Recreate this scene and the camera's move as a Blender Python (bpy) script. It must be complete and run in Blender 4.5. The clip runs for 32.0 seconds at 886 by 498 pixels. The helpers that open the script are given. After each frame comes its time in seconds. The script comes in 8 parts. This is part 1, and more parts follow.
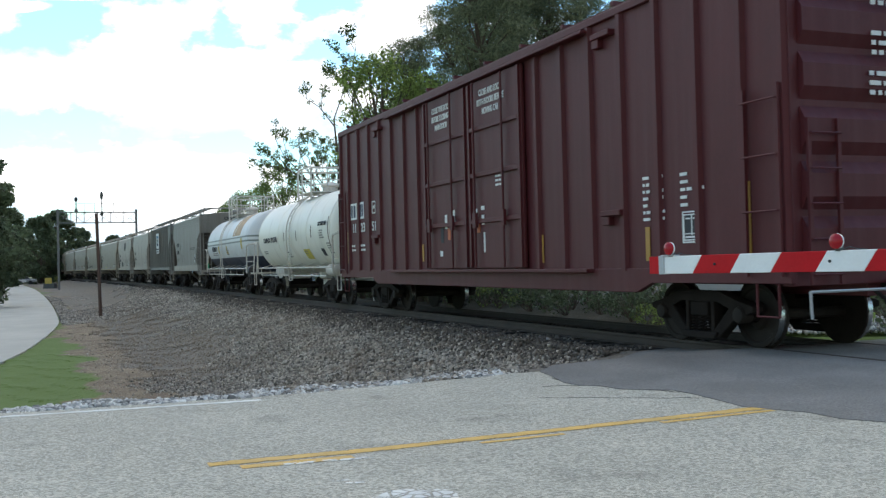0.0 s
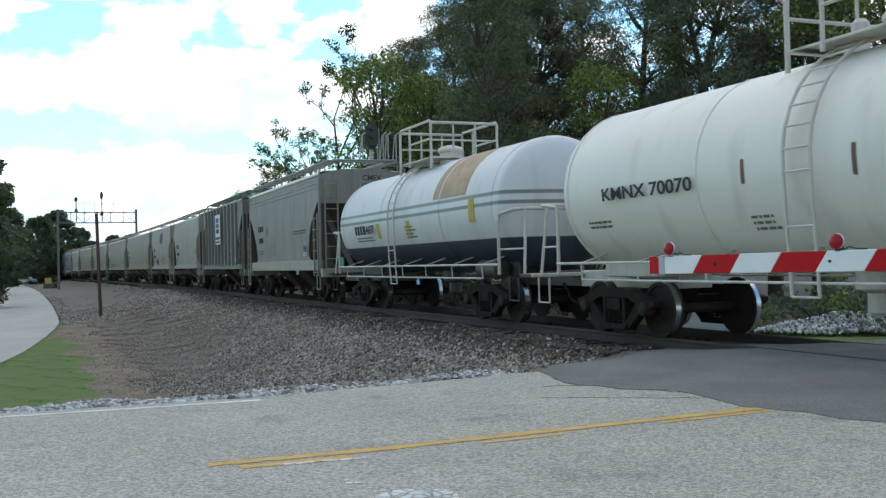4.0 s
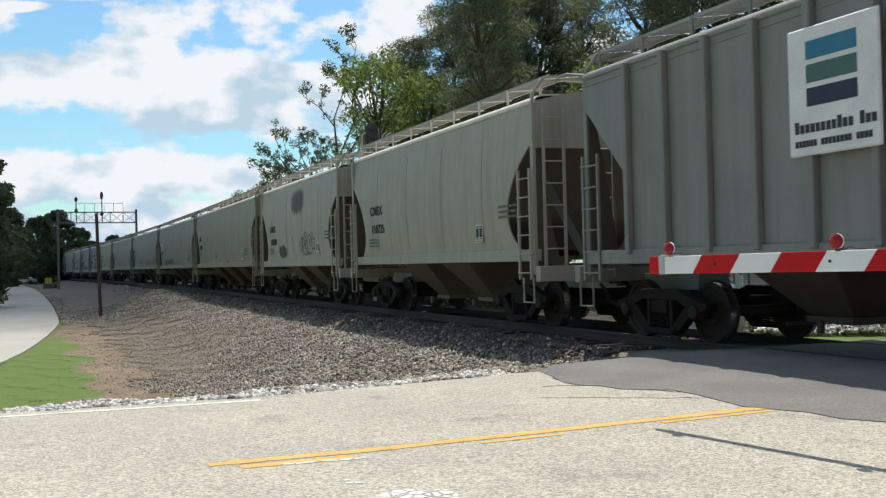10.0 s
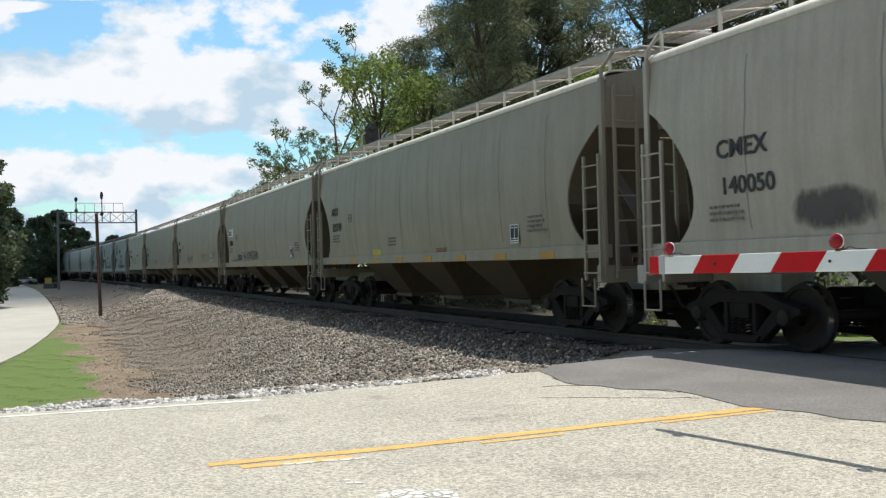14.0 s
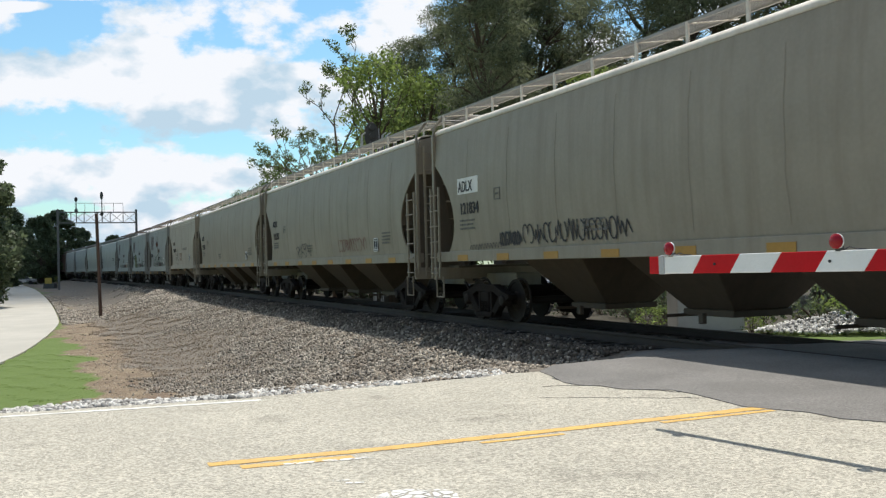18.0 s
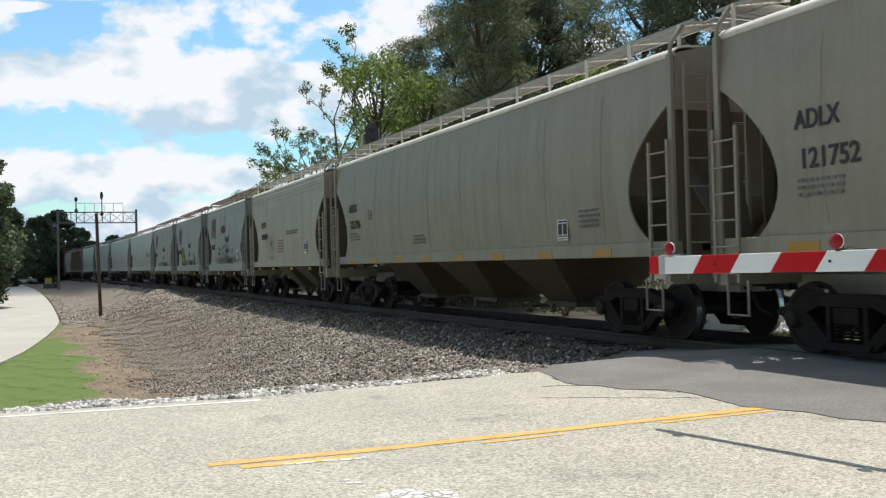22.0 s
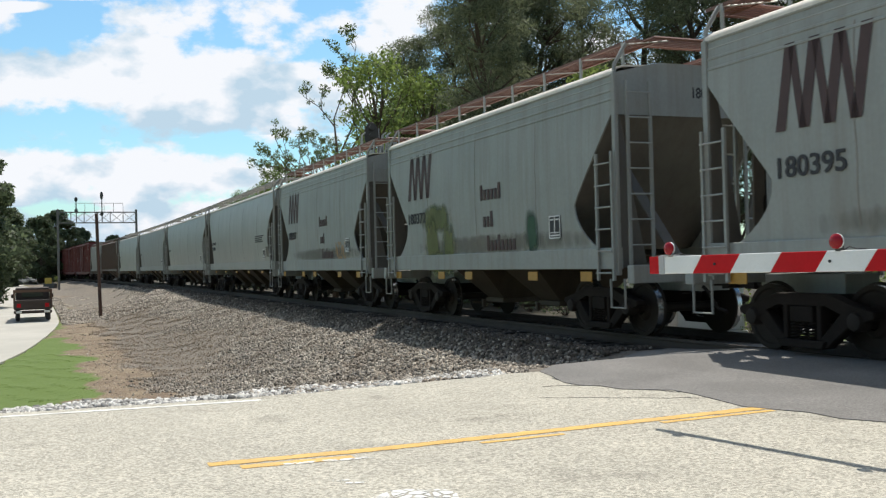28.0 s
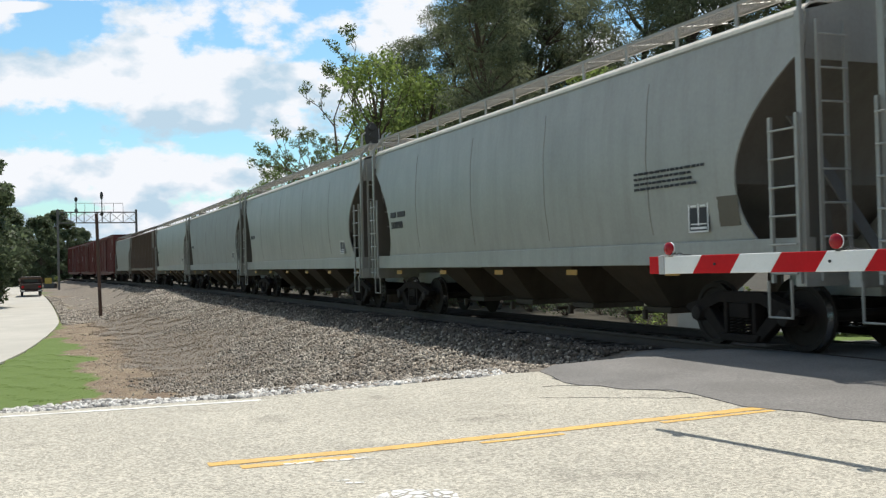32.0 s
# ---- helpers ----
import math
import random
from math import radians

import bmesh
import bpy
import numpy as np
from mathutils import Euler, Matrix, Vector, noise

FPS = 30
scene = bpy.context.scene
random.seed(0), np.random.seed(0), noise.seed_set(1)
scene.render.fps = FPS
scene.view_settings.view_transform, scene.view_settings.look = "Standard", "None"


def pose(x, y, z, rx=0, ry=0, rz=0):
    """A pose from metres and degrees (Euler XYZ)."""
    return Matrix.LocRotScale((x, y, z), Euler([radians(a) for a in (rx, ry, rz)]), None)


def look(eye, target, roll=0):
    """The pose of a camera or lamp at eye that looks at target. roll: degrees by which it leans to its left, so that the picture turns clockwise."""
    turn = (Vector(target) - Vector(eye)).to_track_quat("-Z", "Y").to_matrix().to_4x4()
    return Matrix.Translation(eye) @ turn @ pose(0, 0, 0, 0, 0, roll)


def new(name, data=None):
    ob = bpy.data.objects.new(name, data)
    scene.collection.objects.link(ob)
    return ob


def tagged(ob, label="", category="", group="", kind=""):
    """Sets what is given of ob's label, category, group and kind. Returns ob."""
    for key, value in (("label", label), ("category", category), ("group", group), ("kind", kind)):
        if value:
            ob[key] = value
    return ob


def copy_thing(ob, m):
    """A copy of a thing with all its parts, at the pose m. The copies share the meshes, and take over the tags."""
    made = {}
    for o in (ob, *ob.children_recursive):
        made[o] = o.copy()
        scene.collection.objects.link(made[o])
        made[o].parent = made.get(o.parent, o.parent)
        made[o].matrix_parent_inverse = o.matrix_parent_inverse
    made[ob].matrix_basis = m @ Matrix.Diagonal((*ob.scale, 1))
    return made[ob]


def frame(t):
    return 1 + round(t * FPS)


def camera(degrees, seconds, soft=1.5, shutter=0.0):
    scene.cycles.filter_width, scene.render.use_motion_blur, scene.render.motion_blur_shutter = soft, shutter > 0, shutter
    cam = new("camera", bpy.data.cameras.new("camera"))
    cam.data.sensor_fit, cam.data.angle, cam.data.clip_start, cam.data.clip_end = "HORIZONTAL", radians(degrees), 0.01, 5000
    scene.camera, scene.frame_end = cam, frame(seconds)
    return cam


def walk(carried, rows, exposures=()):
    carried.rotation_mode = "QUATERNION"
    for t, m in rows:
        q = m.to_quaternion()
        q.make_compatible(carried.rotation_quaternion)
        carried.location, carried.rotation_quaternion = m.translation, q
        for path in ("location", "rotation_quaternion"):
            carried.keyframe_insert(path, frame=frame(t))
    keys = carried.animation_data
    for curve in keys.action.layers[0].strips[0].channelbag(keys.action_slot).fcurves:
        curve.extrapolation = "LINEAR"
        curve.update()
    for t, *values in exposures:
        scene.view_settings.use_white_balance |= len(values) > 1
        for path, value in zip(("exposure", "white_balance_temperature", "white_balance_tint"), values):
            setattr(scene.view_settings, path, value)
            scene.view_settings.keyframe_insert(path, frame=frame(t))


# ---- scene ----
cam = camera(48.26, 32.0, soft=1.3, shutter=0.12)
EYE = (0.0, 0.0, 1.35)
HOLD = look(EYE, (0.0, 10.0, 1.35 + 10.0 * math.tan(0.0190)), roll=-1.605)
walk(cam, [(0.0, HOLD), (32.0, HOLD)], exposures=[(0.0, 0.92, 6550, 10), (2.2, 0.92, 6550, 10), (3.0, 0.76, 6500, 10), (4.5, 0.80, 6450, 10), (6.0, 0.84, 6400, 10), (7.2, 0.9, 6400, 10), (8.0, 0.95, 6400, 10), (8.5, 1.0, 6400, 10), (9.0, 0.78, 6400, 10), (9.6, 0.05, 6350, 10), (10.0, -0.06, 6350, 10), (11.0, -0.02, 6350, 10), (12.0, 0.0, 6350, 10), (32.0, 0.0, 6350, 10)])

# ---- world and sun ----
SUN_DIR = Vector((0.08, 0.40, 0.913)).normalized()
world = bpy.data.worlds.new("sky_world")
scene.world = world
world.use_nodes = True


# last two banks, unseen overhead and behind, are added for soft white light
CLOUD_BANKS = ((-0.41, 0.203, 0.11, 0.040), (-0.33, 0.210, 0.10, 0.040), (-0.245, 0.188, 0.11, 0.050), (-0.15, 0.170, 0.09, 0.045), (-0.42, 0.104, 0.12, 0.032), (-0.33, 0.097, 0.11, 0.034), (-0.24, 0.094, 0.08, 0.030), (-0.36, 0.048, 0.22, 0.026), (-0.20, 0.062, 0.14, 0.026),
               (-0.43, 0.277, 0.05, 0.007), (-0.36, 0.286, 0.05, 0.005), (0.03, 0.290, 0.05, 0.02), (0.6, 0.25, 0.3, 0.1), (0.2, 1.4, 0.7, 0.4), (0.0, 5.0, 2.2, 1.9), (0.0, 1.5, 5.2, 1.3))
SKY_GAIN = (1.0, 1.34, 1.40)


def build_sky():
    nt = world.node_tree
    nt.nodes.clear()
    N, L = nt.nodes.new, nt.links.new
    out = N("ShaderNodeOutputWorld")
    sky = N("ShaderNodeTexSky")
    sky.sky_type, sky.sun_disc = "NISHITA", False
    sky.sun_elevation = math.asin(SUN_DIR.z)
    sky.sun_rotation = math.atan2(SUN_DIR.x, SUN_DIR.y)
    sky.air_density, sky.dust_density, sky.ozone_density = 1.2, 0.6, 2.0
    co = N("ShaderNodeTexCoord")

    def math_node(op, x, y=None, clamp=False):
        n = N("ShaderNodeMath")
        n.operation, n.use_clamp = op, clamp
        for sock, v in zip(n.inputs, (x, y)):
            if v is None:
                continue
            if isinstance(v, (int, float)):
                sock.default_value = v
            else:
                L(v, sock)
        return n.outputs[0]

    sp = N("ShaderNodeSeparateXYZ")
    L(co.outputs["Generated"], sp.inputs[0])
    ahead = math_node("MAXIMUM", sp.outputs[1], 0.2)
    u, v = math_node("DIVIDE", sp.outputs[0], ahead), math_node("DIVIDE", sp.outputs[2], ahead)
    # cumulus banks: centre and half size, as slopes to the side and upwards
    field = None
    for u0, v0, su, sv in CLOUD_BANKS:
        e1, e2 = math_node("DIVIDE", math_node("SUBTRACT", u, u0), su), math_node("DIVIDE", math_node("SUBTRACT", v, v0), sv)
        f = math_node("SUBTRACT", 1.0, math_node("ADD", math_node("MULTIPLY", e1, e1), math_node("MULTIPLY", e2, e2)))
        f = math_node("MAXIMUM", f, -1.2)
        field = f if field is None else math_node("MAXIMUM", field, f)
    mp = N("ShaderNodeMapping")
    mp.inputs["Scale"].default_value = (1.0, 1.0, 1.7)
    L(co.outputs["Generated"], mp.inputs["Vector"])
    big = N("ShaderNodeTexNoise")
    big.inputs["Scale"].default_value, big.inputs["Detail"].default_value, big.inputs["Roughness"].default_value = 13.0, 11.0, 0.58
    L(mp.outputs[0], big.inputs["Vector"])
    wide = N("ShaderNodeTexNoise")
    wide.inputs["Scale"].default_value, wide.inputs["Detail"].default_value = 2.2, 4.0
    L(mp.outputs[0], wide.inputs["Vector"])
    lump = math_node("ADD", math_node("MULTIPLY", math_node("SUBTRACT", big.outputs["Fac"], 0.5), 3.6), math_node("MULTIPLY", math_node("SUBTRACT", wide.outputs["Fac"], 0.5), 0.5))
    cover = math_node("ADD", math_node("MULTIPLY", field, 1.0), lump)
    ramp = N("ShaderNodeMapRange")
    ramp.interpolation_type = "SMOOTHSTEP"
    ramp.inputs["From Min"].default_value, ramp.inputs["From Max"].default_value = -0.02, 0.5
    L(cover, ramp.inputs["Value"])
    shade = N("ShaderNodeTexNoise")
    shade.inputs["Scale"].default_value, shade.inputs["Detail"].default_value = 15.0, 7.0
    L(mp.outputs[0], shade.inputs["Vector"])
    tone = N("ShaderNodeValToRGB")
    tone.color_ramp.elements[0].position, tone.color_ramp.elements[1].position = 0.38, 0.58
    tone.color_ramp.elements[0].color = (5.4, 6.9, 8.0, 1)
    tone.color_ramp.elements[1].color = (9.4, 9.5, 9.7, 1)
    # each bank is bright on top and grey underneath
    upper = math_node("DIVIDE", math_node("SUBTRACT", v, 0.145), 0.055, True)
    lower = math_node("DIVIDE", math_node("SUBTRACT", v, 0.052), 0.045, True)
    high = math_node("GREATER_THAN", v, 0.140)
    lift = math_node("ADD", math_node("MULTIPLY", upper, high), math_node("MULTIPLY", lower, math_node("SUBTRACT", 1.0, high)))
    fac = math_node("ADD", math_node("MULTIPLY", math_node("SUBTRACT", shade.outputs["Fac"], 0.5), 1.5), math_node("ADD", 0.36, math_node("MULTIPLY", lift, 0.26)))
    L(fac, tone.inputs["Fac"])
    # clouds are brightest on the sun's side of the sky
    side = N("ShaderNodeMapRange")
    side.inputs["From Min"].default_value, side.inputs["From Max"].default_value = -1.0, 0.9
    side.inputs["To Min"].default_value, side.inputs["To Max"].default_value = 0.3, 1.0
    L(sp.outputs[1], side.inputs["Value"])
    lit = N("ShaderNodeVectorMath")
    lit.operation = "SCALE"
    L(tone.outputs["Color"], lit.inputs[0])
    L(side.outputs[0], lit.inputs["Scale"])
    blue = N("ShaderNodeVectorMath")
    blue.operation = "MULTIPLY"
    L(sky.outputs["Color"], blue.inputs[0])
    blue.inputs[1].default_value = SKY_GAIN
    mix = N("ShaderNodeMix")
    mix.data_type = "RGBA"
    L(ramp.outputs[0], mix.inputs[0])
    L(blue.outputs[0], mix.inputs[6])
    L(lit.outputs[0], mix.inputs[7])
    bg = N("ShaderNodeBackground")
    bg.inputs["Strength"].default_value = 0.10
    L(mix.outputs[2], bg.inputs["Color"])
    L(bg.outputs[0], out.inputs["Surface"])


build_sky()
sun = new("sun", bpy.data.lights.new("sun", "SUN"))
sun.data.energy, sun.data.angle, sun.data.color = 4.8, radians(0.53), (1.0, 0.94, 0.84)
sun.matrix_world = look((0, 0, 50), Vector((0, 0, 50)) - SUN_DIR)


# ---- materials ----
MATS = {}


def material(name, color, rough=0.7, metal=0.0, vary=0.12, scale=3.0, fine=40.0, bump=0.15, bump_scale=60.0, dirt=0.0, dirt_color=(0.06, 0.05, 0.04),
             streak=0.0, seed=0.0, random_value=0.0, island=0.0, spec=0.5, stretch=(1, 1, 1), speckle=0.0, grain=26.0, aggregate=0.0):
    """A two-scale surface: base colour, large stains, fine grain, rain streaks and bump."""
    if name in MATS:
        return MATS[name]
    m = bpy.data.materials.new(name)
    m.use_nodes = True
    nt = m.node_tree
    N, L = nt.nodes.new, nt.links.new
    b = nt.nodes["Principled BSDF"]
    b.inputs["Roughness"].default_value, b.inputs["Metallic"].default_value = rough, metal
    b.inputs["Specular IOR Level"].default_value = spec
    co = N("ShaderNodeTexCoord")
    mp = N("ShaderNodeMapping")
    mp.inputs["Location"].default_value = (seed * 13.7, seed * 5.1, seed * 2.3)
    mp.inputs["Scale"].default_value = stretch
    L(co.outputs["Object"], mp.inputs["Vector"])
    n1 = N("ShaderNodeTexNoise")
    n1.inputs["Scale"].default_value, n1.inputs["Detail"].default_value = scale, 6.0
    L(mp.outputs[0], n1.inputs["Vector"])
    n2 = N("ShaderNodeTexNoise")
    n2.inputs["Scale"].default_value, n2.inputs["Detail"].default_value = fine, 4.0
    L(mp.outputs[0], n2.inputs["Vector"])
    add = N("ShaderNodeMath")
    add.operation = "MULTIPLY_ADD"
    L(n2.outputs["Fac"], add.inputs[0])
    add.inputs[1].default_value = 0.6
    L(n1.outputs["Fac"], add.inputs[2])
    rng = N("ShaderNodeMapRange")
    rng.inputs["From Min"].default_value, rng.inputs["From Max"].default_value = 0.45, 1.15
    rng.inputs["To Min"].default_value, rng.inputs["To Max"].default_value = 1.0 - vary, 1.0 + vary
    L(add.outputs[0], rng.inputs["Value"])
    val = rng.outputs[0]
    if random_value:
        oi = N("ShaderNodeObjectInfo")
        r2 = N("ShaderNodeMapRange")
        r2.inputs["To Min"].default_value, r2.inputs["To Max"].default_value = 1 - random_value, 1 + random_value
        L(oi.outputs["Random"], r2.inputs["Value"])
        mu = N("ShaderNodeMath")
        mu.operation = "MULTIPLY"
        L(val, mu.inputs[0])
        L(r2.outputs[0], mu.inputs[1])
        val = mu.outputs[0]
    if island:
        ge = N("ShaderNodeNewGeometry")
        r3 = N("ShaderNodeMapRange")
        r3.inputs["To Min"].default_value, r3.inputs["To Max"].default_value = 1 - island, 1 + island
        L(ge.outputs["Random Per Island"], r3.inputs["Value"])
        mu = N("ShaderNodeMath")
        mu.operation = "MULTIPLY"
        L(val, mu.inputs[0])
        L(r3.outputs[0], mu.inputs[1])
        val = mu.outputs[0]
    if speckle:
        vo = N("ShaderNodeTexNoise")
        vo.inputs["Scale"].default_value, vo.inputs["Detail"].default_value, vo.inputs["Roughness"].default_value = grain, 3.0, 0.75
        L(co.outputs["Object"], vo.inputs["Vector"])
        r4 = N("ShaderNodeMapRange")
        r4.inputs["From Min"].default_value, r4.inputs["From Max"].default_value = 0.32, 0.66
        r4.inputs["To Min"].default_value, r4.inputs["To Max"].default_value = 1 - speckle, 1 + speckle
        L(vo.outputs["Fac"], r4.inputs["Value"])
        mu = N("ShaderNodeMath")
        mu.operation = "MULTIPLY"
        L(val, mu.inputs[0])
        L(r4.outputs[0], mu.inputs[1])
        val = mu.outputs[0]
    if aggregate:
        # single pale and dark stones in the binder, and worn darker spots
        ce, se, r5 = N("ShaderNodeTexVoronoi"), N("ShaderNodeSeparateColor"), N("ShaderNodeMapRange")
        ce.inputs["Scale"].default_value = aggregate
        L(co.outputs["Object"], ce.inputs["Vector"])
        L(ce.outputs["Color"], se.inputs[0])
        r5.inputs["To Min"].default_value, r5.inputs["To Max"].default_value = 0.62, 1.30
        L(se.outputs[0], r5.inputs["Value"])
        wn, r6 = N("ShaderNodeTexNoise"), N("ShaderNodeMapRange")
        wn.inputs["Scale"].default_value, wn.inputs["Detail"].default_value, wn.inputs["Roughness"].default_value = 0.9, 9.0, 0.62
        L(co.outputs["Object"], wn.inputs["Vector"])
        r6.inputs["From Min"].default_value, r6.inputs["From Max"].default_value = 0.58, 0.70
        r6.inputs["To Min"].default_value, r6.inputs["To Max"].default_value = 1.0, 0.68
        L(wn.outputs["Fac"], r6.inputs["Value"])
        for x in (r5.outputs[0], r6.outputs[0]):
            mu = N("ShaderNodeMath")
            mu.operation = "MULTIPLY"
            L(val, mu.inputs[0])
            L(x, mu.inputs[1])
            val = mu.outputs[0]
    hsv = N("ShaderNodeHueSaturation")
    hsv.inputs["Color"].default_value = (*color, 1)
    L(val, hsv.inputs["Value"])
    col = hsv.outputs[0]
    if dirt or streak:
        sm = N("ShaderNodeMapping")
        sm.inputs["Scale"].default_value = (2.6, 2.6, 0.16) if streak else (0.8, 0.8, 0.8)
        sm.inputs["Location"].default_value = (seed * 3.1, seed * 7.7, seed)
        L(co.outputs["Object"], sm.inputs["Vector"])
        n3 = N("ShaderNodeTexNoise")
        n3.inputs["Scale"].default_value, n3.inputs["Detail"].default_value = 1.7, 8.0
        n3.inputs["Roughness"].default_value = 0.65
        L(sm.outputs[0], n3.inputs["Vector"])
        cr = N("ShaderNodeMapRange")
        cr.inputs["From Min"].default_value, cr.inputs["From Max"].default_value = 0.45, 0.78
        cr.inputs["To Max"].default_value = max(dirt, streak)
        L(n3.outputs["Fac"], cr.inputs["Value"])
        mx = N("ShaderNodeMix")
        mx.data_type = "RGBA"
        L(cr.outputs[0], mx.inputs[0])
        L(col, mx.inputs[6])
        mx.inputs[7].default_value = (*dirt_color, 1)
        col = mx.outputs[2]
    L(col, b.inputs["Base Color"])
    if bump:
        n4 = N("ShaderNodeTexNoise")
        n4.inputs["Scale"].default_value, n4.inputs["Detail"].default_value = bump_scale, 5.0
        L(co.outputs["Object"], n4.inputs["Vector"])
        bp = N("ShaderNodeBump")
        bp.inputs["Strength"].default_value, bp.inputs["Distance"].default_value = bump, 0.01
        L(n4.outputs["Fac"], bp.inputs["Height"])
        L(bp.outputs[0], b.inputs["Normal"])
    MATS[name] = m
    return m


M_ASPHALT = material("worn_asphalt", (0.425, 0.40, 0.335), 0.95, vary=0.14, scale=0.6, fine=90, bump=0.25, bump_scale=120, dirt=0.15, dirt_color=(0.2, 0.19, 0.17), speckle=0.3, grain=110.0, aggregate=58.0, spec=0.2)
M_PATCH = material("dark_asphalt", (0.182, 0.174, 0.164), 0.9, vary=0.25, scale=1.2, fine=70, bump=0.5, bump_scale=90, dirt=0.3, dirt_color=(0.18, 0.175, 0.165), speckle=0.4, grain=50.0, spec=0.25)
M_SIDEROAD = material("side_street_asphalt", (0.42, 0.40, 0.35), 0.9, vary=0.15, scale=0.5, fine=20, bump=0.3)


def worn_paint(name, color, centre, half, cells=0.0):
    """Road paint rubbed off in specks, with ragged edges: its line lies centre metres along the road's normal."""
    m = material(name, color, 0.85, vary=0.2, scale=4, fine=60, bump=0.3, dirt=0.4, dirt_color=tuple(0.55 * c + 0.17 for c in color), spec=0.2)
    nt = m.node_tree
    N, L = nt.nodes.new, nt.links.new
    co, n1, dot = N("ShaderNodeTexCoord"), N("ShaderNodeTexNoise"), N("ShaderNodeVectorMath")
    n1.inputs["Scale"].default_value, n1.inputs["Detail"].default_value, n1.inputs["Roughness"].default_value = 9.0, 8.0, 0.75
    L(co.outputs["Object"], n1.inputs["Vector"])

    def op(kind, a, b):
        n = N("ShaderNodeMath")
        n.operation = kind
        for sock, x in zip(n.inputs, (a, b)):
            if isinstance(x, (int, float)):
                sock.default_value = x
            else:
                L(x, sock)
        return n.outputs[0]
    dot.operation = "DOT_PRODUCT"
    L(co.outputs["Object"], dot.inputs[0])
    dot.inputs[1].default_value = (-math.sin(math.radians(19.8)), math.cos(math.radians(19.8)), 0)
    off = op("ABSOLUTE", op("SUBTRACT", dot.outputs["Value"], centre), 0.0)
    cover = op("SUBTRACT", op("ADD", 0.92, op("MULTIPLY", op("SUBTRACT", n1.outputs["Fac"], 0.5), 3.0)), op("POWER", op("DIVIDE", off, half), 3.0))
    if cells:
        vo = N("ShaderNodeTexVoronoi")
        vo.feature = "DISTANCE_TO_EDGE"
        vo.inputs["Scale"].default_value = cells
        L(co.outputs["Object"], vo.inputs["Vector"])
        cover = op("MINIMUM", cover, op("MULTIPLY", op("SUBTRACT", vo.outputs["Distance"], 0.05), 12.0))
    r = N("ShaderNodeMapRange")
    r.inputs["From Min"].default_value, r.inputs["From Max"].default_value = 0.05, 0.5
    L(cover, r.inputs["Value"])
    tp, mx = N("ShaderNodeBsdfTransparent"), N("ShaderNodeMixShader")
    L(r.outputs[0], mx.inputs[0])
    L(tp.outputs[0], mx.inputs[1])
    L(nt.nodes["Principled BSDF"].outputs[0], mx.inputs[2])
    L(mx.outputs[0], nt.nodes["Material Output"].inputs["Surface"])
    return m


M_WHITE = material("road_paint_white", (0.68, 0.67, 0.62), 0.75, vary=0.2, scale=4, fine=60, bump=0.4, dirt=0.5, dirt_color=(0.32, 0.31, 0.28))
M_STONE = material("ballast_granite", (0.31, 0.278, 0.232), 0.9, vary=0.3, scale=0.5, fine=60, bump=0.3, island=0.8, dirt=0.7, dirt_color=(0.19, 0.135, 0.088))
M_DUSTY = material("soil_stained_stone", (0.235, 0.192, 0.145), 0.95, vary=0.3, scale=0.6, fine=60, bump=0.3, island=0.5, dirt=0.6, dirt_color=(0.145, 0.105, 0.07), spec=0.2)
# oil-dirty stone, darkened further to widen the train's shadow
M_OILY_SHADE = material("oily_shaded_stone", (0.125, 0.108, 0.09), 0.9, vary=0.3, scale=0.7, fine=60, bump=0.3, island=0.6, dirt=0.6, dirt_color=(0.06, 0.05, 0.04), spec=0.2)
M_RIPRAP = material("pale_crushed_stone", (0.43, 0.42, 0.395), 0.85, vary=0.25, scale=2, fine=60, bump=0.3, island=0.75)
M_STEEL = material("truck_steel", (0.019, 0.015, 0.013), 0.85, metal=0.0, spec=0.15, vary=0.3, scale=5, fine=40, dirt=0.5, dirt_color=(0.04, 0.029, 0.022))
M_WHEEL = material("wheel_steel", (0.024, 0.019, 0.016), 0.7, metal=0.0, spec=0.2, vary=0.3, scale=6, fine=40, dirt=0.4, dirt_color=(0.05, 0.035, 0.027))
M_TREAD = material("polished_tread", (0.55, 0.55, 0.55), 0.25, metal=1.0, vary=0.1)
M_RAIL = material("rail_steel", (0.045, 0.033, 0.026), 0.75, metal=0.0, vary=0.3, scale=3, fine=30)
M_TIE = material("creosoted_tie", (0.026, 0.021, 0.017), 0.9, vary=0.3, scale=6, fine=40, random_value=0.3, stretch=(1, 6, 1))
M_WOODPOLE = material("weathered_pole", (0.10, 0.06, 0.045), 0.9, vary=0.3, scale=3, fine=30, stretch=(6, 6, 0.6))
M_GALV = material("galvanised_steel", (0.42, 0.43, 0.44), 0.55, metal=0.3, vary=0.15)
M_BRIDGE = material("weathered_bridge_steel", (0.17, 0.165, 0.155), 0.7, vary=0.2)
M_GRATING = material("walkway_grating", (0.34, 0.33, 0.31), 0.7, vary=0.2)
M_DARKMETAL = material("dark_signal_metal", (0.05, 0.05, 0.05), 0.5, vary=0.2)
M_BLACK = material("stencil_black", (0.03, 0.03, 0.035), 0.7, vary=0.2)
M_STWHITE = material("stencil_white", (0.72, 0.72, 0.7), 0.7, vary=0.15)
M_STGREY = material("stencil_grey", (0.15, 0.145, 0.135), 0.8, vary=0.2)
M_AMBER = material("amber_reflector", (0.40, 0.21, 0.03), 0.5, vary=0.2, dirt=0.3)
M_RED = material("gate_red", (0.47, 0.012, 0.017), 0.6, vary=0.12, spec=0.12, dirt=0.2, dirt_color=(0.3, 0.06, 0.06))
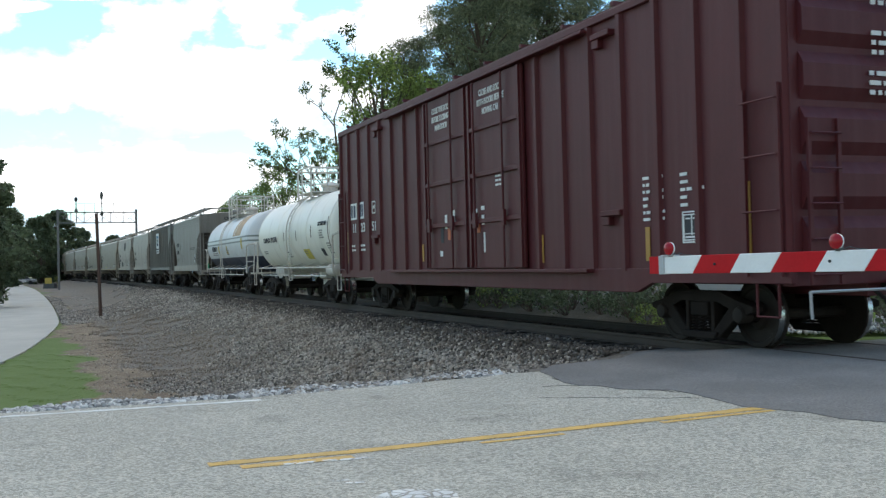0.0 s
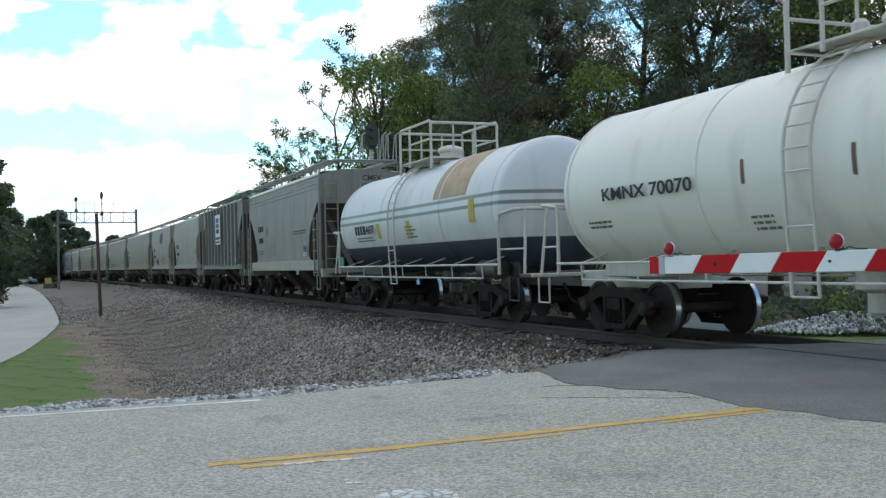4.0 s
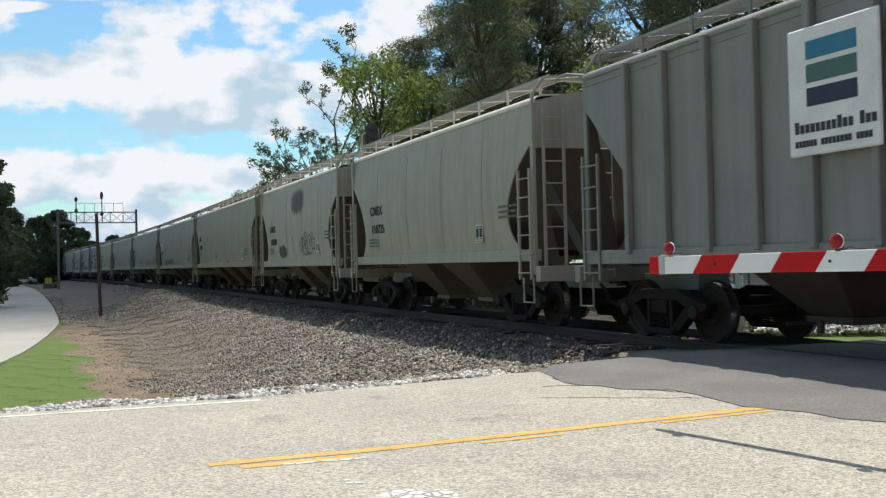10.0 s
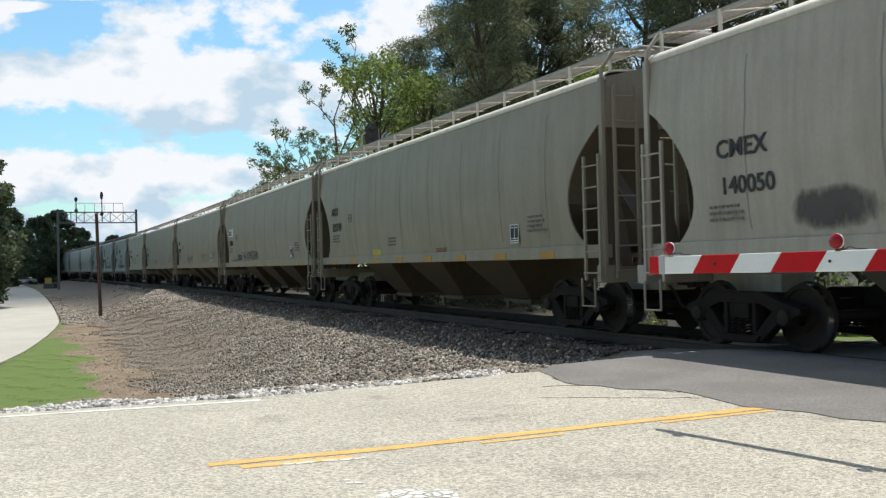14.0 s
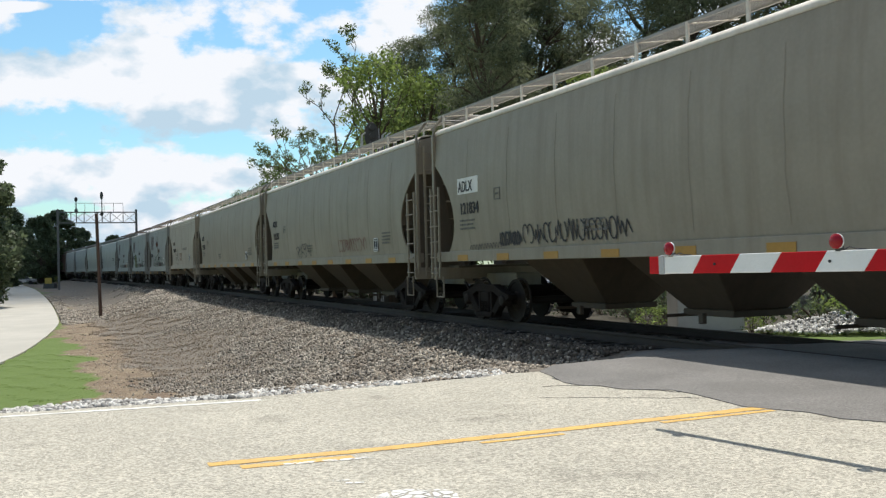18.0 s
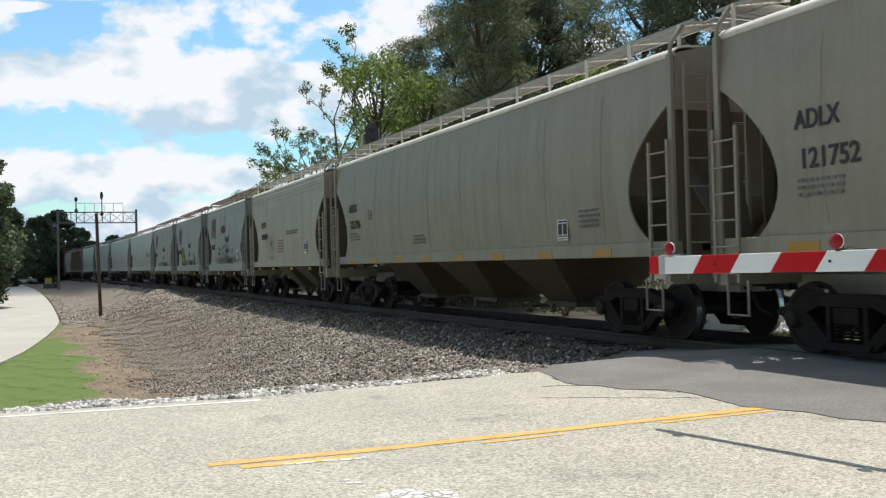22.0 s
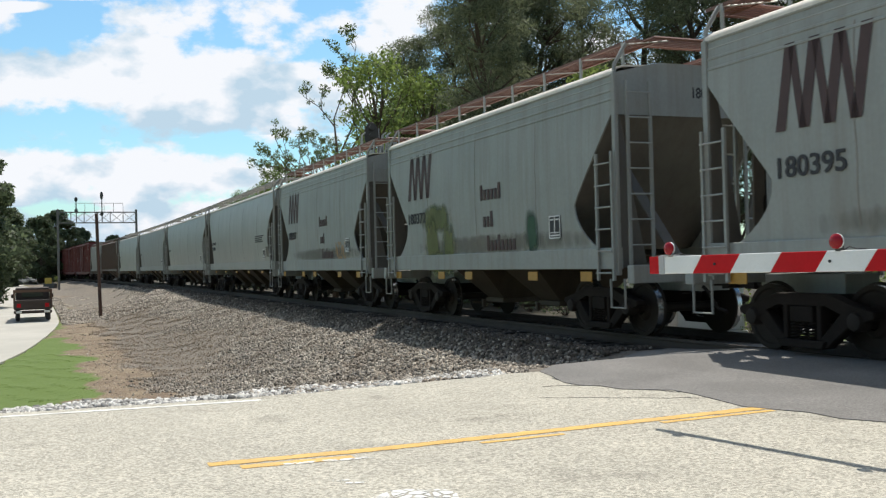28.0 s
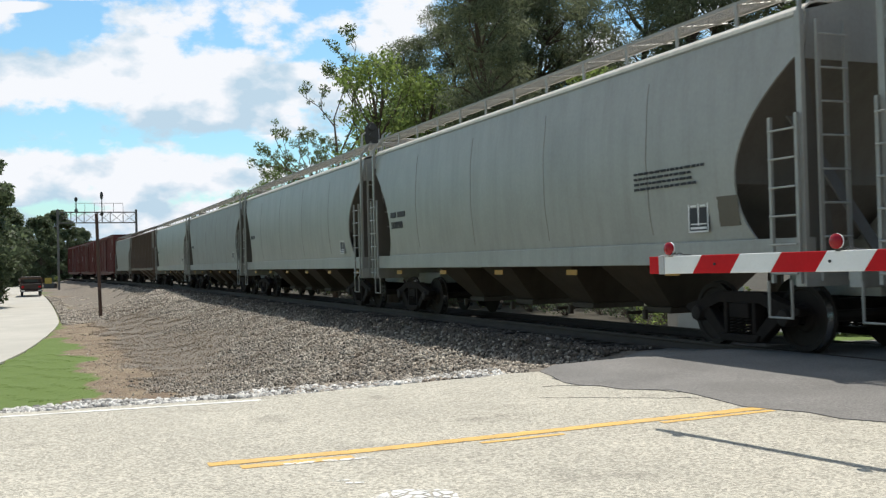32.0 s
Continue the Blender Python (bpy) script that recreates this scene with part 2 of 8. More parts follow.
M_GWHITE = material("gate_white", (0.78, 0.8, 0.8), 0.4, vary=0.06, dirt=0.15, dirt_color=(0.4, 0.4, 0.38))
M_BARK = material("bark", (0.10, 0.075, 0.055), 0.95, vary=0.35, scale=3, fine=20, bump=0.6, bump_scale=25, stretch=(4, 4, 0.7))


# ---- mesh tools ----
def box(bm, x0, x1, y0, y1, z0, z1, m=None):
    vs = [bm.verts.new((x, y, z)) for x in (x0, x1) for y in (y0, y1) for z in (z0, z1)]
    if m is not None:
        for v in vs:
            v.co = m @ v.co
    for f in ((0, 1, 3, 2), (4, 6, 7, 5), (0, 4, 5, 1), (2, 3, 7, 6), (0, 2, 6, 4), (1, 5, 7, 3)):
        bm.faces.new([vs[i] for i in f])


def tube(bm, pts, r, n=6, r2=None):
    """A round bar along a line of points."""
    pts = [Vector(p) for p in pts]
    rings = []
    for i, p in enumerate(pts):
        d = (pts[min(i + 1, len(pts) - 1)] - pts[max(i - 1, 0)]).normalized()
        a = d.orthogonal().normalized() if abs(d.z) < 0.99 else Vector((1, 0, 0))
        if abs(d.z) < 0.99:
            a = d.cross(Vector((0, 0, 1))).normalized()
        b = d.cross(a)
        rr = r if r2 is None else r + (r2 - r) * i / max(1, len(pts) - 1)
        rings.append([bm.verts.new(p + a * math.cos(k * math.tau / n) * rr + b * math.sin(k * math.tau / n) * rr) for k in range(n)])
    for A, B in zip(rings, rings[1:]):
        for k in range(n):
            bm.faces.new((A[k], A[(k + 1) % n], B[(k + 1) % n], B[k]))
    bm.faces.new(rings[0][::-1])
    bm.faces.new(rings[-1])


def prism(bm, pts, y0, y1, m=None):
    """A flat outline in x and z, given depth in y."""
    a = [bm.verts.new((x, y0, z)) for x, z in pts]
    b = [bm.verts.new((x, y1, z)) for x, z in pts]
    if m is not None:
        for v in a + b:
            v.co = m @ v.co
    n = len(pts)
    bm.faces.new(a)
    bm.faces.new(b[::-1])
    for i in range(n):
        bm.faces.new((a[i], b[i], b[(i + 1) % n], a[(i + 1) % n]))


def lathe(bm, prof, n=24, axis="x", centre=(0, 0, 0)):
    """A turned body: prof holds (along, radius)."""
    c = Vector(centre)
    rings = []
    for a, r in prof:
        ring = []
        for k in range(n):
            u, v = math.cos(k * math.tau / n) * r, math.sin(k * math.tau / n) * r
            ring.append(bm.verts.new(c + Vector((a, u, v) if axis == "x" else (u, a, v) if axis == "y" else (u, v, a))))
        rings.append(ring)
    for A, B in zip(rings, rings[1:]):
        for k in range(n):
            bm.faces.new((A[k], A[(k + 1) % n], B[(k + 1) % n], B[k]))
    bm.faces.new(rings[0][::-1])
    bm.faces.new(rings[-1])


def grid_sheet(bm, rows, thick=None):
    """A sheet through rows of points, with thickness along the vector thick."""
    V = [[bm.verts.new(p) for p in r] for r in rows]
    faces = []
    for a, b in zip(V, V[1:]):
        for i in range(len(a) - 1):
            faces.append(bm.faces.new((a[i], a[i + 1], b[i + 1], b[i])))
    if thick is not None:
        t = Vector(thick)
        W = [[bm.verts.new(Vector(p) + t) for p in r] for r in rows]
        for a, b in zip(W, W[1:]):
            for i in range(len(a) - 1):
                bm.faces.new((b[i], b[i + 1], a[i + 1], a[i]))
        n, k = len(V), len(V[0])
        edge = [(0, i) for i in range(k)] + [(j, k - 1) for j in range(1, n)] + [(n - 1, i) for i in range(k - 2, -1, -1)] + [(j, 0) for j in range(n - 2, 0, -1)]
        for (a, b), (c, d) in zip(edge, edge[1:] + edge[:1]):
            bm.faces.new((V[a][b], W[a][b], W[c][d], V[c][d]))


CACHE = {}


def finish(name, bm, smooth=False, bevel=0.0):
    if bevel:
        bmesh.ops.bevel(bm, geom=bm.edges[:], offset=bevel, segments=1, affect="EDGES", clamp_overlap=True)
    bmesh.ops.recalc_face_normals(bm, faces=bm.faces[:])
    me = bpy.data.meshes.new(name)
    bm.to_mesh(me)
    bm.free()
    if smooth:
        me.shade_smooth()
        me.set_sharp_from_angle(angle=radians(35))
    return me


def part(name, bm, mat, parent=None, label="", m=None, key=None, smooth=False, bevel=0.0):
    """Links a bmesh (or a function that fills one, built once for a key) as one mesh object under its parent."""
    if key is not None and key in CACHE:
        me = CACHE[key]
    else:
        if callable(bm):
            fill, bm = bm, bmesh.new()
            fill(bm)
        me = finish(name, bm, smooth, bevel)
        me.materials.append(mat)
        if key is not None:
            CACHE[key] = me
    ob = new(name, me)
    if me.materials[0] != mat:
        ob.material_slots[0].link = "OBJECT"
        ob.material_slots[0].material = mat
    if parent is not None:
        ob.parent = parent
    if m is not None:
        ob.matrix_basis = m
    if label:
        tagged(ob, label)
    return ob


def thing(name, label, category, group="", m=None):
    ob = new(name)
    ob.empty_display_size = 0.2
    tagged(ob, label, category, group)
    if m is not None:
        ob.matrix_basis = m
    return ob


def lettering(parent, text, x, z, height, y, mat, name="lettering", squeeze=1.0, m=None):
    """Flat letters on the near side of a car, read from the side."""
    key = ("font", text)
    if key not in CACHE:
        cu = bpy.data.curves.new("letters", "FONT")
        cu.body, cu.size, cu.extrude, cu.offset = text, 1.0, 0.004, 0.016
        tmp = new("letters", cu)
        me = bpy.data.meshes.new_from_object(tmp.evaluated_get(bpy.context.evaluated_depsgraph_get()))
        bpy.data.objects.remove(tmp)
        CACHE[key] = me
    me = CACHE[key].copy()
    me.materials.clear()
    me.materials.append(mat)
    ob = new(name, me)
    ob.parent = parent
    h = height / 0.72
    ob.matrix_basis = (m or Matrix()) @ Matrix.Translation((x, y, z)) @ pose(0, 0, 0, 90, 0, 0) @ Matrix.Diagonal((h * squeeze, h, 1, 1))
    return ob


def bars(parent, rows, mat, y, name="stencil_block", m=None):
    """Unreadable stencils as short plain bars: rows of (x, z, width, height)."""
    bm = bmesh.new()
    for x, z, w, h in rows:
        box(bm, x, x + w, y - 0.004, y + 0.004, z, z + h)
    ob = part(name, bm, mat, parent, m=m)
    return tagged(ob, kind="stuff") if len(rows) > 2 else ob


def word_rows(x, z, w, h, lines, seed, gap=1.7):
    rnd = random.Random(seed)
    out = []
    for i in range(lines):
        px = x
        while px < x + w * (0.75 + 0.25 * rnd.random()) - h:
            ww = h * rnd.uniform(0.8, 3.2)
            out.append((px, z - i * h * gap, min(ww, x + w - px), h * 0.8))
            px += ww + h * 0.7
    return out


# ---- the line of the track ----
KNOT_S = np.array([-420.0, -290.0, -250.0, -215.0, -185.0, -150.0, -110.0, -80.0, -55.0, -35.0, -15.0, 5.0, 20.0, 260.0])
KNOT_H = np.array([1.62, 1.50, 1.37, 1.26, 1.17, 1.126, 1.137, 1.152, 1.171, 1.184, 1.187, 1.178, 1.180, 1.180])
TS = np.linspace(-420, 260, 1361)
TH = np.interp(TS, KNOT_S, KNOT_H)
for _ in range(40):
    TH[1:-1] = (TH[:-2] + TH[2:] + 2 * TH[1:-1]) / 4
_d = TS[1] - TS[0]
TX = np.concatenate([[0], np.cumsum(np.cos((TH[1:] + TH[:-1]) / 2)) * _d])
TY = np.concatenate([[0], -np.cumsum(np.sin((TH[1:] + TH[:-1]) / 2)) * _d])
_i0 = int(np.argmin(abs(TS)))
TX, TY = TX - TX[_i0] + 1.6 * math.sin(1.187), TY - TY[_i0] + 21.85 + 1.6 * math.cos(1.187)


def rail_z(s):
    return 0.201 - 0.0069 * np.maximum(s, -150) - 0.002 * np.minimum(s + 150, 0)


def on_track(s, q=0.0, dz=0.0):
    """A point on the track: s along it, q metres to the road's side of its middle."""
    h = np.interp(s, TS, TH)
    return Vector((float(np.interp(s, TS, TX) - q * np.sin(h)), float(np.interp(s, TS, TY) - q * np.cos(h)), float(rail_z(s) + dz)))


def track_sq(x, y):
    """s and q of plan points (arrays)."""
    x, y = np.asarray(x, float), np.asarray(y, float)
    S, Q = np.empty(x.shape), np.empty(x.shape)
    fx, fy = x.ravel(), y.ravel()
    out_s, out_q = np.empty(fx.size), np.empty(fx.size)
    cx, cy, ch, cs = TX[::4], TY[::4], TH[::4], TS[::4]
    for a in range(0, fx.size, 4000):
        dx, dy = fx[a:a + 4000, None] - cx, fy[a:a + 4000, None] - cy
        k = np.argmin(dx * dx + dy * dy, 1)
        r = np.arange(k.size)
        out_s[a:a + 4000] = cs[k] + dx[r, k] * np.cos(ch[k]) - dy[r, k] * np.sin(ch[k])
        out_q[a:a + 4000] = -(dx[r, k] * np.sin(ch[k]) + dy[r, k] * np.cos(ch[k]))
    return out_s.reshape(x.shape), out_q.reshape(x.shape)


# main road: yellow line through (0.93, 7.82), heading
ROAD_A = math.radians(19.8)
ROAD_U, ROAD_N = np.array([math.cos(ROAD_A), math.sin(ROAD_A)]), np.array([-math.sin(ROAD_A), math.cos(ROAD_A)])
ROAD_P = np.array([0.93, 7.82])


def road_en(x, y):
    """Along the main road, and across it from the yellow line (beyond it is positive)."""
    dx, dy = x - ROAD_P[0], y - ROAD_P[1]
    return dx * ROAD_U[0] + dy * ROAD_U[1], dx * ROAD_N[0] + dy * ROAD_N[1]


def fog_n(e):
    return 3.50 + 0.012 * np.clip(e + 1.0, -6, 4) ** 2


def smax(a, b, k=0.18):
    h = np.clip(0.5 + 0.5 * (a - b) / k, 0, 1)
    return b + (a - b) * h + k * h * (1 - h)


def ground_z(x, y):
    x, y = np.asarray(x, float), np.asarray(y, float)
    s, q = track_sq(x, y)
    e, n = road_en(x, y)
    zr = rail_z(s)
    valley = np.where(y < 36, -1.3, np.where(y < 110, -1.3 + 0.0193 * (y - 36), 0.128 + 0.010 * (np.minimum(y, 260) - 110)))
    valley = np.where(q < 0, np.maximum(valley, zr - 0.55), valley)
    over = n - fog_n(e)
    road = np.where(n > 0, -np.maximum(0, over - 0.7) * 0.14, -np.maximum(0, -n - 4.2) * 0.08) - 0.03
    road = road + np.where(s > 2, np.clip((s - 2) / 4, 0, 1) * np.clip((zr - 0.02) * np.clip(1 - (np.abs(q) - 1.6) / 6, 0, 1), 0, 1), 0)
    bank = np.where(np.abs(q) < 1.85, zr - 0.2, zr - 0.23 - 0.315 * (np.abs(q) - 1.85))
    # the spread heap of ballast ends in an oblique ridge; beyond it the bank is lower
    past = s + 48 - 2.6 * (q - 2.3)
    heap = 0.48 * np.clip((past + 3.5) / 3.5, 0, 1) * np.clip(1 - past / 17, 0, 1) * np.clip((q - 1.7) / 1.2, 0, 1) * np.clip((8.6 - q) / 2.0, 0, 1)
    bank = bank + np.where((q > 0) & (s < -10), heap, 0)
    g = smax(smax(valley, bank), road)
    g = g - np.where((q > 2.3) & (q < 9), 0.28, 0) * np.clip(-past / 5, 0, 1) * np.clip((q - 2.3) / 1.5, 0, 1) * np.clip((9 - q) / 1.5, 0, 1)
    return np.where(q < -2.3, np.maximum(g, zr - 0.6), g)


def lumpy(x, y, amp, f):
    return amp * (np.sin(x * f * 1.3 + y * f * 0.7 + 1.1) * np.sin(y * f * 1.1 - x * f * 0.4) + 0.5 * np.sin(x * f * 2.9 + 0.5) * np.sin(y * f * 3.1 + 2.0))


# ---- the train's running ----
CLOCK = np.array([0.0, 6.0, 12.0, 18.0, 25.0, 32.0])
SPEED = np.array([6.28, 6.91, 6.83, 7.04, 7.19, 7.07])
_ct = np.linspace(0, 32, 641)
_cv = np.interp(_ct, CLOCK, SPEED)
_cs = np.concatenate([[0], np.cumsum((_cv[1:] + _cv[:-1]) / 2) * 0.05])
_cs = _cs - np.interp(19.0, _ct, _cs)


def gone(t):
    """Metres that the train has run, 0 at 19 s."""
    return float(np.interp(t, _ct, _cs))


ROLLING = []  # (car, place along the track at 19 s, half distance of its trucks)


# ---- ground, roads and track ----
def soil_material():
    m = bpy.data.materials.new("bank_soil")
    m.use_nodes = True
    nt = m.node_tree
    N, L = nt.nodes.new, nt.links.new
    b = nt.nodes["Principled BSDF"]
    b.inputs["Roughness"].default_value = 0.95
    at = N("ShaderNodeAttribute")
    at.attribute_name = "soil"
    sep = N("ShaderNodeSeparateColor")
    L(at.outputs["Color"], sep.inputs[0])
    co = N("ShaderNodeTexCoord")
    n1, n2 = N("ShaderNodeTexNoise"), N("ShaderNodeTexNoise")
    n1.inputs["Scale"].default_value, n1.inputs["Detail"].default_value = 1.3, 10.0
    n2.inputs["Scale"].default_value, n2.inputs["Detail"].default_value = 22.0, 6.0
    for n in (n1, n2):
        L(co.outputs["Object"], n.inputs["Vector"])

    def soft(value, noise_out, lo, hi):
        a = N("ShaderNodeMath")
        a.operation = "ADD"
        L(value, a.inputs[0])
        L(noise_out, a.inputs[1])
        r = N("ShaderNodeMapRange")
        r.inputs["From Min"].default_value, r.inputs["From Max"].default_value = lo, hi
        L(a.outputs[0], r.inputs["Value"])
        return r.outputs[0]

    def ramp(c0, c1, src):
        r = N("ShaderNodeValToRGB")
        r.color_ramp.elements[0].color, r.color_ramp.elements[1].color = (*c0, 1), (*c1, 1)
        r.color_ramp.elements[0].position, r.color_ramp.elements[1].position = 0.3, 0.7
        L(src, r.inputs["Fac"])
        return r.outputs[0]

    def mix(f, a, c):
        x = N("ShaderNodeMix")
        x.data_type = "RGBA"
        L(f, x.inputs[0])
        L(a, x.inputs[6])
        L(c, x.inputs[7])
        return x.outputs[2]

    dirt = mix(soft(n1.outputs["Fac"], n2.outputs["Fac"], 0.85, 1.2), ramp((0.10, 0.066, 0.042), (0.19, 0.132, 0.088), n2.outputs["Fac"]), ramp((0.18, 0.136, 0.086), (0.31, 0.25, 0.16), n2.outputs["Fac"]))
    grass = ramp((0.08, 0.128, 0.02), (0.115, 0.17, 0.03), n2.outputs["Fac"])
    stone = ramp((0.10, 0.084, 0.066), (0.23, 0.198, 0.158), n2.outputs["Fac"])

    col = mix(soft(sep.outputs[0], n1.outputs["Fac"], 0.85, 1.1), dirt, grass)
    # near-black soil colour that stands for the trees' shade
    wood_shade = ramp((0.022, 0.018, 0.012), (0.06, 0.05, 0.03), n2.outputs["Fac"])
    col = mix(soft(sep.outputs[1], n1.outputs["Fac"], 0.85, 1.1), col, wood_shade)
    col = mix(soft(sep.outputs[2], n1.outputs["Fac"], 0.8, 1.15), col, stone)
    L(col, b.inputs["Base Color"])
    bp = N("ShaderNodeBump")
    bp.inputs["Strength"].default_value, bp.inputs["Distance"].default_value = 0.6, 0.03
    L(n2.outputs["Fac"], bp.inputs["Height"])
    L(bp.outputs[0], b.inputs["Normal"])
    return m


def steps(*spans):
    out = []
    for a, b, d in spans:
        out += list(np.arange(a, b, d))
    return np.array(out)


def side_edge(s):
    """q of the side street's edge towards the track."""
    return 8.9 + 2.1 * np.clip((s + 37) / 23, 0, 1) ** 1.5 + 9.0 * np.clip((s + 14) / 12, 0, 2) ** 1.7


def soil_weights(x, y):
    s, q = track_sq(x, y)
    e, n = road_en(x, y)
    over = n - fog_n(e)
    wob = lumpy(x, y, 0.5, 0.9)
    gravel = np.clip((7.6 + 1.3 * np.clip((-36 - s) / 8, 0, 1) + wob - q) / 0.8, 0, 1) * np.clip((q + 4.5) / 1.0, 0, 1)
    gravel = np.where(over < 1.2, np.maximum(gravel * np.clip((q < 10), 0, 1), 0), gravel)
    grass = np.clip((q - 8.5 - wob) / 0.5, 0, 1) * np.clip((over - 0.9) / 0.6, 0, 1)
    strip = np.clip((s + 27 + 2 * wob) / 3, 0, 1)
    grass = np.where((q > 0) & (q < side_edge(s)), grass * strip, grass)
    grass = np.where(q < -2.6, 1.0, grass)
    # ground beyond the track is coloured dark as tree shade, except one clearing
    wood_shade = np.where(q < -3.0, 1.0, 0.0) * np.where((s > 2.0) & (s < 12.0) & (q < -3.4) & (q > -14), 0.0, 1.0)
    return grass, gravel, wood_shade


def build_ground():
    xs = steps((-900, -300, 100), (-300, -100, 20), (-100, -24, 3), (-24, 8, 0.4), (8, 30, 2), (30, 100, 8), (100, 900, 80))
    ys = steps((-200, -20, 20), (-20, 8, 2), (8, 40, 0.4), (40, 80, 1.0), (80, 200, 4), (200, 400, 20), (400, 1500, 100))
    X, Y = np.meshgrid(xs, ys)
    Z = ground_z(X, Y)
    e, n = road_en(X, Y)
    s, q = track_sq(X, Y)
    under = (n < fog_n(e) + 0.1) & (n > -4.0)
    Z = Z + np.where(under, -0.10, lumpy(X, Y, 0.03, 1.7))
    se = side_edge(s)
    Z = Z - np.where((q > se + 0.2) & (q < se + 4.6), 0.08, 0)
    ny, nx = X.shape
    verts = np.stack([X.ravel(), Y.ravel(), Z.ravel()], 1)
    i = np.arange((ny - 1) * (nx - 1))
    r, c = i // (nx - 1), i % (nx - 1)
    a = r * nx + c
    faces = np.stack([a, a + 1, a + nx + 1, a + nx], 1)
    me = bpy.data.meshes.new("ground")
    me.from_pydata(verts.tolist(), [], faces.tolist())
    g, st, lit = soil_weights(X, Y)
    col = me.color_attributes.new("soil", "FLOAT_COLOR", "POINT")
    buf = np.zeros((verts.shape[0], 4), np.float32)
    buf[:, 0], buf[:, 1], buf[:, 2], buf[:, 3] = g.ravel(), lit.ravel(), st.ravel(), 1
    col.data.foreach_set("color", buf.ravel())
    me.materials.append(soil_material())
    me.shade_smooth()
    return tagged(new("ground", me), "gravel, bare earth and grass banks beside the track", "ground", kind="structure")


def surface(name, rows, mat, label, category, lift=0.0, kind="structure", depth=0.06, parent=None):
    """A strip of paving draped over the ground, with an edge; rows of plan points."""
    P = np.array(rows)
    Z = ground_z(P[..., 0], P[..., 1]) + 0.035 + lift
    pts = [[(P[i, j, 0], P[i, j, 1], Z[i, j]) for j in range(P.shape[1])] for i in range(P.shape[0])]
    bm = bmesh.new()
    grid_sheet(bm, pts, (0, 0, -depth))
    ob = part(name, bm, mat, parent, smooth=True)
    if parent is None:
        tagged(ob, label, category, kind=kind)
    elif label:
        tagged(ob, label)
    return ob


def plan(e, n):
    p = ROAD_P + e * ROAD_U + n * ROAD_N
    return p[0], p[1]


build_ground()
rnd = random.Random(4)
E_ROAD = steps((-60, -8, 4), (-8, 4, 0.4), (4, 60, 3))
road = surface("road", [[plan(e, -4.0 + (fog_n(e) + 0.28 + 0.05 * math.sin(e * 7.0) + 4.0) * k / 24) for k in range(25)] for e in E_ROAD],
               M_ASPHALT, "worn pale grey asphalt road with fine cracks", "road", depth=0.09)

# side street
S_SIDE = steps((-260, -60, 10), (-60, -3, 1.0))


def side_point(s, d):
    p = on_track(s, float(side_edge(s)) + d)
    return p.x, p.y


surface("side_street", [[side_point(s, 0.1 + 4.4 * k / 5) for k in range(6)] for s in S_SIDE], M_SIDEROAD, "pale narrow side street beside the railway bank", "road")

# painted lines: edge line, double yellow, remains of a stop bar
surface("edge_line", [[plan(e, fog_n(e) - 0.07 + 0.10 * k + rnd.uniform(-0.018, 0.018)) for k in range(2)] for e in np.arange(-14, -1.75, 0.07)], M_WHITE,
        "faded white edge line on the road", "road marking", 0.004, depth=0.002, parent=road)
ROAD_N0 = float(ROAD_P @ ROAD_N)
for i, (e0, e1, n0, w) in enumerate(((-2.75, 2.0, 0.125, 0.20), (-2.55, -1.70, -0.075, 0.18), (-0.75, 0.0, -0.06, 0.14), (0.85, 2.0, -0.03, 0.14))):
    mat = worn_paint("road_paint_yellow_%d" % i, (0.62, 0.40, 0.13), ROAD_N0 + n0, (0.085, 0.075, 0.04, 0.045)[i])
    surface("centre_line", [[plan(e, n0 - w / 2 + w * k / 2) for k in range(3)] for e in np.arange(e0, e1, 0.1)],
            mat, "worn yellow centre line", "road marking", 0.004 if n0 > 0 else 0.0035, depth=0.001, parent=road)


def flake(x, y, rx, ry, turn, seed, mat):
    """What is left of a white marking: a ragged thin patch of cracked paint."""
    r = random.Random(seed)
    bm = bmesh.new()
    top, low = [], []
    for k in range(28):
        a = k * math.tau / 28
        w = r.uniform(0.82, 1.1)
        c, d = math.cos(a), math.sin(a)
        px, py = rx * w * math.copysign(abs(c) ** 0.5, c), ry * w * math.copysign(abs(d) ** 0.5, d)
        X, Y = x + px * math.cos(turn) - py * math.sin(turn), y + px * math.sin(turn) + py * math.cos(turn)
        z = float(ground_z(X, Y))
        top.append(bm.verts.new((X, Y, z + 0.0390)))
        low.append(bm.verts.new((X, Y, z + 0.0375)))
    bm.faces.new(top)
    for k in range(28):
        bm.faces.new((low[k], low[(k + 1) % 28], top[(k + 1) % 28], top[k]))
    part("paint_flake", bm, mat, road, "cracked white paint left of a road marking")


CRACKED = worn_paint("cracked_white_paint", (0.74, 0.73, 0.69), 0.0, 1000.0, 11.0)
flake(-0.86, 7.03, 0.33, 0.035, 0.27, 3, CRACKED)
flake(-0.19, 5.86, 0.27, 0.17, -0.15, 4, CRACKED)
flake(-0.70, 6.36, 0.06, 0.022, 0.1, 5, CRACKED)
flake(-0.60, 6.28, 0.06, 0.02, 0.1, 6, CRACKED)


# dark asphalt over the crossing
def patch_edge(s):
    return float(np.interp(s, (9.2, 10.2, 11.0, 11.5, 12.4, 13.1, 13.7, 14.5, 24.0), (4.4, 4.65, 4.28, 4.08, 4.2, 4.02, 3.8, 3.82, 3.6))) + 0.05 * math.sin(s * 5.3) + 0.03 * math.sin(s * 13)


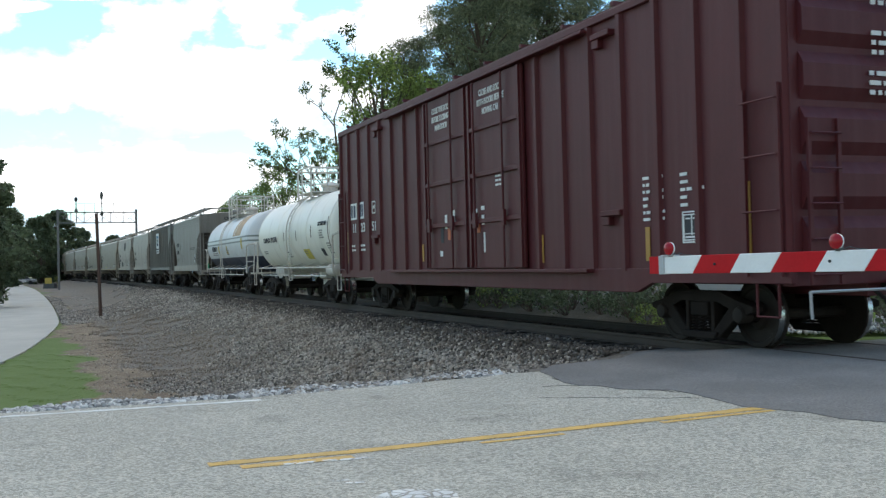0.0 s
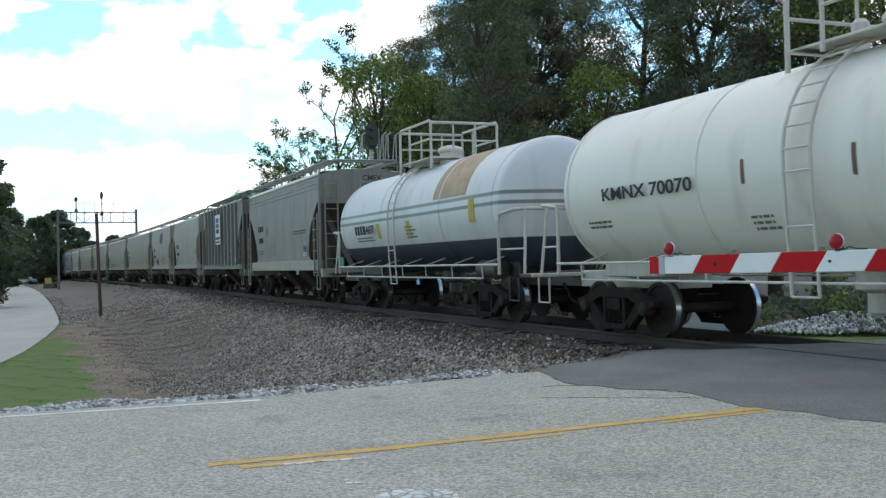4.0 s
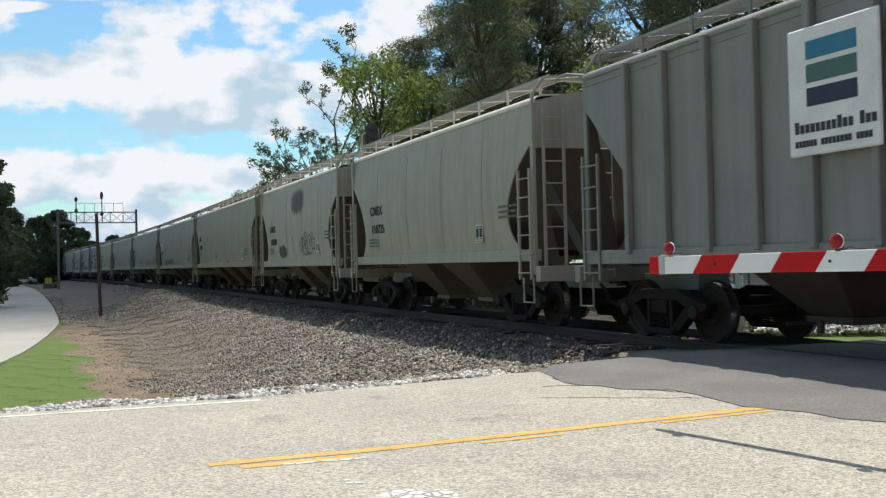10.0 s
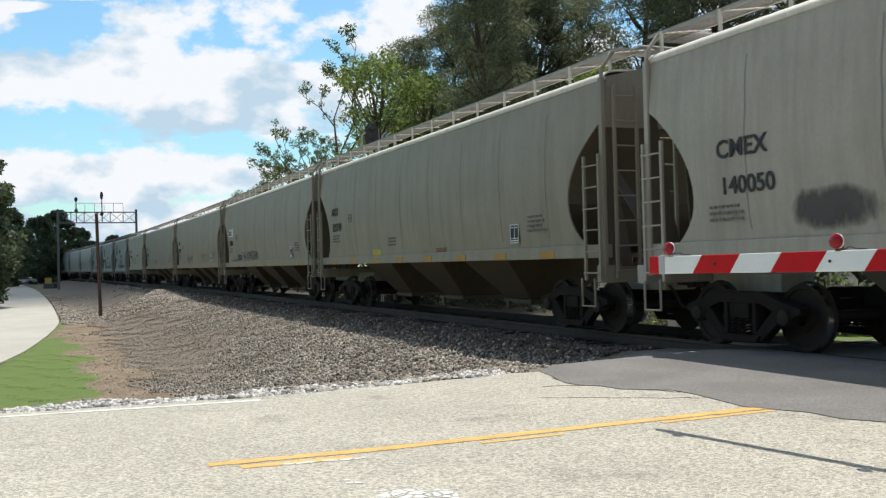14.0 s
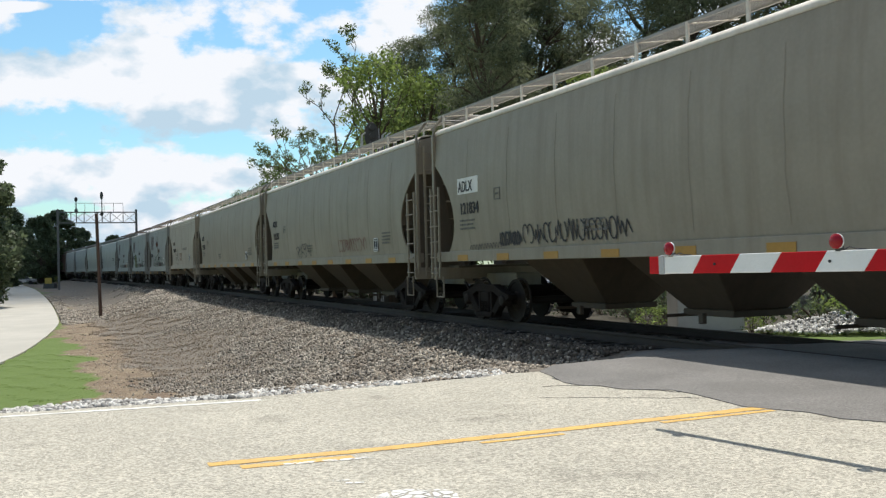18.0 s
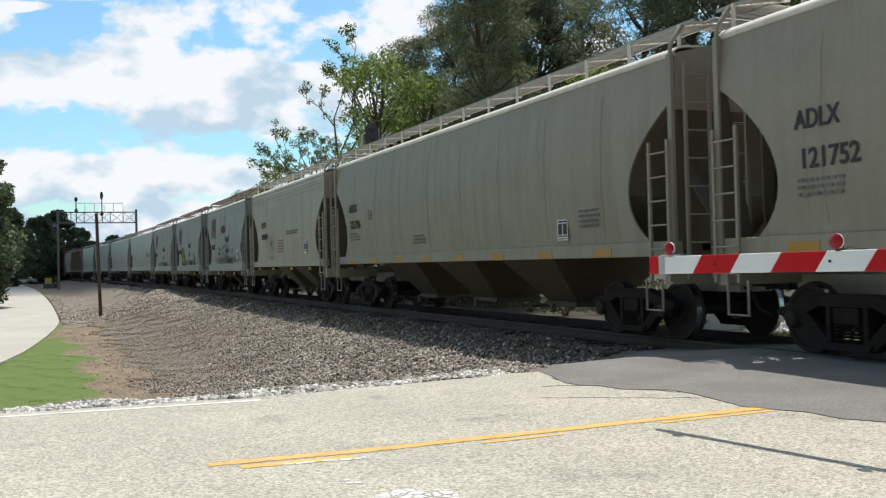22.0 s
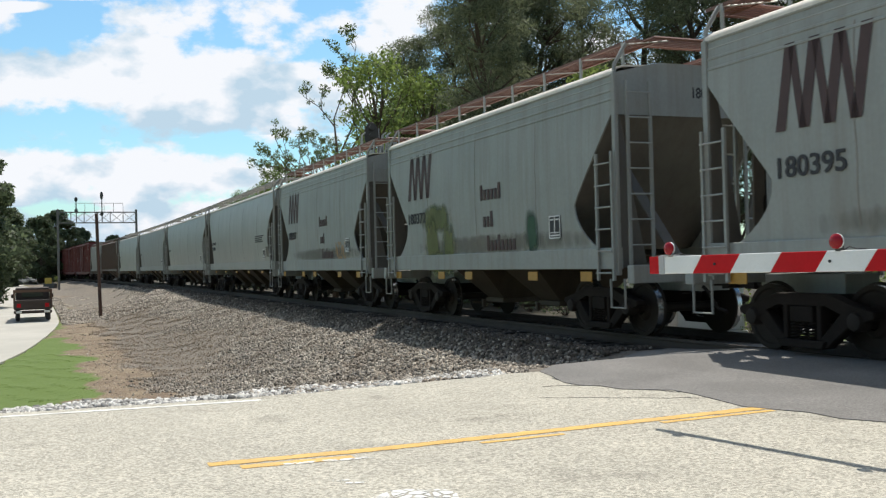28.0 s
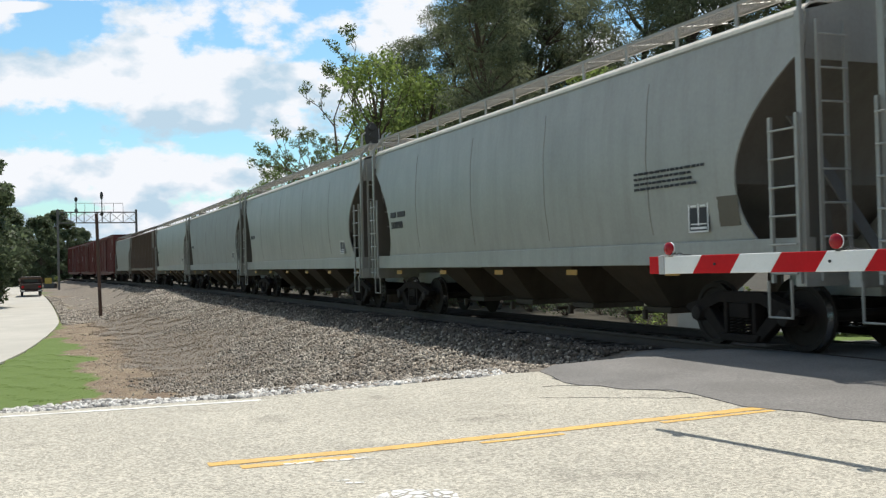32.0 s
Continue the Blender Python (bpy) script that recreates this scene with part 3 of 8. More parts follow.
def patch_start(q):
    return float(np.interp(q, (-4.5, 0.0, 1.76, 2.83, 4.0, 4.5, 4.8), (4.5, 6.8, 7.66, 8.25, 9.2, 9.75, 10.2)))


PATCH_ROWS = []
for k in range(41):
    row = []
    f = k / 40
    for j in range(46):
        g = j / 45
        q = -4.5 + f * (patch_edge(9.2 + 14 * g) + 4.5)
        s0 = patch_start(q)
        s = s0 + g * (26 - s0)
        p = on_track(s, q)
        row.append((p.x, p.y))
    PATCH_ROWS.append(row)
surface("crossing_pavement", PATCH_ROWS, M_PATCH, "dark newer asphalt patch laid across the rails", "road", 0.008, depth=0.1)

# cracks in the asphalt
M_TAR = material("crack_tar", (0.04, 0.04, 0.04), 0.9)


def crack(pts, w):
    bm = bmesh.new()
    L, R = [], []
    for i, (x, y) in enumerate(pts):
        z = float(ground_z(x, y)) + 0.0385
        L.append((x - w, y - w * rnd.uniform(0.4, 1.2), z))
        R.append((x + w, y + w * rnd.uniform(0.4, 1.2), z))
    grid_sheet(bm, [L, R], (0, 0, -0.002))
    part("crack", bm, M_TAR, road, "thin dark crack in the asphalt")


def wander(a, b, n, amp):
    return [(a[0] + (b[0] - a[0]) * k / n + rnd.uniform(-amp, amp), a[1] + (b[1] - a[1]) * k / n + rnd.uniform(-amp, amp)) for k in range(n + 1)]


crack(wander((1.15, 11.3), (2.25, 9.75), 16, 0.05), 0.009)
crack(wander((0.9, 9.75), (2.45, 9.3), 14, 0.03), 0.005)
crack(wander((1.0, 10.6), (2.1, 10.45), 12, 0.03), 0.006)

# track: rails, ties
track = thing("railway_track", "steel rails on dark wooden ties in grey ballast", "railway track")
tagged(track, kind="structure")
for q in (-0.755, 0.755):
    bm = bmesh.new()
    prof = [(-0.07, -0.17), (0.07, -0.17), (0.07, -0.155), (0.012, -0.14), (0.012, -0.05), (0.036, -0.04), (0.036, -0.004), (0.03, 0.0), (-0.03, 0.0), (-0.036, -0.004), (-0.036, -0.04), (-0.012, -0.05), (-0.012, -0.14), (-0.07, -0.155)]
    rows = []
    for s in steps((-300, -100, 5), (-100, -20, 2), (-20, 40, 1), (40, 160, 8)):
        rows.append([on_track(float(s), q + a, c) for a, c in prof + prof[:1]])
    grid_sheet(bm, rows)
    part("rail", bm, M_RAIL, track)


def fill_tie(bm):
    box(bm, -0.115, 0.115, -1.3, 1.3, -0.34, -0.165)


for s in np.arange(-70, 7.5, 0.52):
    p = on_track(float(s))
    part("tie", fill_tie, M_TIE, track, key="tie", bevel=0.012, m=Matrix.Translation(p) @ pose(0, 0, 0, 0, 0, -math.degrees(np.interp(s, TS, TH)) + rnd.uniform(-0.6, 0.6)))
bm = bmesh.new()
for s in np.arange(-200, -70, 0.52):
    box(bm, -0.115, 0.115, -1.3, 1.3, -0.34, -0.165, Matrix.Translation(on_track(float(s))) @ pose(0, 0, 0, 0, 0, -math.degrees(np.interp(s, TS, TH))))
tagged(part("far_ties", bm, M_TIE, track), kind="stuff")


# ---- loose stone ----
def stone_cloud(name, xy, size, mat, label, rs, sink=0.25, lift=None):
    """Crushed stones as one mesh: rough twelve-sided lumps at plan points xy."""
    n = len(xy)
    base = np.array([(-1, -1, -1), (1, -1, -1), (1, 1, -1), (-1, 1, -1), (-1, -1, 1), (1, -1, 1), (1, 1, 1), (-1, 1, 1)], float) * 0.5
    V = base[None] * (0.75 + 0.5 * rs.random((n, 8, 3)))
    V[:, 4:, :2] *= (0.45 + 0.5 * rs.random((n, 1, 1)))
    sc = size[:, None, None] * (0.7 + 0.6 * rs.random((n, 1, 3)))
    V = V * sc
    a, b = rs.random(n) * math.tau, (rs.random(n) - 0.5) * 1.6
    ca, sa, cb, sb = np.cos(a), np.sin(a), np.cos(b), np.sin(b)
    x, y, z = V[..., 0], V[..., 1], V[..., 2]
    y2, z2 = y * cb[:, None] - z * sb[:, None], y * sb[:, None] + z * cb[:, None]
    x3, y3 = x * ca[:, None] - y2 * sa[:, None], x * sa[:, None] + y2 * ca[:, None]
    gz = ground_z(xy[:, 0], xy[:, 1]) + lumpy(xy[:, 0], xy[:, 1], 0.03, 1.7)
    if lift is not None:
        gz = gz + lift
    P = np.stack([x3 + xy[:, 0, None], y3 + xy[:, 1, None], z2 + (gz + size * (0.5 - sink))[:, None]], -1).reshape(-1, 3)
    f = np.array([(0, 3, 2, 1), (4, 5, 6, 7), (0, 1, 5, 4), (1, 2, 6, 5), (2, 3, 7, 6), (3, 0, 4, 7)])
    F = (np.arange(n)[:, None, None] * 8 + f[None]).reshape(-1, 4)
    me = bpy.data.meshes.new(name)
    me.vertices.add(len(P))
    me.vertices.foreach_set("co", P.ravel())
    me.loops.add(F.size)
    me.loops.foreach_set("vertex_index", F.ravel().astype(np.int32))
    me.polygons.add(len(F))
    me.polygons.foreach_set("loop_start", np.arange(0, F.size, 4, dtype=np.int32))
    me.update(calc_edges=True)
    me.validate()
    me.materials.append(mat)
    return tagged(new(name, me), label, "gravel", kind="stuff")


RS = np.random.RandomState(5)


def scatter(n, s0, s1, q0, q1, power=1.0):
    s = s1 - (s1 - s0) * RS.random(n) ** power
    q = q0 + (q1 - q0) * RS.random(n)
    h = np.interp(s, TS, TH)
    return np.stack([np.interp(s, TS, TX) - q * np.sin(h), np.interp(s, TS, TY) - q * np.cos(h)], 1), s, q


xy, s, q = scatter(190000, -70, 12, 0.95, 8.9, 2.1)
e, n = road_en(xy[:, 0], xy[:, 1])
keep = (n > fog_n(e) + 0.35) & ((s < 7.2) | (q > 4.2)) & (q < 7.6 + 1.3 * np.clip((-36 - s) / 8, 0, 1) + lumpy(xy[:, 0], xy[:, 1], 0.5, 0.9)) & (RS.random(len(s)) < np.clip((8.3 - q) / 1.6, 0.1, 1)) & ~((s > 7) & (q < 4.4))
xy, s = xy[keep], s[keep]
far_xy, far_s, far_q = scatter(9000, -45, 6, 6.2, 10.5, 1.6)
e, n = road_en(far_xy[:, 0], far_xy[:, 1])
far_keep = (soil_weights(far_xy[:, 0], far_xy[:, 1])[0] < 0.25) & (n > fog_n(e) + 0.3) & (far_q < side_edge(far_s) - 0.4) & (RS.random(9000) < np.clip((10.8 - far_q) / 5, 0, 1))
stone_cloud("scattered_stones", far_xy[far_keep], 0.015 + 0.03 * RS.random(far_keep.sum()) ** 2, M_STONE, "small stones scattered over the bare earth", RS, sink=0.4)
e, n = road_en(xy[:, 0], xy[:, 1])
_, q = track_sq(xy[:, 0], xy[:, 1])
dusty = np.clip((q - 3.4 - 1.2 * lumpy(xy[:, 0], xy[:, 1], 1.0, 0.35)) / 1.6, 0, 1) * np.clip((-2.0 - s) / 5, 0, 1)
brown = RS.random(len(s)) < dusty
size = (0.026 + 0.036 * RS.random(len(xy)) ** 1.8) * np.clip(1 - s / 60, 1, 1.7) * np.clip(1 + (s - 2) / 40, 0.68, 1)
# darker stones near the rails: oil, and painted shade of the train
oily_shade = ~brown & (RS.random(len(s)) < np.clip((2.75 - q) / 0.9, 0, 0.9))
stone_cloud("trackside_stones", xy[oily_shade], size[oily_shade], M_OILY_SHADE, "crushed stone beside the rails, darkened for oil and train shade", RS)
clean = ~brown & ~oily_shade
stone_cloud("ballast_stones", xy[clean], size[clean], M_STONE, "loose grey-brown crushed stone on the railway bank", RS)
brown &= RS.random(len(s)) < 0.6
stone_cloud("soiled_stones", xy[brown], size[brown] * 0.8, M_DUSTY, "small brown stones bedded in soil on the bank", RS, sink=0.4)
xy, s, q = scatter(22000, -80, -34, 2.0, 8.9, 0.9)
stone_cloud("far_bank_stones", xy, 0.045 + 0.05 * RS.random(len(xy)) ** 1.6, M_STONE, "grey crushed stone on the farther bank", RS, sink=0.4)
xy, s, q = scatter(7000, -60, 8, -0.62, 0.62, 1.5)
stone_cloud("ballast_between_rails", xy[s < 7], 0.05 + 0.03 * RS.random((s < 7).sum()), M_OILY_SHADE, "dark ballast between the rails", RS, lift=-0.03)
# pale larger stones along the road's edge
e = -4.9 + 6.1 * RS.random(13000) ** 0.62
wide = 0.25 + 1.0 * np.clip((e + 4.6) / 3.2, 0, 1)
n = fog_n(e) + 0.34 + 0.08 * np.sin(e * 5.0) + wide * RS.random(13000) ** 1.1
xy = ROAD_P + e[:, None] * ROAD_U + n[:, None] * ROAD_N
stone_cloud("roadside_stones", xy, 0.018 + 0.05 * RS.random(len(xy)) ** 2, M_RIPRAP, "pale crushed stones piled along the road's edge", RS, sink=0.35)


# ---- grass ----
def blades(name, xy, height, color, label, rs, width=0.012):
    n = len(xy)
    a = rs.random(n) * math.tau
    lean = (rs.random((n, 2)) - 0.5) * height[:, None] * 0.9
    gz = ground_z(xy[:, 0], xy[:, 1]) + lumpy(xy[:, 0], xy[:, 1], 0.03, 1.7) - 0.01
    dx, dy = np.cos(a) * width, np.sin(a) * width
    p0 = np.stack([xy[:, 0] - dx, xy[:, 1] - dy, gz], 1)
    p1 = np.stack([xy[:, 0] + dx, xy[:, 1] + dy, gz], 1)
    p2 = np.stack([xy[:, 0] + lean[:, 0], xy[:, 1] + lean[:, 1], gz + height], 1)
    P = np.stack([p0, p1, p2], 1).reshape(-1, 3)
    F = np.arange(3 * n).reshape(-1, 3)
    me = bpy.data.meshes.new(name)
    me.from_pydata(P.tolist(), [], F.tolist())
    m = material("grass_" + name, color, 0.9, vary=0.2, scale=0.8, fine=10, bump=0, island=0.15, spec=0.1)
    nt = m.node_tree
    tr, mx = nt.nodes.new("ShaderNodeBsdfTranslucent"), nt.nodes.new("ShaderNodeMixShader")
    mx.inputs[0].default_value = 0.5
    nt.links.new(nt.nodes["Principled BSDF"].inputs["Base Color"].links[0].from_socket, tr.inputs["Color"])
    nt.links.new(nt.nodes["Principled BSDF"].outputs[0], mx.inputs[1])
    nt.links.new(tr.outputs[0], mx.inputs[2])
    nt.links.new(mx.outputs[0], nt.nodes["Material Output"].inputs["Surface"])
    me.materials.append(m)
    return tagged(new(name, me), label, "grass", kind="stuff")


x, y = -16 + 13 * RS.random(130000), 10.5 + 24 * RS.random(130000) ** 1.5
g, st, lit = soil_weights(x, y)
s, q = track_sq(x, y)
keep = (g > 0.5 + 0.4 * RS.random(len(x))) & (q < side_edge(s) - 0.05)
xy = np.stack([x[keep], y[keep]], 1)
blades("mown_grass", xy, 0.006 + 0.012 * RS.random(len(xy)), (0.105, 0.165, 0.025), "short mown green grass between road and bank", RS, 0.012)
e, across = -14 + 10.2 * RS.random(9000), 0.32 + 1.1 * RS.random(9000) ** 1.4
n = fog_n(e) + across
xy = ROAD_P + e[:, None] * ROAD_U + n[:, None] * ROAD_N
xy = xy[RS.random(9000) < np.clip((-3.6 - e) / 1.6, 0, 1)]
blades("dry_grass", xy, 0.02 + 0.03 * RS.random(len(xy)), (0.34, 0.30, 0.15), "dry yellowed grass along the road's edge", RS, 0.008)


# ---- rolling stock ----
W2 = 1.55  # half width of a car


def wheelset(bm):
    tube(bm, [(0, -0.9, 0), (0, 0.9, 0)], 0.08, 10)
    for sgn in (-1, 1):
        prof = [(0.68, 0.47), (0.705, 0.475), (0.715, 0.445), (0.82, 0.44), (0.822, 0.38), (0.80, 0.36), (0.79, 0.20), (0.83, 0.17), (0.85, 0.10), (0.66, 0.10), (0.68, 0.2), (0.70, 0.36)]
        lathe(bm, [(sgn * a, r) for a, r in prof], 28, "y")


def sideframe(bm):
    """Cast side frame seen from the side: top chord, sloping arms, journal ends, spring plank."""
    top = [(-1.16, 0.50), (-1.16, 0.58), (-0.80, 0.66), (-0.45, 0.78), (0.45, 0.78), (0.80, 0.66), (1.16, 0.58), (1.16, 0.50), (0.98, 0.46), (0.98, 0.40), (0.80, 0.40), (0.74, 0.52), (0.42, 0.64), (-0.42, 0.64), (-0.74, 0.52), (-0.80, 0.40), (-0.98, 0.40), (-0.98, 0.46)]
    prism(bm, top, -0.10, 0.08)
    prism(bm, [(-0.80, 0.56), (-0.68, 0.58), (-0.30, 0.22), (-0.30, 0.10), (-0.42, 0.12), (-0.80, 0.42)], -0.085, 0.07)
    prism(bm, [(0.80, 0.56), (0.68, 0.58), (0.30, 0.22), (0.30, 0.10), (0.42, 0.12), (0.80, 0.42)], -0.085, 0.07)
    prism(bm, [(-0.36, 0.10), (0.36, 0.10), (0.42, 0.2), (-0.42, 0.2)], -0.13, 0.12)
    prism(bm, [(-0.33, 0.2), (-0.25, 0.2), (-0.25, 0.66), (-0.33, 0.66)], -0.09, 0.07)
    prism(bm, [(0.25, 0.2), (0.33, 0.2), (0.33, 0.66), (0.25, 0.66)], -0.09, 0.07)


def spring(bm):
    tube(bm, [(0.055 * math.cos(k * 0.8), 0.055 * math.sin(k * 0.8), 0.205 + k * 0.0051) for k in range(42)], 0.013, 5)


def bolster(bm):
    box(bm, -0.2, 0.2, -1.12, 1.12, 0.42, 0.62)
    box(bm, -0.28, 0.28, -0.4, 0.4, 0.5, 0.74)
    for y in (-0.62, 0.62):
        box(bm, -0.62, 0.62, y - 0.05, y + 0.05, 0.32, 0.40)


def bearing(bm):
    lathe(bm, [(-0.03, 0.06), (-0.03, 0.115), (0.12, 0.12), (0.16, 0.10), (0.17, 0.05)], 14, "y")


def truck(car, x):
    t = part("bogie", bolster, M_STEEL, car, "dark cast steel bogie with two wheelsets", Matrix.Translation((x, 0, 0)), key="bolster", bevel=0.01)
    for sgn in (-1, 1):
        turn = pose(0, sgn * 1.02, 0, 0, 0, 0 if sgn < 0 else 180)
        part("side_frame", sideframe, M_STEEL, t, m=turn, key="sideframe", bevel=0.012)
        for sx in (-0.15, 0.0, 0.15):
            part("spring", spring, M_STEEL, t, m=Matrix.Translation((sx, sgn * 1.06, 0)), key="spring")
        for wx in (-0.89, 0.89):
            part("bearing_cap", bearing, M_WHEEL, t, m=pose(wx, sgn * 1.0, 0.457, 0, 0, 0 if sgn > 0 else 180), key="bearing", smooth=True)
    for wx in (-0.89, 0.89):
        w = part("wheelset", wheelset, M_WHEEL, t, m=Matrix.Translation((wx, 0, 0.445)), key="wheelset", smooth=True)
        if len(w.data.materials) == 1:
            w.data.materials.append(M_TREAD)
            for f in w.data.polygons:
                r = math.hypot(f.center.x, f.center.z)
                if r > 0.42 and abs(f.normal.y) < 0.3 and abs(f.center.y) > 0.72:
                    f.material_index = 1
        WHEELS.append(w)
    return t


WHEELS = []


def coupler(bm):
    box(bm, -0.5, 0.0, -0.07, 0.07, 0.80, 0.94)
    prism(bm, [(0.0, 0.76), (0.16, 0.78), (0.20, 0.86), (0.16, 0.98), (0.0, 0.98)], -0.15, 0.12)
    prism(bm, [(0.16, 0.76), (0.30, 0.80), (0.30, 0.94), (0.16, 0.98)], 0.02, 0.12)
    tube(bm, [(-0.2, -0.35, 0.8), (-0.05, -0.35, 0.7), (0.1, -0.33, 0.48), (0.3, -0.30, 0.42)], 0.03, 6)


def ladder(car, h0, h1, rungs, w, mat, m, label=""):
    """A side ladder: two stiles and its rungs."""
    def stile(bm):
        box(bm, -0.025, 0.025, -0.03, 0.01, h0, h1)

    def rung(bm):
        tube(bm, [(0, -0.05, 0), (w, -0.05, 0)], 0.014, 5)
    first = part("ladder", stile, mat, car, label, m=m @ Matrix.Translation((-w / 2, 0, 0)), key=("stile", h0, h1))
    part("stile", stile, mat, first, m=Matrix.Translation((w, 0, 0)), key=("stile", h0, h1))
    for k in range(rungs):
        part("rung", rung, mat, first, m=Matrix.Translation((0, 0, h0 + 0.12 + (h1 - h0 - 0.3) * k / (rungs - 1))), key=("rung", w))


def stirrup(bm):
    tube(bm, [(-0.2, 0, 0.95), (-0.2, 0, 0.50), (0.2, 0, 0.50), (0.2, 0, 0.95)], 0.02, 6)


def body_curve(z, ze, z0, bulge):
    """Half width of a rounded hopper side at height z."""
    k = (z - z0) / (ze - z0)
    return W2 - 0.02 - bulge * (1 - math.sin(math.pi * min(1, max(0, 0.14 + 0.78 * k))))


def car_common(car, L, tc, mat, platform=True, z_sill=1.0):
    for sgn in (-1, 1):
        truck(car, sgn * tc)
        part("coupler", coupler, M_STEEL, car, m=pose(sgn * (L / 2 - 0.25), 0, 0, 0, 0, 0 if sgn > 0 else 180), key="coupler", bevel=0.008)

        def sill(bm):
            box(bm, -0.09, 0.09, -W2, W2, 0.88, 1.16)
            box(bm, -1.6, 0.0, -0.3, 0.3, 0.72, 1.0)
        part("end_sill", sill, mat, car, m=pose(sgn * (L / 2 - 0.62), 0, 0, 0, 0, 0 if sgn > 0 else 180), key="end_sill", bevel=0.01)
        for y in (-W2 - 0.02, W2 + 0.02):
            part("step", stirrup, mat, car, m=Matrix.Translation((sgn * (L / 2 - 0.95), y, 0)), key="stirrup")


def reflectors(car, xs, z, y, mat=M_AMBER, w=0.36, h=0.09):
    def fill(bm):
        box(bm, 0, w, -0.005, 0.004, 0, h)
    for x in xs:
        part("reflector", fill, mat, car, m=Matrix.Translation((x, y, z)), key=("reflector", w, h), label="amber reflective strip" if mat == M_AMBER else "")


def acr_plate(car, x, z, y, s=0.5):
    """The consolidated stencil: a dark plate with pale boxes."""
    bm = bmesh.new()
    box(bm, x, x + s, y - 0.003, y + 0.003, z, z + s)
    p = part("stencil_plate", bm, M_BLACK, car)
    w = 0.05 * s
    bars(p, [(x, z, s, w), (x, z + s - w, s, w), (x, z, w, s), (x + s - w, z, w, s), (x + 0.48 * s, z + 0.2 * s, w, 0.75 * s)], M_STWHITE, y - 0.005, "plate_border")
    bars(p, [(x + 0.12 * s, z + 0.8 * s, 0.28 * s, 0.06 * s), (x + 0.6 * s, z + 0.8 * s, 0.26 * s, 0.06 * s), (x + 0.1 * s, z + 0.1 * s, 0.8 * s, 0.07 * s), (x + 0.1 * s, z + 0.24 * s, 0.8 * s, 0.04 * s)], M_STWHITE, y - 0.005)


def hopper(spec):
    L, ze, mat, mat2 = spec["L"], spec.get("ze", 4.2), spec["mat"], spec["dark"]
    style = spec["style"]
    key = (style, L)
    Lb = spec.get("Lb", L - 1.15)
    hb = Lb / 2
    tc = L / 2 - 2.3
    z0 = spec.get("z0", 1.38)
    bulge = spec.get("bulge", 0.16)
    flat = spec.get("flat", False)
    car = thing(spec.get("name", "covered_hopper_car"), spec["label"], "freight car", "cars of the train")
    zc, depth, zm = spec.get("cut", (3.55, 0.85, 2.0))  # where the end cut starts, its depth, height of its deepest point

    def inset(z):
        if z >= zc:
            return 0.0
        if z >= zm:
            k = (zc - z) / (zc - zm)
            return depth * (k if flat or style == "nw" else math.sin(k * math.pi / 2) ** 0.85)
        k = (zm - z) / (zm - z0)
        return depth if flat else depth * (1 - (k ** 2.2) * spec.get("close", 0.42))

    NZ = 22
    zs = [z0 + (ze - z0) * k / NZ for k in range(NZ + 1)]
    half = (lambda z: W2 - 0.03) if flat else (lambda z: body_curve(z, ze, z0, bulge))

    def side(sgn):
        def fill(bm):
            rows = []
            for z in zs:
                x1 = hb - inset(z)
                rows.append([(-x1 + 2 * x1 * k / 16, sgn * half(z), z) for k in range(17)])
            grid_sheet(bm, rows, (0, -sgn * 0.03, 0))
        return fill
    for sgn in (-1, 1):
        part("side_sheet", side(sgn), mat, car, key=(*key, "side", sgn, spec.get("seams", 8)), smooth=True)

        for k in range(1, 1 if flat else spec.get("seams", 8)):
            x = -hb + Lb * k / spec.get("seams", 8)
            low, high = (z0 + 0.15, ze - 0.35) if hb - abs(x) > depth + 0.05 else (zc + 0.05, ze - 0.35)

            def seam(bm):
                rows = []
                for a in range(11):
                    z = low + (high - low) * a / 10
                    wob = 0.012 * math.sin(a * 1.7 + k * 2.1)
                    y = sgn * (half(z) + 0.002)
                    rows.append([(x - 0.016 + wob, y, z), (x + wob, y + sgn * 0.006, z), (x + 0.016 + wob, y, z)])
                grid_sheet(bm, rows)
            part("weld_seam", seam, SEAM[mat.name] if mat.name in SEAM else mat, car, key=(*key, "seam", sgn, k, spec.get("seams", 8)), smooth=True)
        for dz in spec.get("ledges", ()):
            def ledge(bm):
                w = half(ze - dz)
                a, b = sgn * (w - 0.02), sgn * (w + 0.014)
                box(bm, -hb, hb, min(a, b), max(a, b), ze - dz - 0.02, ze - dz + 0.02)
            part("side_ledge", ledge, mat, car, key=(*key, "ledge", sgn, dz), bevel=0.008)

        def chord(bm):
            w = half(ze)
            for a, b, c, d in ((w - 0.06, w + 0.025, ze - 0.05, ze - 0.005), (w - 0.05, w + 0.015, ze - 0.16, ze - 0.135)):
                box(bm, -hb, hb, min(sgn * a, sgn * b), max(sgn * a, sgn * b), c, d)
        # a paler chord colour stands in for sunlight along the roof edge
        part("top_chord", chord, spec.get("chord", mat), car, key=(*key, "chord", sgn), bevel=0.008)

        def lower(bm):
            a = sgn * (half(z0) - 0.08)
            b = sgn * (half(z0) + 0.05)
            box(bm, -hb, hb, min(a, b), max(a, b), z0 - 0.2 - spec.get("deep_sill", 0.0), z0 + 0.02)
        part("side_sill", lower, spec.get("sill", mat), car, key=(*key, "sill", sgn), bevel=0.01)

    def roof(bm):
        w = half(ze)
        rows = []
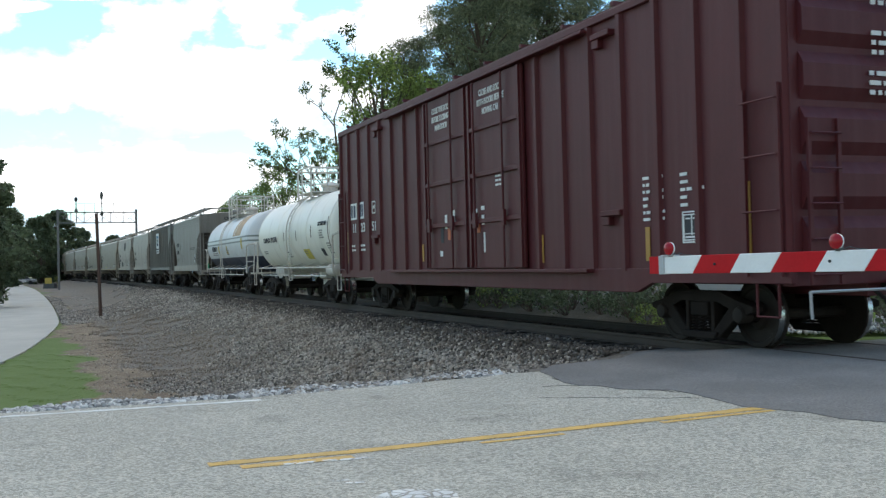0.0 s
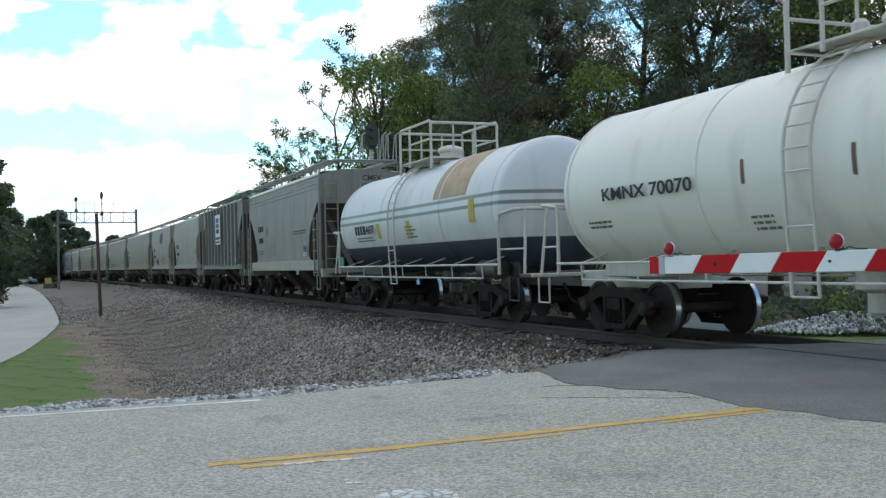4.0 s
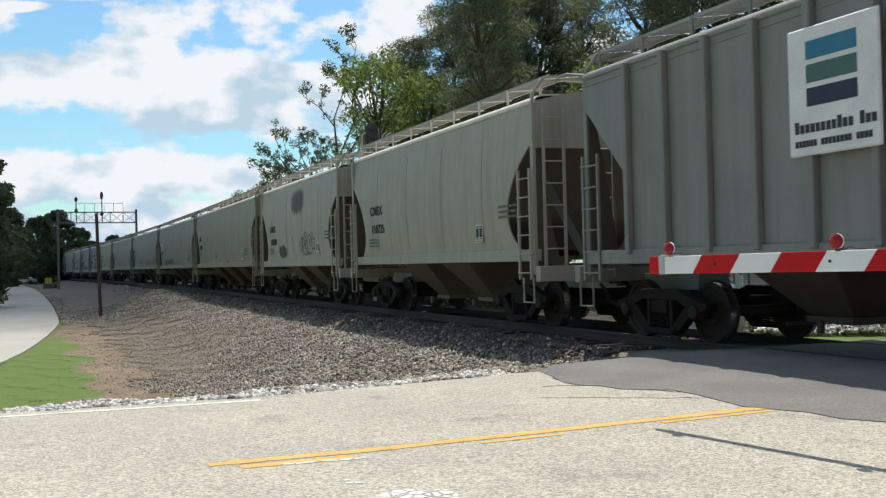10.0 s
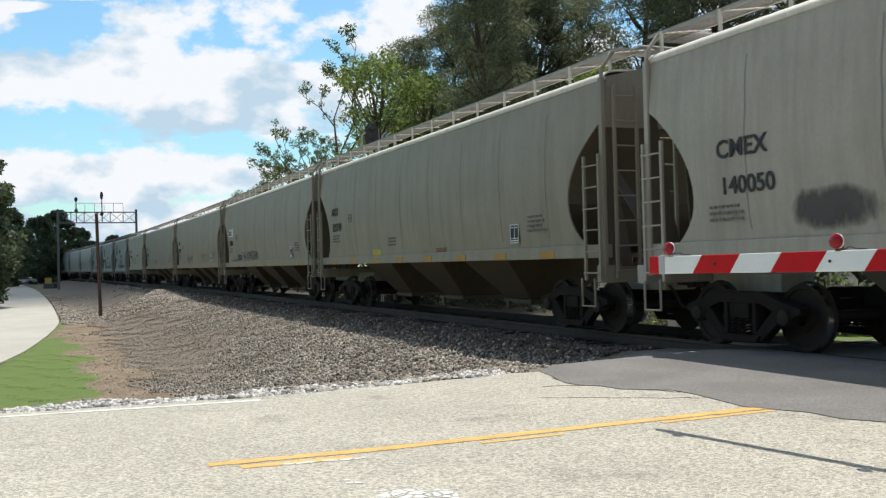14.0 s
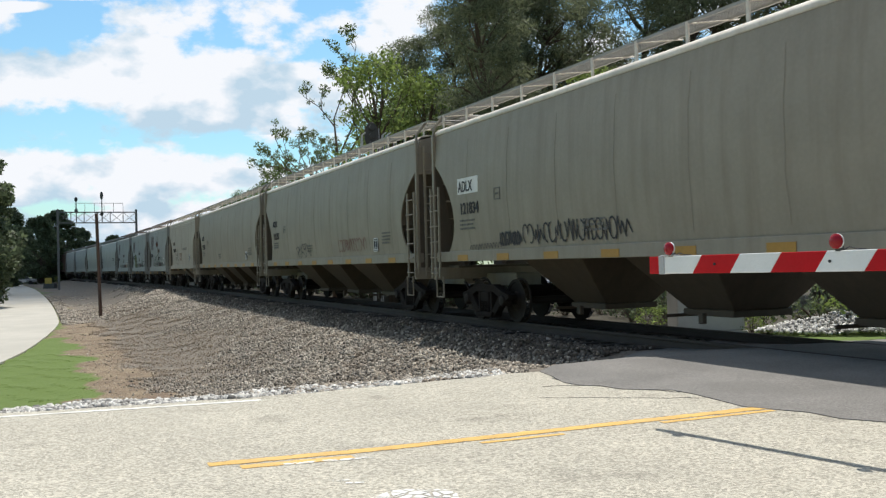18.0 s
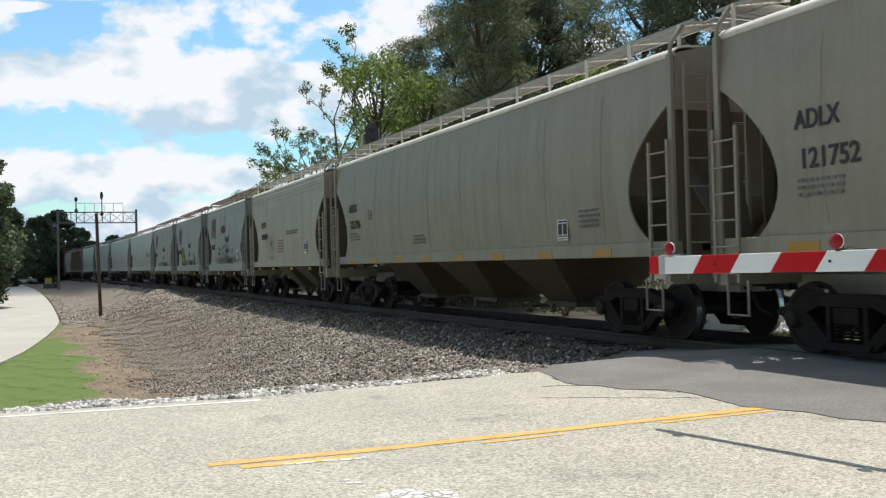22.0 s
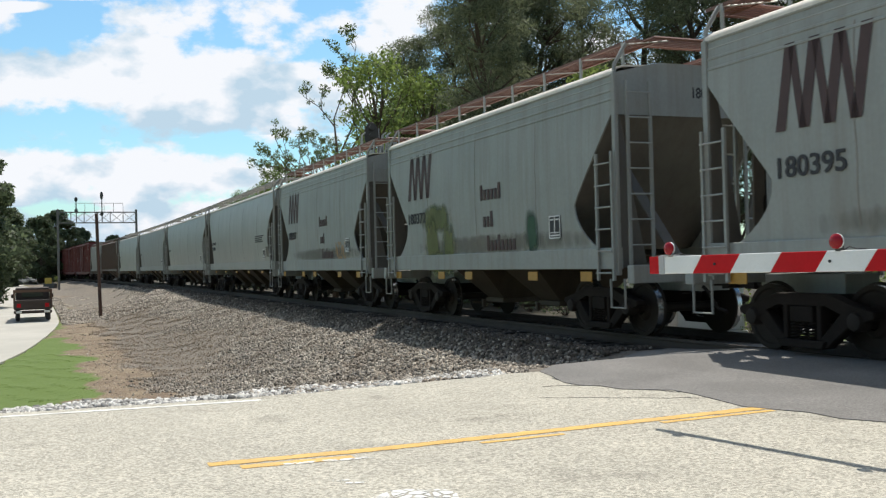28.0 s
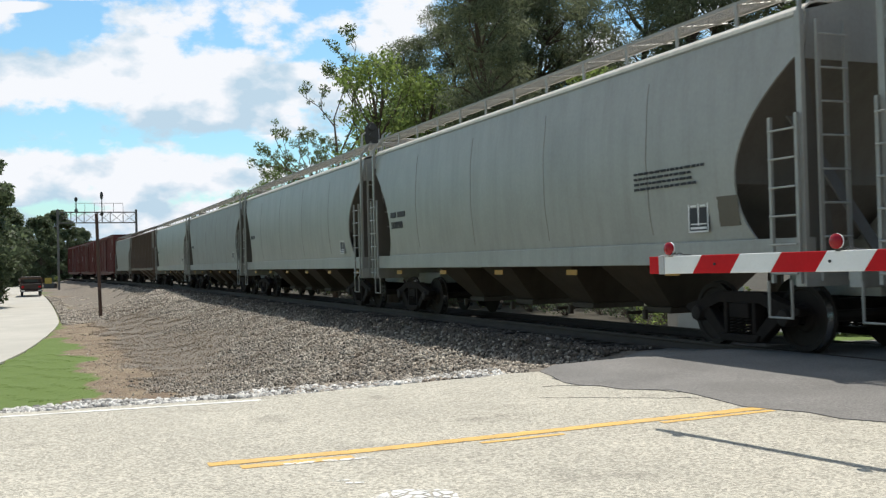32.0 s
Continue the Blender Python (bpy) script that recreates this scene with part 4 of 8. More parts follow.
        for y, z in ((w + 0.03, 0.0), (w + 0.02, 0.03), (w - 0.05, 0.085), (w - 0.16, 0.115), (w - 0.45, 0.13), (w - 0.8, 0.14), (0.0, 0.15)):
            rows.append([(-hb, -y, ze + z), (-hb * 0.33, -y, ze + z), (hb * 0.33, -y, ze + z), (hb, -y, ze + z)])
        rows += [[(x, -y, z) for x, y, z in r] for r in rows[-2::-1]]
        grid_sheet(bm, rows, (0, 0, -0.03))
    # roof colour likewise lightened for the sun, where one is given
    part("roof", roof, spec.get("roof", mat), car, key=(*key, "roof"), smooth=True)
    # ends: upright wall, then the slope sheet running in under the car
    for sgn in (-1, 1):
        def end(bm):
            rows = []
            for z in [ze + 0.14] + zs[::-1]:
                x = hb - 0.02 - inset(z) if z > zm else hb - 0.02 - depth - (zm - z) * 1.1
                w = half(min(z, ze)) - 0.04
                if z > ze:
                    w *= 0.55
                rows.append([(sgn * x, -w + 2 * w * k / 6, z) for k in range(7)])
            grid_sheet(bm, rows, (-sgn * 0.02, 0, 0))
        # a darker mat2 holds the shade of the end recess in its colour
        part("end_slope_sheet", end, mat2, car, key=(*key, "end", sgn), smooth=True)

        def end_top(bm):
            rows = []
            for z, w in ((ze + 0.18, half(ze) * 0.45), (ze, half(ze) - 0.03), (zc, half(zc) - 0.03), (zc - 0.12, half(zc) - 0.03)):
                rows.append([(sgn * (hb + 0.005), -w + 2 * w * k / 4, z) for k in range(5)])
            grid_sheet(bm, rows, (-sgn * 0.02, 0, 0))
        part("end_wall", end_top, mat, car, key=(*key, "endtop", sgn))
        for y in (-1, 1):
            def post(bm):
                box(bm, sgn * (hb - 0.02) - 0.05, sgn * (hb - 0.02) + 0.05, y * (W2 - 0.06) - 0.035, y * (W2 - 0.06) + 0.035, 1.0, ze - 0.02)
            part("corner_post", post, spec.get("post", mat), car, key=(*key, "post", sgn, y), bevel=0.008)
            ladder(car, 0.92, 2.95, 6, 0.46, spec.get("post", mat), pose(sgn * (hb - 0.24), y * (W2 + 0.02), 0, 0, 0, 0 if y < 0 else 180), "steel side ladder")
            ladder(car, 0.95, ze - 0.15, 8, 0.42, spec.get("post", mat), pose(sgn * (hb + 0.10), y * (W2 - 0.42), 0, 0, 0, 90 * sgn), "steel end ladder")

        def strut(bm):
            for y in (-1, 1):
                for a, b, c, d in (((0.25, 0.35, 1.1), (0.25, 0.55, 1.1), (-depth * 0.45, 1.22, 3.0), (-depth * 0.45, 1.04, 3.0)),):
                    v = [bm.verts.new((sgn * (hb + q[0] + e), y * q[1], q[2])) for e in (0.0, -0.03) for q in (a, b, c, d)]
                    for f in ((0, 1, 2, 3), (7, 6, 5, 4), (0, 4, 5, 1), (1, 5, 6, 2), (2, 6, 7, 3), (3, 7, 4, 0)):
                        bm.faces.new([v[k] for k in f])
            box(bm, sgn * (hb - 0.3) - 0.35, sgn * (hb - 0.3) + 0.35, -1.2, 1.2, 1.14, 1.19)
        part("end_brace", strut, mat2, car, key=(*key, "strut", sgn))
        for y in (-1, 1):
            def gusset(bm):
                pts = [(W2 - 0.06, 1.12), (W2 - 0.62, 1.12), (W2 - 0.40, zm), (W2 - 0.14, zc + 0.1), (W2 - 0.06, zc + 0.1)]
                A = [bm.verts.new((sgn * (hb - 0.05), y * a, b)) for a, b in pts]
                B = [bm.verts.new((sgn * (hb - 0.08), y * a, b)) for a, b in pts]
                bm.faces.new(A)
                bm.faces.new(B[::-1])
                for k in range(5):
                    bm.faces.new((A[k], A[(k + 1) % 5], B[(k + 1) % 5], B[k]))
            # gusset wears mat2 too, so the recess shade is coloured in
            part("corner_gusset", gusset, mat2, car, "tapered plate behind the corner post", key=(*key, "gusset", sgn, y))

            def bend(bm):
                x = sgn * (hb - 0.02)
                tube(bm, [(x, y * (W2 - 0.06), ze - 0.1), (x, y * (W2 - 0.08), ze + 0.12), (x, y * 1.26, ze + spec.get("board", 0.44) - 0.05), (x, y * 1.2, ze + spec.get("board", 0.44))], 0.032, 6)
            part("roof_hand_rail", bend, spec.get("post", mat), car, key=(*key, "bend", sgn, y), smooth=True)
    # brake gear on the rear end

    def brakes(bm):
        lathe(bm, [(-0.45, 0.16), (-0.42, 0.2), (0.42, 0.2), (0.45, 0.16)], 14, "y", (-hb + 0.55, -0.2, 1.55))
        box(bm, -hb + 0.3, -hb + 0.8, 0.3, 0.8, 1.3, 1.75)
        tube(bm, [(-hb + 0.2, -0.7, 1.2), (-hb + 0.2, -0.7, 2.6)], 0.025, 5)
    part("brake_gear", brakes, M_STEEL, car, key=(*key, "brake"))

    def wheel(bm):
        ring = [(-hb - 0.28, 0.5 + 0.28 * math.cos(a * math.tau / 16), 2.3 + 0.28 * math.sin(a * math.tau / 16)) for a in range(17)]
        tube(bm, ring, 0.02, 5)
        for a in range(4):
            tube(bm, [(-hb - 0.28, 0.5, 2.3), (-hb - 0.28, 0.5 + 0.28 * math.cos(a * 1.57), 2.3 + 0.28 * math.sin(a * 1.57))], 0.012, 4)
        tube(bm, [(-hb + 0.02, 0.5, 2.3), (-hb - 0.28, 0.5, 2.3)], 0.03, 6)
    part("brake_wheel", wheel, spec.get("post", mat), car, key=(*key, "bwheel"))
    # outlets
    nb = spec.get("bays", 3)
    span = 2 * (tc - 1.55)
    for b in range(nb):
        xc = -span / 2 + span * (b + 0.5) / nb
        hw = span / nb / 2

        def pocket(bm):
            t, u = hw * 0.66, hw * spec.get("mouth", 0.32)
            for z1, z2, xa, xb, ya, yb in ((z0 - 0.1, 0.46, t, u, W2 - 0.16, 0.5), (0.46, 0.36, u * 1.08, u * 1.08, 0.55, 0.55)):
                A = [bm.verts.new((sx * xa, sy * ya, z1)) for sx, sy in ((-1, -1), (1, -1), (1, 1), (-1, 1))]
                B = [bm.verts.new((sx * xb, sy * yb, z2)) for sx, sy in ((-1, -1), (1, -1), (1, 1), (-1, 1))]
                for k in range(4):
                    bm.faces.new((A[k], A[(k + 1) % 4], B[(k + 1) % 4], B[k]))
                bm.faces.new(A[::-1])
                bm.faces.new(B)
            tube(bm, [(-u, -0.9, 0.36), (-u + 0.02, 0.9, 0.36)], 0.03, 6)
            box(bm, u * 0.6, u * 0.8, -0.98, -0.9, 0.28, 0.44)
        # shade under the car is put into the pocket's darker colour
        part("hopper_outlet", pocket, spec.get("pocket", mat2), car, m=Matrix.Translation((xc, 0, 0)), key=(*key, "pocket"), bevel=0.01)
    def floor_plate(bm):
        rows = []
        for b in range(nb + 1):
            xc = -span / 2 + span * b / nb
            a = span / nb * 0.17
            for dx, z in ((-a, z0 - 0.12), (0.0, z0 + 0.35), (a, z0 - 0.12)):
                rows.append([(xc + dx, -W2 + 0.16, z), (xc + dx, W2 - 0.16, z)])
        grid_sheet(bm, rows, (0, 0, 0.02))
    # saddle is coloured dark for the shade between the pockets
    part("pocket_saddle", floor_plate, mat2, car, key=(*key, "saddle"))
    # running board along the roof, with its stanchions
    zb = ze + spec.get("board", 0.44)

    def board(bm):
        box(bm, -hb - 0.25, hb + 0.25, -0.02, 0.015, -0.045, 0.0)
        for k in range(int((Lb + 0.4) / 0.075)):
            x = -hb - 0.2 + k * 0.075
            box(bm, x - 0.009, x + 0.009, -0.02, 0.42, -0.014, -0.004)
        for k in range(7):
            y = 0.04 + 0.055 * k
            box(bm, -hb - 0.2, hb + 0.2, y - 0.007, y + 0.007, -0.022, -0.004)
        box(bm, -hb - 0.25, hb + 0.25, 0.40, 0.44, -0.05, 0.0)

    def cross(bm):
        tube(bm, [(-0.3, -1.0, -0.02), (0.3, -1.0, -0.02), (0.3, 1.0, -0.02), (-0.3, 1.0, -0.02), (-0.3, -1.0, -0.02)], 0.024, 4)

    def cross_slat(bm):
        box(bm, -0.016, 0.016, -1.0, 1.0, -0.035, -0.005)
    bmat = spec.get("boardmat", M_GRATING)
    for sgn in (-1, 1):
        part("running_board", board, bmat, car, "steel grating walkway on the roof", m=pose(0, sgn * 1.24, zb, 0, 0, 0 if sgn < 0 else 180), key=(*key, "board"))
        deck = part("end_platform", cross, bmat, car, "grating platform at the roof's end", m=Matrix.Translation((sgn * (hb + 0.1), 0, zb)), key="cross_board")
        for k in range(5):
            part("slat", cross_slat, bmat, deck, m=Matrix.Translation((-0.2 + 0.1 * k, 0, 0)), key="cross_slat")
    n = int(Lb / 1.25)

    def stanchion(bm):
        box(bm, -0.028, 0.028, -0.03, 0.0, ze + 0.08, zb - 0.01)
        tube(bm, [(0, 0, zb - 0.04), (0.5, 0.5 if spec.get("half", 1) else 0, zb - 0.06)], 0.012, 4)
    for k in range(n + 1):
        for y in (-1.24, 1.24):
            # supports share the chord's sun-lightened colour
            part("board_support", stanchion, spec.get("chord", mat), car, m=Matrix.Translation((-hb + 0.1 + (Lb - 0.2) * k / n, y, 0)), key=("stan", ze, zb))

    def hatch(bm):
        box(bm, -hb * 0.92, hb * 0.92, -0.32, 0.32, ze + 0.13, ze + 0.24)
    part("roof_hatch", hatch, spec.get("roof", mat), car, key=(*key, "hatch"), bevel=0.03)
    if flat:
        ribs = spec.get("ribs", 12)

        def rib(bm):
            box(bm, -0.055, 0.055, -0.11, 0.0, z0 - 0.05, ze)
        rib_end = hb - depth - 0.05
        for k in range(ribs):
            x = -rib_end + 2 * rib_end * k / (ribs - 1)
            for sgn in (-1, 1):
                part("side_rib", rib, mat, car, m=pose(x, sgn * (W2 - 0.03), 0, 0, 0, 0 if sgn < 0 else 180), key=(*key, "rib"), bevel=0.015)
    car_common(car, L, tc, spec.get("sill", mat))
    car["half_trucks"] = tc
    face = -(half(2.4) + 0.012)
    return car, face, half


def squiggle(car, x, z, w, h, y, mat, seed, r=0.016, turns=9, half=None):
    """A spray-painted scrawl of loose strokes."""
    rd = random.Random(seed)
    bm = bmesh.new()
    px = x
    for k in range(turns):
        ww = w / turns
        pts = []
        x0, n = px + ww * rd.uniform(-0.1, 0.2), rd.choice((3, 9, 9, 5, 9))
        top = rd.random() < 0.5
        a0, sp = rd.uniform(0, 6.28), rd.choice((-5.2, 5.2, 4.0))
        for i in range(n):
            if n == 9:
                xx, zz = x0 + ww * (0.5 + 0.55 * math.cos(a0 + sp * i / 8)), z + h * (0.5 + 0.42 * math.sin(a0 + sp * i / 8))
            else:
                xx = x0 + ww * (i / (n - 1)) * 1.2 + ww * rd.uniform(-0.15, 0.15)
                zz = z + h * ((rd.uniform(0.65, 1.0) if top else rd.uniform(0.0, 0.35)))
                top = not top
            pts.append((xx, (y if half is None else -(half(zz) + 0.014)), zz))
        for a, b in zip(pts, pts[1:]):
            d = Vector(b) - Vector(a)
            if d.length < 1e-4:
                continue
            nrm = Vector((-d.z, 0, d.x)).normalized() * r
            vs = [bm.verts.new(v) for v in (Vector(a) - nrm, Vector(b) - nrm, Vector(b) + nrm, Vector(a) + nrm)]
            bm.faces.new(vs)
        px += ww
    part("graffiti_scrawl", bm, mat, car, "sprayed scrawl of looping strokes")


def doodle(car, x, z, w, h, mat, half, strokes, r=0.02, label="sprayed scrawl of looping strokes", off=0.014):
    """Sprayed lines drawn smoothly through the given turning points, in shares of the scrawl's width and height."""
    bm = bmesh.new()
    for pts in strokes:
        P = [Vector((x + w * u, z + h * v, 0)) for u, v in pts]
        ring = (P[0] - P[-1]).length < 1e-6
        path = []
        for i in range(len(P) - 1):
            a, b, c, d = P[i - 1] if i else (P[-2] if ring else P[0]), P[i], P[i + 1], P[i + 2] if i + 2 < len(P) else (P[1] if ring else P[-1])
            for k in range(5):
                t = k / 5
                path.append(0.5 * (2 * b + (c - a) * t + (2 * a - 5 * b + 4 * c - d) * t * t + (3 * b - a - 3 * c + d) * t ** 3))
        path.append(P[-1])
        L, R = [], []
        for i, q in enumerate(path):
            d = path[min(i + 1, len(path) - 1)] - path[max(i - 1, 0)]
            n = Vector((-d.y, d.x, 0)).normalized() * r * (0.8 + 0.3 * math.sin(i * 0.9))
            for row, e in ((L, q - n), (R, q + n)):
                row.append((e.x, -(half(e.y) + off), e.y))
        grid_sheet(bm, [L, R])
    part("graffiti_scrawl", bm, mat, car, label)


TAG_ROUND = (((0, 0.55), (0.1, 0.65), (0.14, 0.8), (0.17, 0.5), (0.17, 0.3), (0.08, 0.2), (0.05, 0.4), (0, 0.55)),
             ((0.35, 0.55), (0.3, 0.75), (0.22, 0.72), (0.19, 0.5), (0.22, 0.2), (0.32, 0.02), (0.42, 0.1), (0.43, 0.35), (0.35, 0.48), (0.28, 0.38)),
             ((0.42, 0.62), (0.4, 0.35), (0.43, 0.12), (0.48, 0.06), (0.54, 0.15), (0.53, 0.45), (0.48, 0.66), (0.42, 0.62)),
             ((0.38, 0.86), (0.42, 0.98), (0.48, 0.97), (0.5, 0.87), (0.45, 0.78), (0.38, 0.86)),
             ((0.56, 0.1), (0.52, 0.45), (0.57, 0.75), (0.67, 0.85), (0.78, 0.72), (0.8, 0.5), (0.7, 0.4), (0.65, 0.5)),
             ((0.56, 0.1), (0.6, 0.03), (0.64, 0.15), (0.7, 0.08), (0.78, 0.15), (0.8, 0.3)), ((0.66, 0.66), (0.74, 0.5)), ((0.74, 0.66), (0.66, 0.52)),
             ((0.78, 0.25), (0.88, 0.32), (0.96, 0.25), (0.94, 0.45), (1, 0.65), (0.9, 0.72), (0.87, 0.98), (0.85, 0.72), (0.78, 0.6)))
TAG_SHARP = (((0, 0.5), (0.1, 0.64), (0.2, 0.55), (0.15, 0.35), (0.05, 0.1)), ((0.08, 0.4), (0.15, 0.2), (0.2, 0)), ((0.2, 0.4), (0.3, 0.7), (0.33, 0.5), (0.22, 0.45), (0.25, 0.2), (0.32, 0)),
             ((0.34, 0.1), (0.38, 0.55), (0.5, 0.8)), ((0.36, 0.35), (0.5, 0.3), (0.6, 0.05)), ((0.5, 0.55), (0.56, 0.75), (0.65, 0.75), (0.62, 0.5), (0.5, 0.55)), ((0.66, 0.05), (0.68, 0.78), (0.8, 0.55), (0.97, 0.1), (0.96, 1)))
TAG_BIG = (((0.08, 0.05), (0, 0.4), (0.05, 0.6), (0.12, 0.55), (0.2, 0.1)), ((0.06, 0.75), (0.1, 0.85), (0.15, 0.78), (0.13, 0.6), (0.07, 0.6), (0.06, 0.75)), ((0.12, 0.5), (0.2, 0.6), (0.25, 0.3), (0.28, 0.1)),
           ((0.16, 0.7), (0.25, 0.78), (0.33, 0.6), (0.38, 0.3), (0.42, 0.15)), ((0.32, 0.75), (0.4, 0.86), (0.44, 0.75), (0.44, 0.55), (0.4, 0.42), (0.42, 0.3), (0.48, 0.2)), ((0.44, 0.85), (0.5, 0.9), (0.54, 0.8), (0.54, 0.35)),
           ((0.46, 0.5), (0.52, 0.5), (0.55, 0.3)), ((0.56, 0.4), (0.58, 0.8), (0.64, 0.98), (0.72, 0.8), (0.68, 0.5), (0.6, 0.45), (0.62, 0.2), (0.7, 0.3)), ((0.66, 0.55), (0.72, 0.7), (0.8, 0.65), (0.82, 0.3), (0.78, 0.2), (0.7, 0.5)),
           ((0.88, 0.8), (0.92, 0.55), (1, 0.75), (0.95, 0.4), (1, 0.1)))
TAG_WING = (((0.45, 0), (0.42, 0.3), (0.48, 0.6), (0.55, 0.62), (0.56, 0.3), (0.6, 0)), ((0.5, 0.65), (0.3, 0.98), (0.08, 0.85), (0.0, 0.6), (0.2, 0.72), (0.46, 0.62)), ((0.5, 0.65), (0.7, 1), (0.92, 0.9), (1, 0.65), (0.8, 0.75), (0.52, 0.6)), ((0.46, 0.6), (0.25, 0.55), (0.12, 0.25), (0.3, 0.4), (0.46, 0.55)), ((0.55, 0.6), (0.8, 0.55), (0.92, 0.2), (0.72, 0.4), (0.55, 0.55)), ((0.2, 0.06), (0.45, 0.0), (0.8, 0.08)))


def side_panel(car, x, z, w, h, half, mat, name="paint_patch", label="", off=0.010, curve=6, jag=0.0, seed=0):
    """A patch of paint that follows the rounded side."""
    bm = bmesh.new()
    rd = random.Random(seed)
    rows = []
    for k in range(curve + 1):
        zz = z + h * k / curve
        j0, j1 = rd.uniform(-jag, jag), rd.uniform(-jag, jag)
        rows.append([(x + j0, -(half(zz) + off), zz), (x + w + j1, -(half(zz) + off), zz)])
    grid_sheet(bm, rows, (0, 0.004, 0))
    return part(name, bm, mat, car, label)


def soft_mat(name, color, cx, cz, rx, rz, strength=0.8):
    """A stain that fades out from its middle, broken up by grain."""
    m = material(name, color, 0.85, vary=0.25, scale=3, fine=30, bump=0, spec=0.2)
    nt = m.node_tree
    N, L = nt.nodes.new, nt.links.new
    co, sp, n1, st = N("ShaderNodeTexCoord"), N("ShaderNodeSeparateXYZ"), N("ShaderNodeTexNoise"), N("ShaderNodeMapping")
    st.inputs["Scale"].default_value = (3.0, 3.0, 0.9)
    L(co.outputs["Object"], sp.inputs[0])
    L(co.outputs["Object"], st.inputs["Vector"])
    n1.inputs["Scale"].default_value, n1.inputs["Detail"].default_value, n1.inputs["Roughness"].default_value = 1.6, 8.0, 0.65
    L(st.outputs[0], n1.inputs["Vector"])

    def op(kind, a, b, clamp=False):
        n = N("ShaderNodeMath")
        n.operation, n.use_clamp = kind, clamp
        for sock, v in zip(n.inputs, (a, b)):
            if isinstance(v, (int, float)):
                sock.default_value = v
            else:
                L(v, sock)
        return n.outputs[0]
    e1 = op("POWER", op("ABSOLUTE", op("DIVIDE", op("SUBTRACT", sp.outputs[0], cx), rx), 0.0), 2.5)
    e2 = op("POWER", op("ABSOLUTE", op("DIVIDE", op("SUBTRACT", sp.outputs[2], cz), rz), 0.0), 2.5)
    f = op("SUBTRACT", op("ADD", 1.0, op("MULTIPLY", op("SUBTRACT", n1.outputs["Fac"], 0.5), 2.2)), op("ADD", e1, e2))
    f = op("MULTIPLY", op("MULTIPLY", f, 1.3, True), strength)
    tp, mx = N("ShaderNodeBsdfTransparent"), N("ShaderNodeMixShader")
    L(f, mx.inputs[0])
    L(tp.outputs[0], mx.inputs[1])
    L(nt.nodes["Principled BSDF"].outputs[0], mx.inputs[2])
    L(mx.outputs[0], nt.nodes["Material Output"].inputs["Surface"])
    return m


def stain(car, name, label, color, cx, cz, rx, rz, half, strength=0.8, off=0.010):
    """A faded stain or sprayed patch on the rounded side."""
    mat = soft_mat("%s_%d_%d" % (name, round(cx * 100), round(cz * 100)), color, cx, cz, rx, rz, strength)
    bm = bmesh.new()
    rows = []
    for k in range(9):
        z = cz - rz * 1.25 + 2.5 * rz * k / 8
        rows.append([(cx - rx * 1.25, -(half(z) + off), z), (cx + rx * 1.25, -(half(z) + off), z)])
    grid_sheet(bm, rows)
    return part(name, bm, mat, car, label)


def on_side(car, text, x, z, h, half, mat, squeeze=0.85, name="lettering"):
    """Letters laid on the slope of a rounded side."""
    a = math.degrees(math.atan2(half(z + h) - half(z), h))
    return lettering(car, text, 0, 0, h, 0, mat, name, squeeze, m=Matrix.Translation((x, -(half(z) + 0.014), z)) @ pose(0, 0, 0, a, 0, 0))


def paint(name, color, seed, **k):
    color = tuple(c * k for c, k in zip(color, (1.10, 1.05, 1.01)))
    a = dict(rough=0.55, vary=0.13, scale=1.2, fine=18, bump=0.12, bump_scale=5, streak=0.5, dirt_color=tuple(c * k for c, k in zip(color, (0.56, 0.50, 0.45))), seed=seed)
    a.update(k)
    return material(name, color, **a)


def place(car, front, L):
    """Couples a car into the train: front is where its leading end stands at 19 s."""
    ROLLING.append((car, front - L / 2, car["half_trucks"]))
    del car["half_trucks"]


# -- covered hoppers --
SEAM = {}
TAN = paint("tan_hopper_paint", (0.255, 0.235, 0.19), 1)
# dusty end and underside tans, darkened further for the shade there
TAN_D = paint("tan_hopper_end_shaded", (0.10, 0.087, 0.068), 2, streak=0.6, dirt_color=(0.085, 0.068, 0.052))
TAN_LOW = paint("tan_underside_shaded", (0.075, 0.061, 0.046), 4, streak=0.6, dirt_color=(0.05, 0.04, 0.032), spec=0.15)
WARM = paint("pale_tan_paint", (0.335, 0.31, 0.255), 36)
SEAM[WARM.name] = SEAM[TAN.name] = paint("stained_tan_weld", (0.235, 0.214, 0.172), 33)
GREY_SEAM = paint("stained_grey_weld", (0.235, 0.23, 0.213), 34)
# body tan lightened for the sun on roof and top chord
TAN_SUN = paint("sunlit_tan_roof", (0.62, 0.60, 0.55), 3)
